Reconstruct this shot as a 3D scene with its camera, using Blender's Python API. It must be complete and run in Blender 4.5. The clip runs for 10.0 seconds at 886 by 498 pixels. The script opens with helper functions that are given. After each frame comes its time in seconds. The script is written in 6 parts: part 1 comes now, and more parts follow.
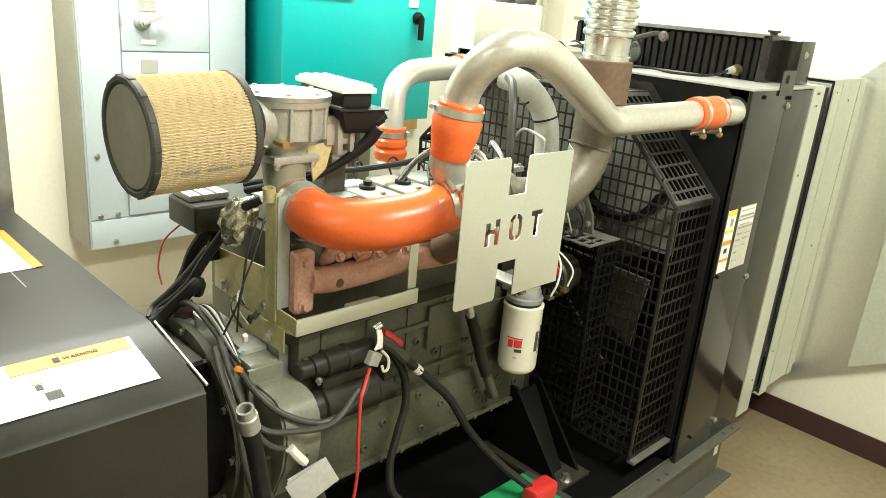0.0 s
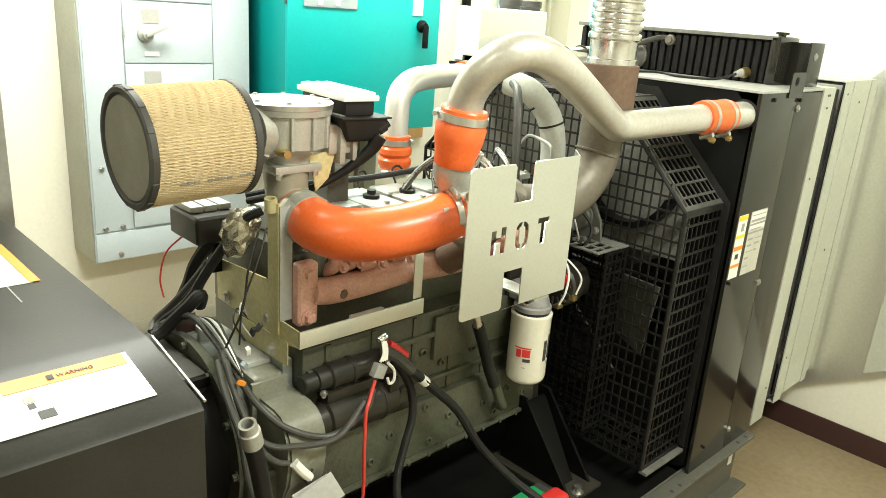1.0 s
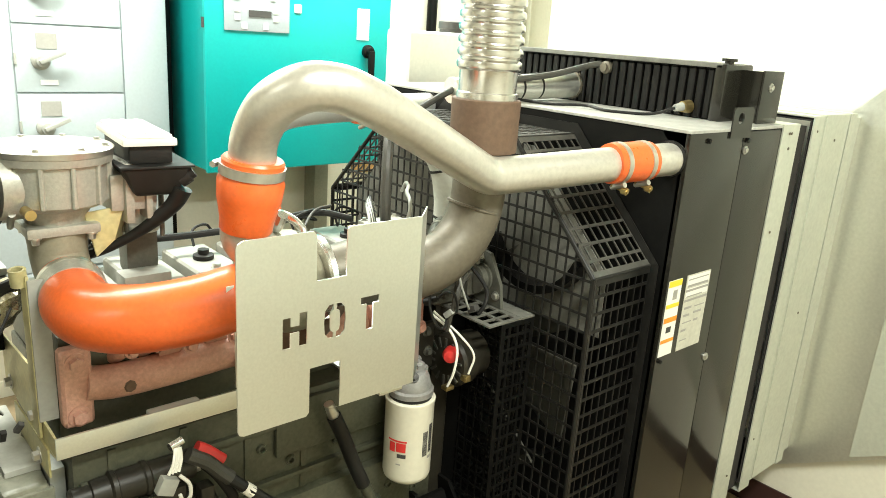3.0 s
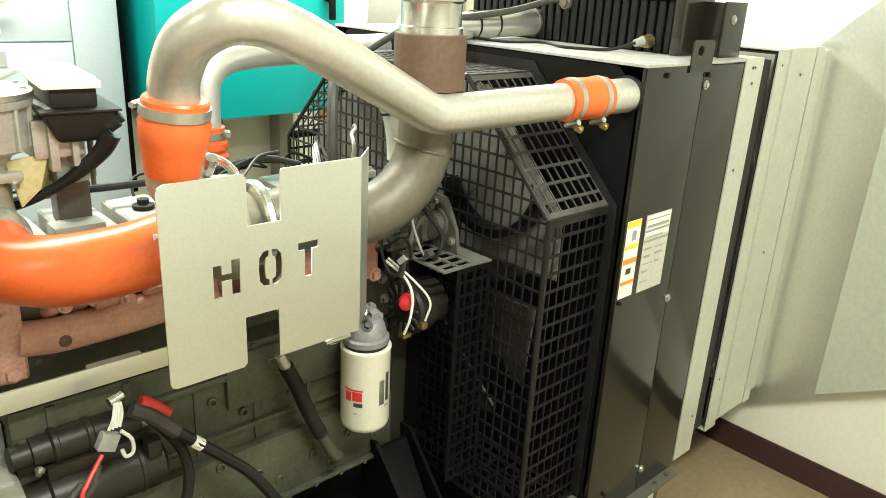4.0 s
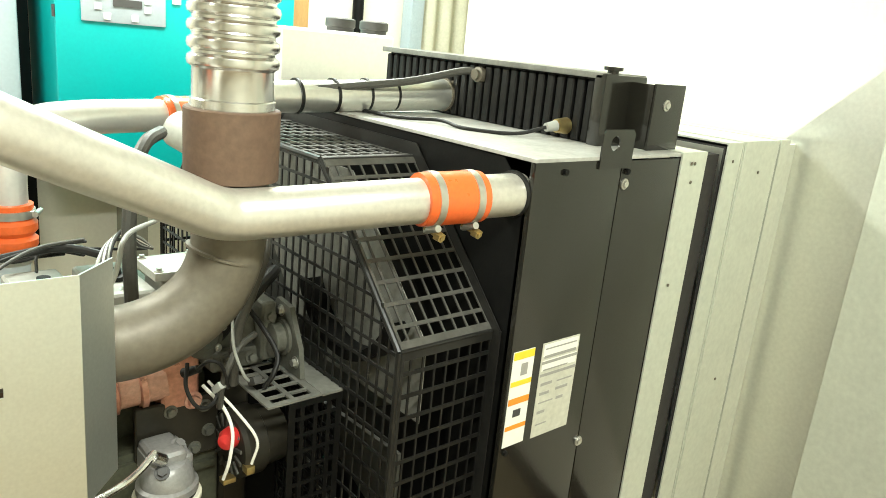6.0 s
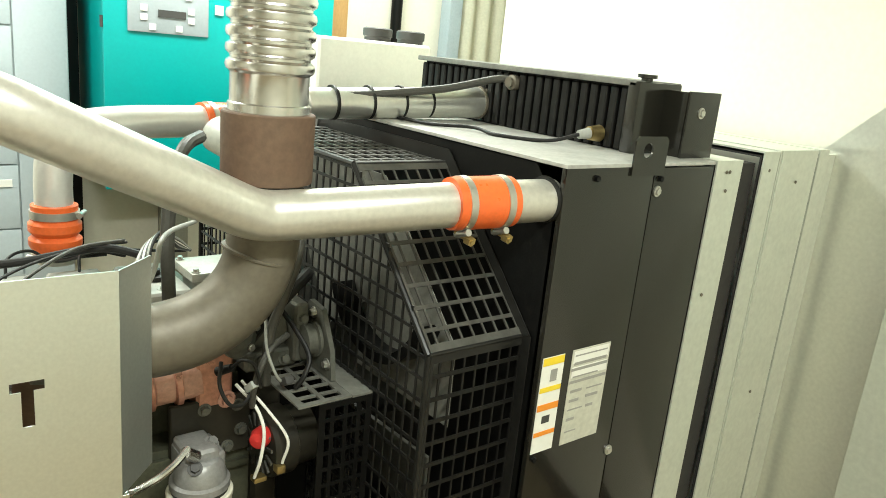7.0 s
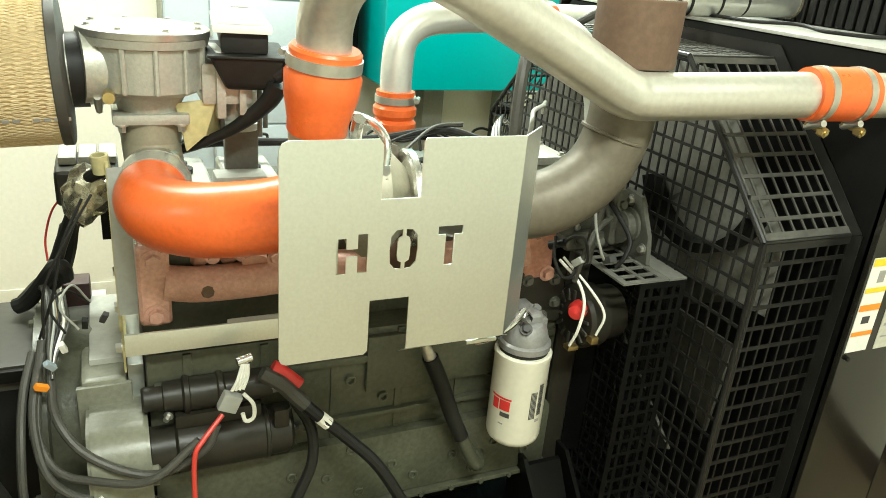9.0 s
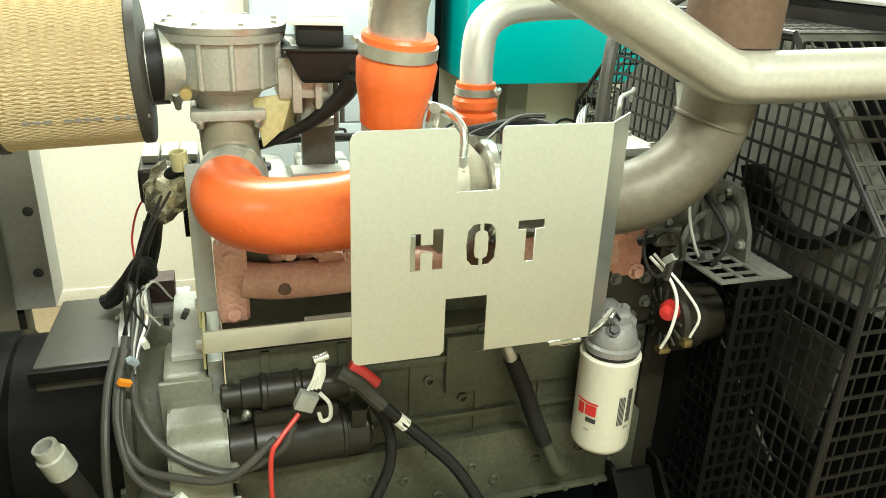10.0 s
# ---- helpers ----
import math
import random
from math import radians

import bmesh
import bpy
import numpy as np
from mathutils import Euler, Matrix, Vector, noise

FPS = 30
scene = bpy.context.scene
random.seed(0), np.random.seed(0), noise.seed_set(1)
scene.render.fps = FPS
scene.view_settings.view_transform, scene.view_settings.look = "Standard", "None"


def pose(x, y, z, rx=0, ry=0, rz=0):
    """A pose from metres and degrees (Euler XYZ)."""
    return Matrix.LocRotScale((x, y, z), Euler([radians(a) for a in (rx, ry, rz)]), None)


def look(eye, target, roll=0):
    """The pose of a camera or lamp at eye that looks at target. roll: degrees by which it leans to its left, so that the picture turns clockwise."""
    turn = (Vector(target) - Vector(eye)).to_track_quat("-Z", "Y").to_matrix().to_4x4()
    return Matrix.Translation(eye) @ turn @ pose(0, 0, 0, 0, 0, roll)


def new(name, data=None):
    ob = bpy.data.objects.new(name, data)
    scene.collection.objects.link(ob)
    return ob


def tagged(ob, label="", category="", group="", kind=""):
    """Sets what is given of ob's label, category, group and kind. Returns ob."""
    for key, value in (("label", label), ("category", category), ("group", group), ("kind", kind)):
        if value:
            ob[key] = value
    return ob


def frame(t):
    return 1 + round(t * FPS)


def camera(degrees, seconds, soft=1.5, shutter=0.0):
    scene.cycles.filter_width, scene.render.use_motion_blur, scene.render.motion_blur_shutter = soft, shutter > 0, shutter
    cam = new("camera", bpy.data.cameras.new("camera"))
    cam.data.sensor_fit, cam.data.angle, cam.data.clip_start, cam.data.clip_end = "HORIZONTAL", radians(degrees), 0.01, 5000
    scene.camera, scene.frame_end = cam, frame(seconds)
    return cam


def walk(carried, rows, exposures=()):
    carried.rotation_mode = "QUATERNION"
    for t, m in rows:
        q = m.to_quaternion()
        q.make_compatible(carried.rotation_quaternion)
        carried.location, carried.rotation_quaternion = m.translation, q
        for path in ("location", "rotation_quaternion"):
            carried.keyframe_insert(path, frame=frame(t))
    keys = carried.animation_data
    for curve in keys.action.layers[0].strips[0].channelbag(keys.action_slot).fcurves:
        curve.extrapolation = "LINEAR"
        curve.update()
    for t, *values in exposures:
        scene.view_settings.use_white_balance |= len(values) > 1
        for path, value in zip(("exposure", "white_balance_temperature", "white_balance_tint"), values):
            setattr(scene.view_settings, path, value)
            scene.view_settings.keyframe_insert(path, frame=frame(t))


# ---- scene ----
cam = camera(61.5, 10.0, 0.9)
PATH = [
    (0, (0.078, -0.044, 1.655), (1.435, 1.282, 1.022), 5.1),
    (0.5, (0.097, -0.041, 1.65), (1.453, 1.297, 1.04), 4.3),
    (1, (0.104, -0.028, 1.647), (1.449, 1.32, 1.034), 4.2),
    (1.5, (0.181, 0.047, 1.638), (1.549, 1.34, 0.961), 5.2),
    (2, (0.291, 0.079, 1.632), (1.697, 1.333, 0.959), 4.2),
    (2.5, (0.502, 0.029, 1.666), (1.859, 1.371, 1.067), 5.3),
    (2.7, (0.576, 0.003, 1.676), (1.894, 1.407, 1.137), 5.0),
    (3.8, (0.739, -0.059, 1.639), (1.999, 1.344, 0.975), 2.3),
    (4, (0.74, -0.047, 1.642), (2.036, 1.317, 0.963), 3.1),
    (4.5, (0.815, -0.005, 1.639), (2.139, 1.34, 0.977), 4.9),
    (5, (0.997, 0.057, 1.631), (2.362, 1.346, 0.942), 6.3),
    (5.5, (1.151, 0.085, 1.655), (2.527, 1.375, 0.99), 6.1),
    (5.7, (1.216, 0.058, 1.672), (2.553, 1.424, 1.085), 5.7),
    (6.8, (1.243, -0.003, 1.664), (2.49, 1.476, 1.155), 5.7),
    (7, (1.232, 0.004, 1.662), (2.449, 1.504, 1.144), 5.7),
    (7.5, (1.187, 0.022, 1.639), (2.279, 1.583, 1.031), 6.3),
    (8, (1.111, 0.028, 1.634), (2.112, 1.642, 1.006), 4.4),
    (8.5, (1.008, 0.033, 1.619), (1.936, 1.676, 0.956), 5.5),
    (9, (0.938, 0.042, 1.595), (1.728, 1.719, 0.843), 5.1),
    (9.5, (0.963, 0.068, 1.568), (1.624, 1.772, 0.757), 3.3),
    (10, (0.967, 0.084, 1.571), (1.541, 1.839, 0.802), 2.3),
]
EXPOSURES = [(0, -0.06, 6500, 10), (2.7, -0.05, 6500, 10), (4.0, -0.03, 6450, 9), (4.5, 0.03, 6450, 9), (5.5, 0.06, 6400, 8), (7.0, -0.45, 6350, 8), (8.0, -0.19, 6350, 5), (9.0, -0.14, 6350, 4), (10, -0.07, 6350, 4)]
walk(cam, [(t, look(eye, target, roll)) for t, eye, target, roll in PATH], EXPOSURES)

# ---- world, lights, exposure ----
FLOOR, CEIL = 0.05, 2.85
world = bpy.data.worlds.new("room_world")
scene.world = world
world.use_nodes = True
world.node_tree.nodes["Background"].inputs[0].default_value = (0.9, 0.92, 1.0, 1)
world.node_tree.nodes["Background"].inputs[1].default_value = 0.02


def area_lamp(name, x, y, z, sx, sy, watts, colour=(0.97, 1.0, 0.90)):
    d = bpy.data.lights.new(name, "AREA")
    d.shape, d.size, d.size_y, d.energy, d.color = "RECTANGLE", sx, sy, watts, colour
    ob = new(name, d)
    ob.matrix_world = Matrix.Translation((x, y, z))
    return ob


LAMPS = [(0.95, 2.4, 84), (2.6, 2.5, 88), (1.35, -0.35, 90), (-1.5, 0.6, 15)]
for lx, ly, watts in LAMPS:
    area_lamp("ceiling_lamp_light", lx, ly, CEIL - 0.115, 1.15, 0.26, watts)


# ---- materials ----
def material(name, base, rough=0.5, metal=0.0, var=0.25, scale=6.0, bump=0.08, fine=90.0, tint=None, streak=None, spec=0.5, coat=0.0, island=0.0):
    """Surface with broad stains, fine grain and relief. var: strength of the stains; tint: the stains' colour."""
    m = bpy.data.materials.new(name)
    m.use_nodes = True
    nt = m.node_tree
    n, l = nt.nodes, nt.links
    b = n["Principled BSDF"]
    b.inputs["Metallic"].default_value = metal
    b.inputs["Specular IOR Level"].default_value = spec
    b.inputs["Coat Weight"].default_value = coat
    tc = n.new("ShaderNodeTexCoord")
    mp = n.new("ShaderNodeMapping")
    l.new(tc.outputs["Object"], mp.inputs[0])
    if streak:
        mp.inputs["Scale"].default_value = streak
    n1 = n.new("ShaderNodeTexNoise")
    n1.inputs["Scale"].default_value, n1.inputs["Detail"].default_value = scale, 6
    n1.inputs["Roughness"].default_value = 0.62
    n2 = n.new("ShaderNodeTexNoise")
    n2.inputs["Scale"].default_value, n2.inputs["Detail"].default_value = fine, 3
    for k in (n1, n2):
        l.new(mp.outputs[0], k.inputs["Vector"])
    r1 = n.new("ShaderNodeMapRange")
    r1.inputs["From Min"].default_value, r1.inputs["From Max"].default_value = 0.35, 0.7
    l.new(n1.outputs[0], r1.inputs["Value"])
    dark = tint or tuple(c * 0.55 for c in base)
    mix = n.new("ShaderNodeMix")
    mix.data_type = "RGBA"
    mul = n.new("ShaderNodeMath")
    mul.operation = "MULTIPLY"
    mul.inputs[1].default_value = var
    l.new(r1.outputs[0], mul.inputs[0])
    l.new(mul.outputs[0], mix.inputs["Factor"])
    mix.inputs["A"].default_value = (*base, 1)
    mix.inputs["B"].default_value = (*dark, 1)
    hsv = n.new("ShaderNodeHueSaturation")
    l.new(mix.outputs["Result"], hsv.inputs["Color"])
    r2 = n.new("ShaderNodeMapRange")
    r2.inputs["From Min"].default_value, r2.inputs["From Max"].default_value = 0.25, 0.75
    r2.inputs["To Min"].default_value, r2.inputs["To Max"].default_value = 1 - 0.3 * var, 1 + 0.3 * var
    l.new(n2.outputs[0], r2.inputs["Value"])
    if island:
        oi = n.new("ShaderNodeObjectInfo")
        r4 = n.new("ShaderNodeMapRange")
        r4.inputs["To Min"].default_value, r4.inputs["To Max"].default_value = 1 - island, 1 + island
        l.new(oi.outputs["Random"], r4.inputs["Value"])
        m2 = n.new("ShaderNodeMath")
        m2.operation = "MULTIPLY"
        l.new(r2.outputs[0], m2.inputs[0])
        l.new(r4.outputs[0], m2.inputs[1])
        l.new(m2.outputs[0], hsv.inputs["Value"])
    else:
        l.new(r2.outputs[0], hsv.inputs["Value"])
    l.new(hsv.outputs[0], b.inputs["Base Color"])
    r3 = n.new("ShaderNodeMapRange")
    r3.inputs["To Min"].default_value, r3.inputs["To Max"].default_value = max(0.03, rough - 0.12), min(1, rough + 0.14)
    l.new(n1.outputs[0], r3.inputs["Value"])
    l.new(r3.outputs[0], b.inputs["Roughness"])
    if bump:
        bp = n.new("ShaderNodeBump")
        bp.inputs["Strength"].default_value, bp.inputs["Distance"].default_value = bump, 0.002
        l.new(n2.outputs[0], bp.inputs["Height"])
        l.new(bp.outputs[0], b.inputs["Normal"])
    return m


def glow(name, colour, strength):
    m = bpy.data.materials.new(name)
    m.use_nodes = True
    b = m.node_tree.nodes["Principled BSDF"]
    b.inputs["Base Color"].default_value = (0.85, 0.85, 0.8, 1)
    b.inputs["Emission Color"].default_value = (*colour, 1)
    b.inputs["Emission Strength"].default_value = strength
    return m


M = dict(
    wall=material("cream_wall_paint", (0.80, 0.775, 0.66), 0.55, var=0.12, scale=1.5, bump=0.15, fine=60),
    ceiling=material("white_ceiling_paint", (0.82, 0.81, 0.76), 0.8, var=0.1, scale=2, bump=0.2, fine=50),
    floor=material("brown_floor_paint", (0.29, 0.225, 0.135), 0.32, var=0.5, scale=2.2, bump=0.05, fine=40, tint=(0.20, 0.14, 0.075)),
    maroon=material("maroon_vinyl", (0.05, 0.02, 0.018), 0.45, var=0.3, scale=5),
    black=material("black_powder_coat", (0.0045, 0.0045, 0.0042), 0.4, spec=0.14, var=0.4, scale=8, bump=0.1, fine=220, tint=(0.012, 0.012, 0.0105)),
    panel=material("black_panel_paint", (0.0125, 0.0118, 0.009), 0.14, var=0.5, scale=3, bump=0.03, fine=160, tint=(0.022, 0.020, 0.0155), spec=0.52, coat=0.1),
    # Pale base holds the ceiling lights' reflection in the glossy, dusty black top.
    dusty=material("lit_dusty_top", (0.42, 0.415, 0.38), 0.36, var=0.5, scale=9, bump=0.06, tint=(0.22, 0.215, 0.19)),
    fin=material("black_fin_metal", (0.008, 0.008, 0.0075), 0.45, spec=0.2, var=0.4, scale=14, tint=(0.02, 0.019, 0.017)),
    hood=material("charcoal_hood_paint", (0.019, 0.018, 0.0135), 0.4, spec=0.25, var=0.45, scale=5, bump=0.08, fine=180, tint=(0.045, 0.043, 0.036)),
    hoodend=material("grey_end_sheet", (0.36, 0.35, 0.31), 0.45, var=0.3, scale=6, tint=(0.2, 0.19, 0.16)),
    pipe=material("aluminised_pipe", (0.66, 0.64, 0.575), 0.34, 0.65, var=0.26, scale=7, bump=0.05, fine=120, tint=(0.4, 0.36, 0.29)),
    brightpipe=material("clean_aluminised_pipe", (0.80, 0.79, 0.745), 0.32, 0.55, var=0.12, scale=8, bump=0.04, fine=120, tint=(0.66, 0.64, 0.58)),
    wrap=material("pale_hose_wrap", (0.50, 0.51, 0.45), 0.5, var=0.3, scale=10, bump=0.15, tint=(0.36, 0.36, 0.31)),
    exhaust=material("heat_stained_steel", (0.145, 0.128, 0.095), 0.48, 0.25, var=0.45, scale=8, bump=0.06, tint=(0.10, 0.08, 0.055)),
    rust=material("brown_oxide_collar", (0.135, 0.083, 0.05), 0.7, 0.0, var=0.5, scale=14, bump=0.25, tint=(0.085, 0.045, 0.03)),
    stainless=material("bright_stainless", (0.72, 0.71, 0.68), 0.22, 1.0, var=0.2, scale=10, bump=0.03),
    cast=material("cast_aluminium", (0.46, 0.465, 0.41), 0.42, 0.45, var=0.35, scale=12, bump=0.3, fine=170, tint=(0.33, 0.31, 0.26)),
    steel=material("zinc_steel", (0.62, 0.61, 0.56), 0.34, 0.9, var=0.3, scale=16, bump=0.05),
    silicone=material("orange_silicone", (0.78, 0.142, 0.03), 0.3, var=0.3, scale=9, bump=0.04, fine=140, tint=(0.64, 0.085, 0.016)),
    pleat=material("cream_filter_paper", (0.655, 0.53, 0.32), 0.85, var=0.3, scale=12, bump=0.4, fine=200, tint=(0.51, 0.38, 0.195)),
    filterend=material("dark_rubber_end", (0.05, 0.048, 0.04), 0.6, var=0.3, scale=9, bump=0.1),
    screen=material("galvanised_filter_cap", (0.235, 0.225, 0.18), 0.5, 0.15, var=0.35, scale=14, bump=0.3, fine=260),
    rubber=material("black_rubber", (0.010, 0.0098, 0.009), 0.5, spec=0.3, var=0.45, scale=14, bump=0.15, tint=(0.026, 0.025, 0.021)),
    loom=material("grey_split_loom", (0.06, 0.058, 0.048), 0.5, var=0.4, scale=20, bump=0.3, fine=220),
    gold=material("yellow_zinc_plate", (0.60, 0.535, 0.265), 0.4, 0.35, var=0.45, scale=8, bump=0.04, tint=(0.45, 0.45, 0.32)),
    sign=material("bare_aluminium_sheet", (0.76, 0.79, 0.735), 0.33, 0.9, var=0.14, scale=4, bump=0.012, fine=200, tint=(0.66, 0.69, 0.63)),
    pink=material("pink_oxide_casting", (0.61, 0.345, 0.265), 0.37, var=0.55, scale=13, bump=0.4, fine=150, tint=(0.38, 0.175, 0.12)),
    copper=material("copper_toned_casting", (0.60, 0.31, 0.23), 0.3, 0.4, var=0.6, scale=22, bump=0.4, fine=120, tint=(0.33, 0.12, 0.08)),
    engine=material("olive_engine_paint", (0.088, 0.091, 0.061), 0.34, spec=0.4, var=0.75, scale=5, bump=0.3, fine=110, tint=(0.036, 0.036, 0.025)),
    engine2=material("light_engine_paint", (0.20, 0.20, 0.15), 0.34, var=0.5, scale=8, bump=0.25, fine=110, tint=(0.115, 0.115, 0.085)),
    castgrey=material("dull_grey_casting", (0.13, 0.13, 0.107), 0.42, 0.2, var=0.5, scale=12, bump=0.3, fine=150, tint=(0.06, 0.06, 0.048)),
    castbeige=material("beige_casting", (0.33, 0.305, 0.225), 0.45, 0.2, var=0.3, scale=10, bump=0.2, fine=150, tint=(0.22, 0.20, 0.14)),
    deck=material("dusty_brown_deck", (0.03, 0.027, 0.019), 0.5, var=0.5, scale=8, bump=0.12, tint=(0.055, 0.051, 0.039)),
    zincplate=material("blue_zinc_plate", (0.40, 0.42, 0.40), 0.36, 0.6, var=0.3, scale=9, bump=0.04, tint=(0.30, 0.30, 0.24)),
    palecast=material("pale_alloy_casting", (0.30, 0.295, 0.285), 0.36, 0.3, var=0.4, scale=14, bump=0.2, fine=150, tint=(0.17, 0.17, 0.155)),
    coilgrey=material("pale_grey_cover", (0.40, 0.40, 0.36), 0.4, var=0.3, scale=10, bump=0.1, tint=(0.3, 0.3, 0.26)),
    starter=material("dark_starter_paint", (0.026, 0.023, 0.016), 0.4, spec=0.38, var=0.5, scale=10, bump=0.12, tint=(0.012, 0.011, 0.009)),
    teal=material("teal_cabinet_paint", (0.0, 0.36, 0.35), 0.42, var=0.12, scale=2, bump=0.04),
    # The door's teal again, darkened to put side shade into the cabinet body.
    tealdark=material("teal_cabinet_shaded", (0.0, 0.27, 0.26), 0.45, var=0.12, scale=2, bump=0.04),
    cabgrey=material("blue_grey_cabinet_paint", (0.46, 0.52, 0.54), 0.42, var=0.12, scale=3, bump=0.05),
    cabside=material("grey_cabinet_side", (0.33, 0.33, 0.27), 0.5, var=0.3, scale=3, bump=0.05),
    handle=material("grey_breaker_handle", (0.36, 0.365, 0.33), 0.4, var=0.25, scale=9),
    galv=material("galvanised_duct", (0.64, 0.66, 0.57), 0.42, 0.4, var=0.22, scale=10, bump=0.03, fine=70, tint=(0.50, 0.52, 0.45)),
    alu=material("mill_aluminium_sheet", (0.80, 0.80, 0.735), 0.33, 0.85, var=0.18, scale=2.5, bump=0.04, tint=(0.68, 0.68, 0.62)),
    canvas=material("black_duct_canvas", (0.03, 0.027, 0.024), 0.8, var=0.3, scale=12, bump=0.3),
    white=material("white_plastic", (0.84, 0.825, 0.745), 0.4, var=0.12, scale=8, bump=0.04),
    can=material("cream_filter_can", (0.76, 0.73, 0.60), 0.3, var=0.12, scale=8, bump=0.03, coat=0.3),
    red=material("red_plastic", (0.62, 0.035, 0.03), 0.38, var=0.2, scale=12),
    redwire=material("red_wire", (0.6, 0.05, 0.035), 0.4, var=0.15, scale=12),
    green=material("green_plastic", (0.02, 0.30, 0.10), 0.45, var=0.2, scale=9),
    label=material("white_label", (0.82, 0.81, 0.74), 0.45, var=0.1, scale=9, bump=0.02),
    agedlabel=material("aged_data_label", (0.56, 0.55, 0.46), 0.4, var=0.35, scale=14, bump=0.02, tint=(0.40, 0.39, 0.32)),
    orange=material("orange_label_print", (0.85, 0.28, 0.02), 0.45, var=0.1, scale=9, bump=0),
    yellow=material("yellow_label_print", (0.85, 0.62, 0.03), 0.45, var=0.1, scale=9, bump=0),
    ink=material("dark_print", (0.05, 0.048, 0.045), 0.6, var=0.2, scale=9, bump=0),
    paleink=material("grey_print", (0.33, 0.32, 0.29), 0.6, var=0.2, scale=9, bump=0),
    display=material("grey_display_panel", (0.34, 0.38, 0.40), 0.4, var=0.15, scale=6, bump=0.02),
    wood=material("tan_plywood", (0.52, 0.31, 0.12), 0.6, var=0.45, scale=5, streak=(6, 6, 0.6), tint=(0.38, 0.2, 0.07)),
    foil=material("crumpled_foil", (0.50, 0.47, 0.36), 0.24, 0.85, var=0.6, scale=40, bump=0.8, fine=45, tint=(0.22, 0.20, 0.15)),
    brass=material("brass_fitting", (0.5, 0.38, 0.16), 0.35, 0.9, var=0.35, scale=25),
    rail=material("grey_skid_steel", (0.11, 0.108, 0.088), 0.45, 0.1, var=0.5, scale=6, bump=0.12, tint=(0.09, 0.085, 0.065)),
    tube=glow("fluorescent_diffuser", (0.97, 1.0, 0.90), 6.0),
    baffle=material("dusty_grey_baffle", (0.19, 0.187, 0.162), 0.5, var=0.5, scale=7, bump=0.08, tint=(0.10, 0.098, 0.084)),
    fanblade=material("grey_fan_plastic", (0.085, 0.085, 0.074), 0.45, var=0.4, scale=9, bump=0.08, tint=(0.05, 0.05, 0.044)),
    topplate=material("dusty_guard_top", (0.17, 0.168, 0.145), 0.42, var=0.6, scale=14, bump=0.08, tint=(0.06, 0.058, 0.05)),
    # Upright guard panels darker, sloping and top ones paler: overhead light put into colour.
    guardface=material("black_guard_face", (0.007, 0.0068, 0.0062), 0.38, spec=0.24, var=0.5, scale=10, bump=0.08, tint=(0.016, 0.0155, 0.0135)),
    guardlit=material("lit_dusty_guard", (0.05, 0.0485, 0.042), 0.36, spec=0.5, var=0.7, scale=12, bump=0.08, tint=(0.10, 0.096, 0.083)),
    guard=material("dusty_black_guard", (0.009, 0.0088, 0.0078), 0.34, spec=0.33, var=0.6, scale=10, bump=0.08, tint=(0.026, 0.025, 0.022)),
    cloth=material("beige_dust_sheet", (0.5, 0.49, 0.38), 0.8, var=0.3, scale=6, bump=0.3),
    bluegrey=material("blue_grey_post_paint", (0.35, 0.42, 0.46), 0.5, var=0.2, scale=6),
)


# ---- mesh helpers ----
def mesh_ob(name, bm, mat, smooth=True):
    me = bpy.data.meshes.new(name)
    bmesh.ops.recalc_face_normals(bm, faces=bm.faces[:])
    if smooth:
        for e in bm.edges:
            e.smooth = len(e.link_faces) == 2 and e.calc_face_angle(0) < 0.6
        for f in bm.faces:
            f.smooth = True
    bm.to_mesh(me)
    bm.free()
    me.materials.append(mat)
    return new(name, me)


def thing(name, at, label, category, group="", kind=""):
    ob = new(name)
    ob.empty_display_size = 0.05
    ob.location = at
    return tagged(ob, label, category, group, kind)


def part(name, bm, mat, parent, label="", smooth=True):
    ob = mesh_ob(name, bm, mat, smooth)
    ob.parent = parent
    if parent.type == "EMPTY":
        ob.matrix_parent_inverse = Matrix.Translation(parent.location).inverted()
    return tagged(ob, label)


def solo(name, bm, mat, label, category, group="", kind="", smooth=True):
    return tagged(mesh_ob(name, bm, mat, smooth), label, category, group, kind)


def box(bm, x0, y0, z0, x1, y1, z1, bevel=0.0, m=None, seg=2):
    c = Matrix.Translation(((x0 + x1) / 2, (y0 + y1) / 2, (z0 + z1) / 2)) @ Matrix.Diagonal((abs(x1 - x0), abs(y1 - y0), abs(z1 - z0), 1))
    r = bmesh.ops.create_cube(bm, size=1, matrix=c)
    vs = r["verts"]
    if bevel:
        es = list({e for v in vs for e in v.link_edges})
        b = bmesh.ops.bevel(bm, geom=es, offset=bevel, segments=seg, profile=0.7, affect="EDGES", clamp_overlap=True)
        vs = list({v for f in b["faces"] for v in f.verts} | {v for v in vs if v.is_valid})
    if m is not None:
        bmesh.ops.transform(bm, matrix=m, verts=vs)
    return bm


def aim(p, q):
    """Matrix that lays local z on the way from p to q, with its origin halfway."""
    p, q = Vector(p), Vector(q)
    return Matrix.Translation((p + q) / 2) @ (q - p).to_track_quat("Z", "Y").to_matrix().to_4x4()


def rod(bm, p, q, r, r2=None, seg=24, caps=True):
    d = (Vector(q) - Vector(p)).length
    bmesh.ops.create_cone(bm, cap_ends=caps, segments=seg, radius1=r, radius2=r if r2 is None else r2, depth=d, matrix=aim(p, q))
    return bm


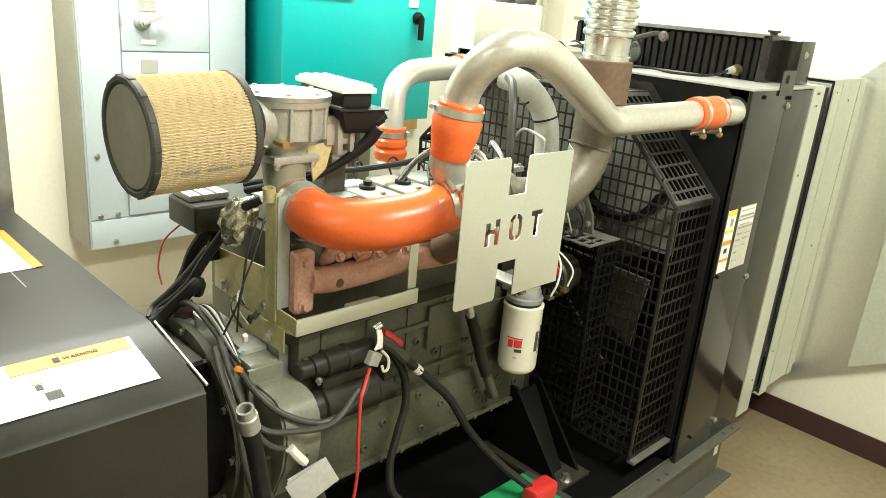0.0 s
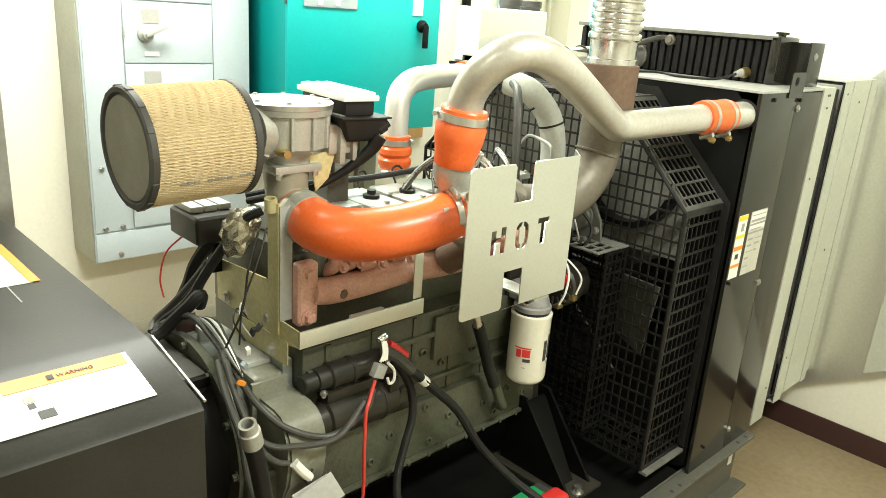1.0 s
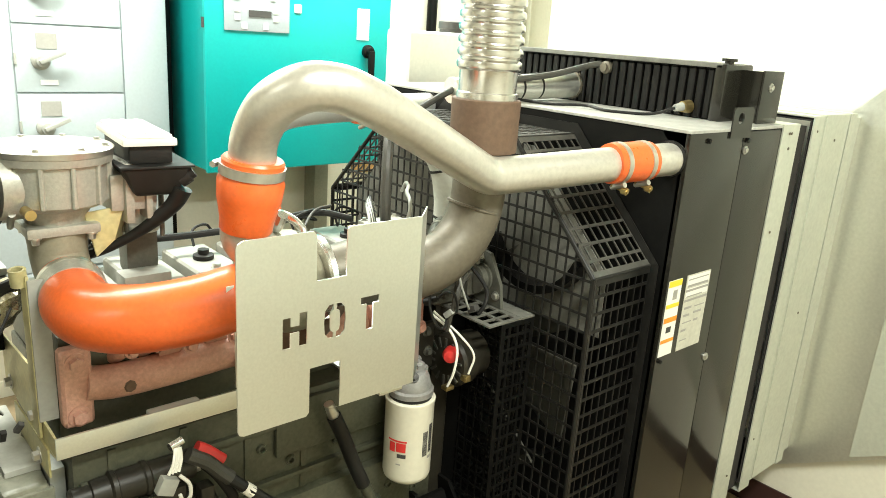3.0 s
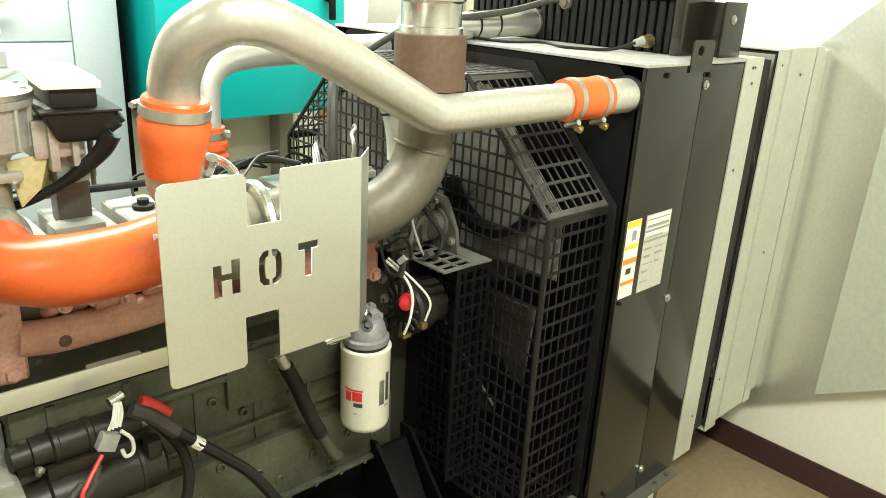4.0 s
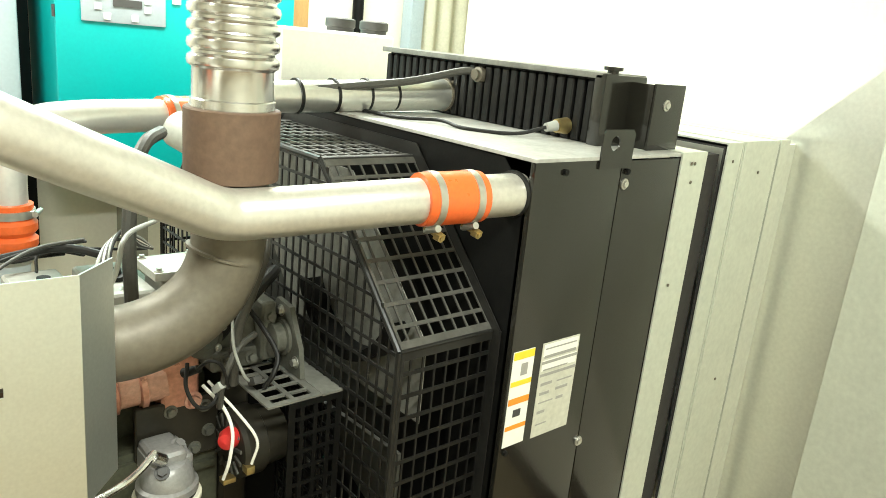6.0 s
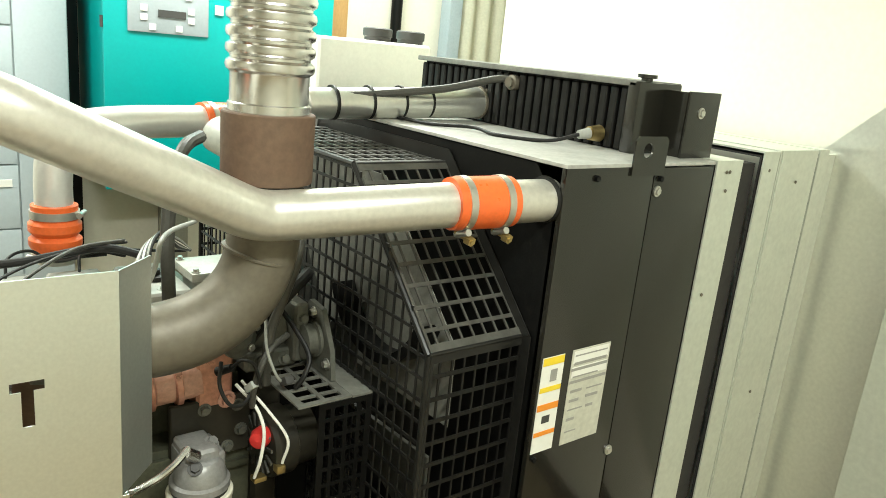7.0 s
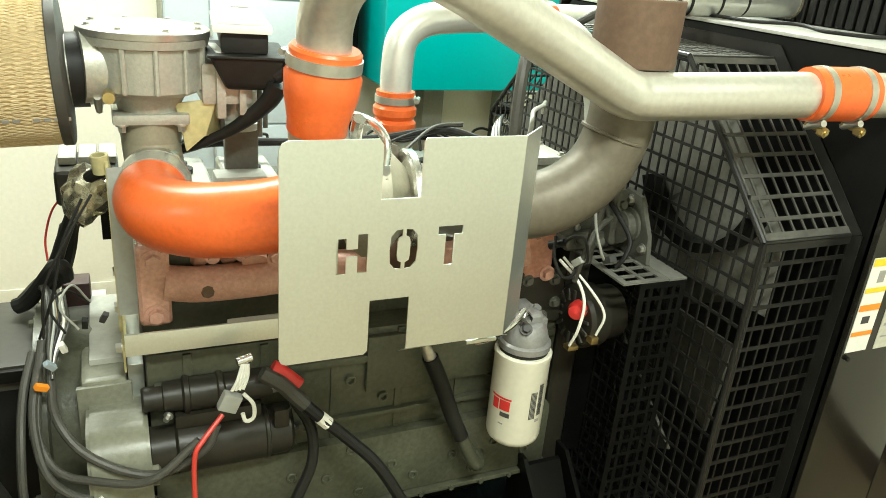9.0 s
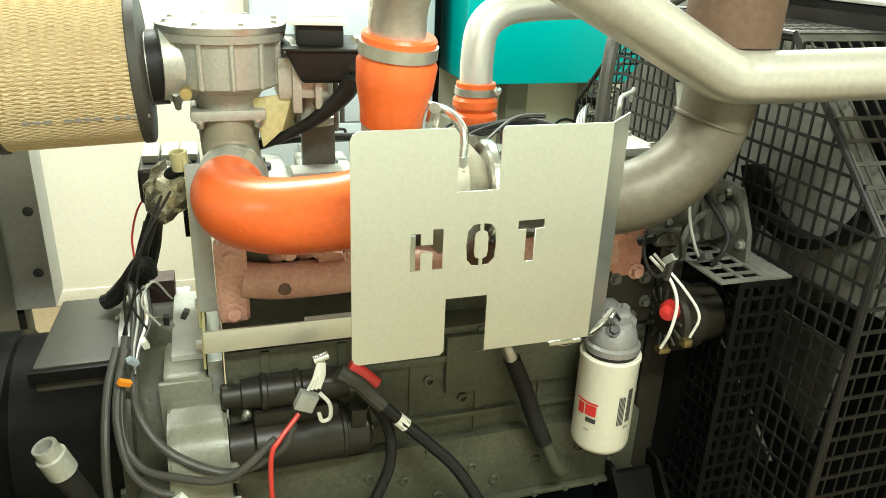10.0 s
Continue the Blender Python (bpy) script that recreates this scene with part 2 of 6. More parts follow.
def turned(bm, p, way, profile, seg=40):
    """A turned shape: profile is a list of (distance along the axis, radius)."""
    q = Vector(way).normalized().to_track_quat("Z", "Y").to_matrix()
    rings = []
    for d, r in profile:
        ring = []
        for i in range(seg):
            a = 2 * math.pi * i / seg
            ring.append(bm.verts.new(Vector(p) + q @ Vector((r * math.cos(a), r * math.sin(a), d))))
        rings.append(ring)
    for a, b in zip(rings, rings[1:]):
        for i in range(seg):
            bm.faces.new((a[i], a[(i + 1) % seg], b[(i + 1) % seg], b[i]))
    if profile[0][1] > 1e-4:
        bm.faces.new(rings[0])
    if profile[-1][1] > 1e-4:
        bm.faces.new(rings[-1])
    return bm


def spline(pts, n=10):
    pts = [Vector(p) for p in pts]
    ext = [2 * pts[0] - pts[1]] + pts + [2 * pts[-1] - pts[-2]]
    out = []
    for i in range(1, len(ext) - 2):
        a, b, c, d = ext[i - 1 : i + 3]
        for k in range(n):
            t = k / n
            out.append(0.5 * (2 * b + (c - a) * t + (2 * a - 5 * b + 4 * c - d) * t * t + (3 * b - a - 3 * c + d) * t ** 3))
    out.append(pts[-1])
    return out


def sweep(bm, path, radius, seg=14, caps=True):
    """A round tube along a list of points; radius is a number or a function of the share of the way."""
    path = [Vector(p) for p in path]
    t0 = (path[1] - path[0]).normalized()
    side = t0.orthogonal().normalized()
    rings = []
    for i, p in enumerate(path):
        t = (path[min(i + 1, len(path) - 1)] - path[max(i - 1, 0)]).normalized()
        side = (side - t * side.dot(t)).normalized()
        up = t.cross(side)
        r = radius(i / (len(path) - 1)) if callable(radius) else radius
        rings.append([bm.verts.new(p + side * (r * math.cos(2 * math.pi * k / seg)) + up * (r * math.sin(2 * math.pi * k / seg))) for k in range(seg)])
    for a, b in zip(rings, rings[1:]):
        for k in range(seg):
            bm.faces.new((a[k], a[(k + 1) % seg], b[(k + 1) % seg], b[k]))
    if caps:
        bm.faces.new(rings[0])
        bm.faces.new(rings[-1])
    return bm


def extrude_poly(bm, pts, way):
    """A flat outline (list of 3D points), made thick along the vector way."""
    way = Vector(way)
    a = [bm.verts.new(Vector(p)) for p in pts]
    b = [bm.verts.new(Vector(p) + way) for p in pts]
    bm.faces.new(a)
    bm.faces.new(list(reversed(b)))
    for i in range(len(a)):
        j = (i + 1) % len(a)
        bm.faces.new((a[i], b[i], b[j], a[j]))
    return bm


def bolt(bm, p, way, r=0.008, h=0.006, washer=True):
    way = Vector(way).normalized()
    p = Vector(p)
    if washer:
        rod(bm, p - way * 0.001, p + way * 0.002, r * 1.45, seg=14)
    rod(bm, p, p + way * h, r, r * 0.92, seg=6)
    return bm


def clamp(name, p, way, r, parent, width=0.016, screw=(0, -1, 0)):
    """A worm-drive hose clamp round an axis."""
    way = Vector(way).normalized()
    p = Vector(p)
    bm = turned(bmesh.new(), p - way * width / 2, way, [(0, r), (0, r + 0.0022), (width, r + 0.0022), (width, r)], 36)
    c = part(name, bm, M["steel"], parent, "bright steel band clamp")
    s = Vector(screw)
    s = (s - way * s.dot(way)).normalized()
    u = way.cross(s)
    bm = bmesh.new()
    rod(bm, p + s * (r + 0.006) - u * 0.016, p + s * (r + 0.006) + u * 0.016, 0.006, seg=12)
    bolt(bm, p + s * (r + 0.006) + u * 0.016, u, 0.006, 0.009, False)
    part("clamp_screw", bm, M["steel"], c)
    return c


def cable(name, pts, r, mat, label, category="cable", seg=10, n=8, group="engine wiring"):
    return solo(name, sweep(bmesh.new(), spline(pts, n), r, seg), mat, label, category, group)


def bars(bm, p0, u, v, nu, nv, wu=0.0035, wv=0.0035, depth=0.003, inside=None):
    """A punched sheet between p0, p0+u and p0+v, with nu by nv holes, as one connected plate."""
    p0, u, v = Vector(p0), Vector(u), Vector(v)
    n = u.cross(v).normalized() * depth / 2
    ul, vl = u.length, v.length

    def lines(length, count, w):
        out = []
        for i in range(count + 1):
            c = length * i / count
            lo, hi = (0, 1.6 * w) if i == 0 else (length - 1.6 * w, length) if i == count else (c - w / 2, c + w / 2)
            out += [lo / length, hi / length]
        return out

    us, vs = lines(ul, nu, wu), lines(vl, nv, wv)
    made = {}

    def vert(i, j, s):
        if (i, j, s) not in made:
            made[i, j, s] = bm.verts.new(p0 + u * us[i] + v * vs[j] + n * s)
        return made[i, j, s]

    def solid(i, j):
        if not (0 <= i < len(us) - 1 and 0 <= j < len(vs) - 1) or (i % 2 and j % 2):
            return False
        return inside is None or inside(p0 + u * (us[i] + us[i + 1]) / 2 + v * (vs[j] + vs[j + 1]) / 2)

    for i in range(len(us) - 1):
        for j in range(len(vs) - 1):
            if not solid(i, j):
                continue
            for s in (1, -1):
                bm.faces.new([vert(i, j, s), vert(i + 1, j, s), vert(i + 1, j + 1, s), vert(i, j + 1, s)])
            for (di, dj), (a, b) in (((-1, 0), ((i, j), (i, j + 1))), ((1, 0), ((i + 1, j), (i + 1, j + 1))), ((0, -1), ((i, j), (i + 1, j))), ((0, 1), ((i, j + 1), (i + 1, j + 1)))):
                if not solid(i + di, j + dj):
                    bm.faces.new([vert(*a, 1), vert(*b, 1), vert(*b, -1), vert(*a, -1)])
    return bm


# ---- the room ----
X0, X1, Y0, Y1 = -2.6, 3.2, -1.9, 3.3
XE, YE = 4.5, 2.2
solo("floor", box(bmesh.new(), X0, Y0, FLOOR - 0.15, XE, Y1, FLOOR), M["floor"], "brown painted concrete floor, slightly glossy", "floor", kind="structure")
solo("ceiling", box(bmesh.new(), X0, Y0, CEIL, XE, Y1, CEIL + 0.12), M["ceiling"], "white painted ceiling", "ceiling", kind="structure")
solo("wall_north", box(bmesh.new(), X0 - 0.15, Y1, FLOOR - 0.15, XE + 0.15, Y1 + 0.15, CEIL + 0.12), M["wall"], "cream painted wall behind the cabinets", "wall", kind="structure")
solo("wall_south", box(bmesh.new(), X0 - 0.15, Y0 - 0.15, FLOOR - 0.15, X1 + 0.15, Y0, CEIL + 0.12), M["wall"], "cream painted wall", "wall", kind="structure")
solo("wall_west", box(bmesh.new(), X0 - 0.15, Y0, FLOOR - 0.15, X0, Y1, CEIL + 0.12), M["wall"], "cream painted wall", "wall", kind="structure")
solo("wall_east", box(bmesh.new(), X1, Y0, FLOOR, X1 + 0.15, YE, CEIL), M["wall"], "cream painted wall behind the radiator duct", "wall", kind="structure")
solo("wall_alcove", box(bmesh.new(), X1 + 0.15, YE - 0.15, FLOOR, XE, YE, CEIL), M["wall"], "cream painted return wall of the alcove", "wall", kind="structure")
solo("wall_far_east", box(bmesh.new(), XE, YE - 0.15, FLOOR - 0.15, XE + 0.15, Y1, CEIL + 0.12), M["wall"], "cream painted end wall of the alcove", "wall", kind="structure")
bm = box(bmesh.new(), X1 - 0.008, Y0 + 0.01, FLOOR, X1 - 0.0005, YE, FLOOR + 0.1, 0.002)
solo("baseboard", bm, M["maroon"], "dark maroon vinyl cove base along the wall", "baseboard", kind="structure")
solo("baseboard", box(bmesh.new(), X0 + 0.01, Y1 - 0.008, FLOOR, XE - 0.01, Y1 - 0.0005, FLOOR + 0.07, 0.002), M["wall"], "cream painted cove base along the wall", "baseboard", kind="structure")

for lx, ly, watts in LAMPS:
    t = thing("ceiling_light", (lx, ly, CEIL), "white surface-mounted fluorescent ceiling light", "ceiling light", "ceiling lights")
    part("housing", box(bmesh.new(), lx - 0.62, ly - 0.16, CEIL - 0.06, lx + 0.62, ly + 0.16, CEIL - 0.001, 0.006), M["white"], t)
    part("diffuser", box(bmesh.new(), lx - 0.6, ly - 0.14, CEIL - 0.105, lx + 0.6, ly + 0.14, CEIL - 0.061, 0.012), M["tube"], t, "glowing acrylic diffuser")

# ---- switchgear on the far wall ----
CF = 3.06
cab = thing("switchgear_cabinet", (1.5, CF, 0.53), "blue-grey steel switchgear cabinet with stacked breaker doors, hung on the wall", "cabinet")
part("body", box(bmesh.new(), 1.145, CF, 0.53, 1.868, Y1 - 0.001, 2.2, 0.004), M["cabgrey"], cab)
part("side_panel", box(bmesh.new(), 1.139, CF + 0.008, 0.532, 1.1445, Y1 - 0.002, 2.198, 0.001), M["cabside"], cab, "grey-olive side panel of the cabinet")
part("kick_panel", box(bmesh.new(), 1.15, CF - 0.006, 0.533, 1.864, CF, 0.655, 0.002), M["cabgrey"], cab)
for bx, bz in ((1.247, 0.556), (1.19, 0.676), (1.262, 0.676), (1.19, 0.93)):
    part("bolt", bolt(bmesh.new(), (bx, CF - 0.006, bz), (0, -1, 0), 0.008, 0.006), M["steel"], cab)
part("blank_door", box(bmesh.new(), 1.151, CF - 0.006, 0.662, 1.306, CF, 2.19, 0.002), M["cabgrey"], cab)
part("blank_door", box(bmesh.new(), 1.692, CF - 0.006, 0.662, 1.864, CF, 2.19, 0.002), M["cabgrey"], cab)
SEAMS = [0.662, 0.867, 1.107, 1.35, 1.595, 1.84, 2.19]
for i, (za, zb) in enumerate(zip(SEAMS, SEAMS[1:])):
    d = part("breaker_door", box(bmesh.new(), 1.31, CF - 0.010, za + 0.003, 1.686, CF - 0.001, zb - 0.003, 0.003), M["cabgrey"], cab)
    if i in (1,):
        part("name_plate", box(bmesh.new(), 1.579, CF - 0.0125, zb - 0.08, 1.665, CF - 0.0105, zb - 0.053), M["label"], d, "white blank name plate")
    if i >= 2:
        part("rating_label", box(bmesh.new(), 1.385, CF - 0.0125, zb - 0.085, 1.455, CF - 0.0105, zb - 0.03), M["paleink"], d, "grey rating label")
        bm = turned(bmesh.new(), (1.395, CF - 0.010, zb - 0.128), (0, -1, 0), [(0, 0.033), (0.012, 0.032), (0.02, 0.022), (0.034, 0.02), (0.036, 0.0)], 28)
        part("handle_hub", bm, M["handle"], d)
        bm = box(bmesh.new(), -0.012, -0.009, -0.008, 0.085, 0.009, 0.008, 0.005)
        bmesh.ops.transform(bm, matrix=Matrix.Translation((1.395, CF - 0.048, zb - 0.128)) @ Matrix.Rotation(radians(-24), 4, "Y"), verts=bm.verts[:])
        part("lever", bm, M["handle"], d)
        part("caution_label", box(bmesh.new(), 1.39, CF - 0.0125, zb - 0.215, 1.45, CF - 0.0105, zb - 0.197), M["label"], d)
    bm = bmesh.new()
    rod(bm, (1.312, CF - 0.012, (za + zb) / 2 - 0.02), (1.312, CF - 0.012, (za + zb) / 2 + 0.02), 0.005, seg=10)
    part("hinge", bm, M["handle"], d)
solo("cable_riser", box(bmesh.new(), 1.874, 3.16, 0.7, 1.925, Y1 - 0.001, CEIL - 0.01, 0.004), M["black"], "dark steel cable riser between two cabinets", "conduit")

TF = 2.86
tc = thing("transfer_switch_cabinet", (2.4, TF, 1.045), "teal steel control cabinet with keypad display, hung on the wall", "cabinet")
part("body", box(bmesh.new(), 1.955, TF + 0.02, 1.048, 2.825, Y1 - 0.001, 2.3, 0.005), M["tealdark"], tc)
part("door", box(bmesh.new(), 1.94, TF, 1.045, 2.84, TF + 0.0195, 2.302, 0.004), M["teal"], tc)
dp = part("display_panel", box(bmesh.new(), 2.02, TF - 0.005, 1.616, 2.31, TF - 0.0005, 1.80, 0.002), M["display"], tc, "grey membrane keypad panel")
part("screen", box(bmesh.new(), 2.125, TF - 0.0075, 1.672, 2.225, TF - 0.0055, 1.698), M["ink"], dp, "dark green display window")
for kx, kz in ((2.075, 1.70), (2.075, 1.668), (2.105, 1.636), (2.20, 1.636), (2.245, 1.70), (2.245, 1.668), (2.075, 1.745), (2.15, 1.755), (2.235, 1.75)):
    part("key", box(bmesh.new(), kx - 0.012, TF - 0.008, kz - 0.011, kx + 0.012, TF - 0.0055, kz + 0.011, 0.001), M["label"], dp)
part("lock_plate", box(bmesh.new(), 2.335, TF - 0.004, 1.70, 2.368, TF - 0.0005, 1.735, 0.002), M["label"], tc)
part("door_label", box(bmesh.new(), 2.655, TF - 0.003, 1.605, 2.72, TF - 0.0005, 1.74), M["label"], tc, "white paper label")
bm = turned(bmesh.new(), (2.715, TF - 0.0005, 1.555), (0, -1, 0), [(0, 0.03), (0.015, 0.03), (0.02, 0.02), (0.035, 0.018), (0.035, 0)], 24)
box(bm, 2.70, TF - 0.045, 1.45, 2.73, TF - 0.03, 1.56, 0.006)
part("latch_handle", bm, M["black"], tc, "black door latch")
bm = rod(bmesh.new(), (1.938, TF + 0.01, 1.62), (1.938, TF + 0.01, 1.66), 0.007, seg=10)
part("hinge", bm, M["ink"], tc)
# supports below the teal cabinet
solo("wall_strut", box(bmesh.new(), 2.26, 3.2, FLOOR, 2.36, Y1 - 0.001, 1.046, 0.004), M["cabside"], "grey-olive steel strut below the teal cabinet", "strut")
solo("wall_strut", box(bmesh.new(), 2.66, 3.2, FLOOR, 2.74, Y1 - 0.001, 1.046, 0.004), M["cabside"], "grey-olive steel strut below the teal cabinet", "strut")
solo("plywood_board", box(bmesh.new(), 2.95, 3.27, 0.9, 3.15, Y1 - 0.001, 2.5, 0.003), M["wood"], "tan plywood backing board on the wall", "board")

# white tank behind the radiator, with caps and a black riser pipe
wt = thing("white_tank", (2.6, 2.35, FLOOR), "white plastic expansion tank on a black stand beside the radiator", "tank")
part("tank_body", box(bmesh.new(), 2.40, 2.16, 1.44, 2.84, 2.30, 1.665, 0.02, seg=3), M["white"], wt)
part("stand", box(bmesh.new(), 2.42, 2.17, FLOOR, 2.82, 2.29, 1.425, 0.006), M["black"], wt, "black steel stand")
part("tray", box(bmesh.new(), 2.39, 2.15, 1.426, 2.86, 2.31, 1.439, 0.003), M["black"], wt)
for cx, cy in ((2.66, 2.23), (2.80, 2.235)):
    bm = turned(bmesh.new(), (cx, cy, 1.664), (0, 0, 1), [(0, 0.045), (0.012, 0.045), (0.016, 0.05), (0.04, 0.05), (0.044, 0.042), (0.044, 0)], 24)
    part("cap", bm, M["ink"], wt, "dark screw cap")
bm = rod(bmesh.new(), (3.41, 3.24, FLOOR), (3.41, 3.24, CEIL - 0.001), 0.028, seg=16)
solo("riser_pipe", bm, M["black"], "black steel riser pipe in front of the wall", "pipe")

# post and dust sheet in the alcove
solo("steel_post", box(bmesh.new(), 3.70, 3.18, FLOOR, 3.78, 3.26, CEIL - 0.001, 0.006), M["bluegrey"], "blue-grey square steel post by the wall", "post")
bm = bmesh.new()
NC = 36
for k in range(NC):
    xa, xb = 3.80 + 0.34 * k / NC, 3.80 + 0.34 * (k + 1) / NC
    ya, yb = 3.2 + 0.02 * math.sin(xa * 60), 3.2 + 0.02 * math.sin(xb * 60)
    vs = [bm.verts.new(p) for p in ((xa, ya, 2.3), (xb, yb, 2.3), (xb + 0.06 * (xb - 3.8) / 0.34, yb, 0.3), (xa + 0.06 * (xa - 3.8) / 0.34, ya, 0.3))]
    bm.faces.new(vs)
bmesh.ops.remove_doubles(bm, verts=bm.verts[:], dist=0.0005)
bmesh.ops.solidify(bm, geom=bm.faces[:], thickness=0.004)
solo("dust_sheet", bm, M["cloth"], "beige dust sheet hanging in folds on the wall", "dust sheet")

# control panel beyond the generator
CPN = thing("control_panel", (0.39, 1.95, 0.70), "pale grey steel control panel beyond the generator hood", "control panel")
part("case", box(bmesh.new(), 0.05, 1.907, 0.705, 0.577, 2.02, 1.95, 0.005), M["hoodend"], CPN)
bm = bolt(bmesh.new(), (0.553, 1.907, 0.955), (0, -1, 0), 0.008, 0.006)
part("screw", bm, M["ink"], CPN)
part("screw", bolt(bmesh.new(), (0.551, 1.907, 0.80), (0, -1, 0), 0.008, 0.006), M["ink"], CPN)
part("stand", box(bmesh.new(), 0.10, 1.93, FLOOR, 0.50, 2.0, 0.7045, 0.004), M["hood"], CPN, "dark steel stand")

# ---- radiator, its guard and duct ----
RX0, RX1, RY0, RY1, RZ0, RZ1 = 2.175, 2.615, 0.855, 2.02, 0.265, 1.487
rad = thing("radiator", (2.4, 1.44, RZ0), "black sheet-steel genset radiator housing with warning labels", "radiator")
SEAM = 2.4185
part("side_panel", box(bmesh.new(), RX0, RY0, RZ0, SEAM - 0.002, RY0 + 0.012, RZ1, 0.0025), M["panel"], rad, "glossy black side panel")
part("side_panel", box(bmesh.new(), SEAM + 0.002, RY0 + 0.001, RZ0, RX1, RY0 + 0.012, RZ1 - 0.004, 0.0025), M["panel"], rad, "glossy black side panel")
part("side_panel", box(bmesh.new(), RX0, RY1 - 0.012, RZ0, RX1, RY1, RZ1, 0.0025), M["panel"], rad)
part("top_panel", box(bmesh.new(), RX0 - 0.002, RY0 - 0.001, RZ1 - 0.001, RX1, RY1, RZ1 + 0.006, 0.002), M["dusty"], rad, "dusty black top panel, ceiling light's reflection in its pale colour")
# front plate with a round fan opening
bm = bmesh.new()
cy, cz, R, N = 1.44, 0.86, 0.44, 64
inner = [Vector((RX0, cy + R * math.cos(2 * math.pi * i / N), cz + R * math.sin(2 * math.pi * i / N))) for i in range(N)]
outer = []
for p in inner:
    d = Vector((0, p.y - cy, p.z - cz))
    s = min(((RY1 - 0.013 - cy) / abs(d.y)) if abs(d.y) > 1e-6 else 9, ((RZ1 - 0.004 - cz) / d.z) if d.z > 1e-6 else 9, ((RZ0 - cz) / d.z) if d.z < -1e-6 else 9)
    outer.append(Vector((RX0, cy, cz)) + d * s)
vi, vo = [bm.verts.new(p) for p in inner], [bm.verts.new(p) for p in outer]
vj = [bm.verts.new(p + Vector((0.09, 0, 0))) for p in inner]
for i in range(N):
    j = (i + 1) % N
    bm.faces.new((vi[i], vi[j], vo[j], vo[i]))
    bm.faces.new((vi[i], vj[i], vj[j], vi[j]))
part("front_plate", bm, M["black"], rad, "black fan shroud plate")
part("core", box(bmesh.new(), 2.30, RY0 + 0.013, RZ0 + 0.01, 2.56, RY1 - 0.013, RZ1 - 0.01), M["fin"], rad, "dark finned cooling core")
bm = bmesh.new()
LX, LZ, LR = 2.382, 1.517, 0.014
arc = [(LX + LR * math.sin(a), LZ + LR * math.cos(a)) for a in [math.pi * k / 10 for k in range(11)]]
for m_ in (1, -1):
    side = [(LX, 1.543), (2.432, 1.543), (2.440, 1.535), (2.440, 1.47), (LX, 1.47)] if m_ > 0 else [(LX, 1.543), (2.352, 1.543), (2.344, 1.535), (2.344, 1.47), (LX, 1.47)]
    rim = [(LX + m_ * (x - LX), z) for x, z in reversed(arc)]
    extrude_poly(bm, [(x, RY0 - 0.004, z) for x, z in side + rim], (0, 0.0035, 0))
lug = part("lifting_lug", bm, M["panel"], rad, "black steel lifting lug with an open eye")
for bx, bz, s in ((2.252, 1.468, 0), (2.418, 0.887, 1), (2.435, 1.462, 0), (2.433, 1.438, 1), (2.25, 0.345, 0), (2.43, 0.345, 1), (2.19, 0.93, 0)):
    part("screw", bolt(bmesh.new(), (bx, RY0 - 0.0005, bz), (0, -1, 0), 0.0075 if s else 0.006, 0.006, bool(s)), M["steel" if s else "black"], rad)
# labels
lb = part("warning_label", box(bmesh.new(), 2.181, RY0 - 0.0015, 0.942, 2.238, RY0 - 0.0003, 1.138), M["label"], rad, "white warning label with yellow and orange bands")
for z0, z1, c in ((1.122, 1.137, "yellow"), (1.068, 1.078, "yellow"), (1.030, 1.043, "orange"), (0.977, 0.986, "orange")):
    part("band", box(bmesh.new(), 2.182, RY0 - 0.0024, z0, 2.237, RY0 - 0.0016, z1), M[c], lb)
part("pictogram", box(bmesh.new(), 2.198, RY0 - 0.0024, 1.003, 2.218, RY0 - 0.0016, 1.018), M["ink"], lb)
part("pictogram", box(bmesh.new(), 2.205, RY0 - 0.0024, 1.088, 2.222, RY0 - 0.0016, 1.112), M["paleink"], lb)
lb = part("data_label", box(bmesh.new(), 2.26, RY0 - 0.0015, 0.94, 2.368, RY0 - 0.0003, 1.14), M["agedlabel"], rad, "greyed data label with printed table")
for z0, z1 in ((1.112, 1.137), (1.082, 1.104)):
    part("label_field", box(bmesh.new(), 2.264, RY0 - 0.002, z0, 2.364, RY0 - 0.00155, z1), M["label"], lb)
for i, (x0, x1, z) in enumerate([(2.268, 2.36, 1.126), (2.268, 2.36, 1.108), (2.262, 2.366, 1.096), (2.268, 2.34, 1.082), (2.262, 2.366, 1.07), (2.268, 2.30, 1.05), (2.315, 2.36, 1.05), (2.268, 2.295, 1.03), (2.315, 2.35, 1.032), (2.268, 2.31, 1.012), (2.32, 2.34, 1.01), (2.268, 2.29, 0.99), (2.268, 2.30, 0.965)]):
    part("print_line", box(bmesh.new(), x0, RY0 - 0.0022, z, x1, RY0 - 0.0016, z + (0.006 if i % 3 else 0.003)), M["paleink"], lb)

# charge-air cooler header on top
hd = thing("header_tank", (2.55, 1.3, RZ1 + 0.006), "black ribbed charge-cooler header on top of the radiator", "header tank")
part("core", box(bmesh.new(), 2.485, 0.985, RZ1 + 0.006, 2.60, 1.70, 1.626), M["fin"], hd, "dark ribbed core face")
n = 26
for i in range(n):
    y = 1.0 + (1.69 - 1.0) * i / (n - 1)
    part("rib", box(bmesh.new(), 2.472, y - 0.0095, RZ1 + 0.008, 2.4855, y + 0.0095, 1.622, 0.003, seg=1), M["guardface"], hd)
part("top_rail", box(bmesh.new(), 2.462, 0.965, 1.626, 2.61, 1.71, 1.638, 0.002), M["topplate"], hd)
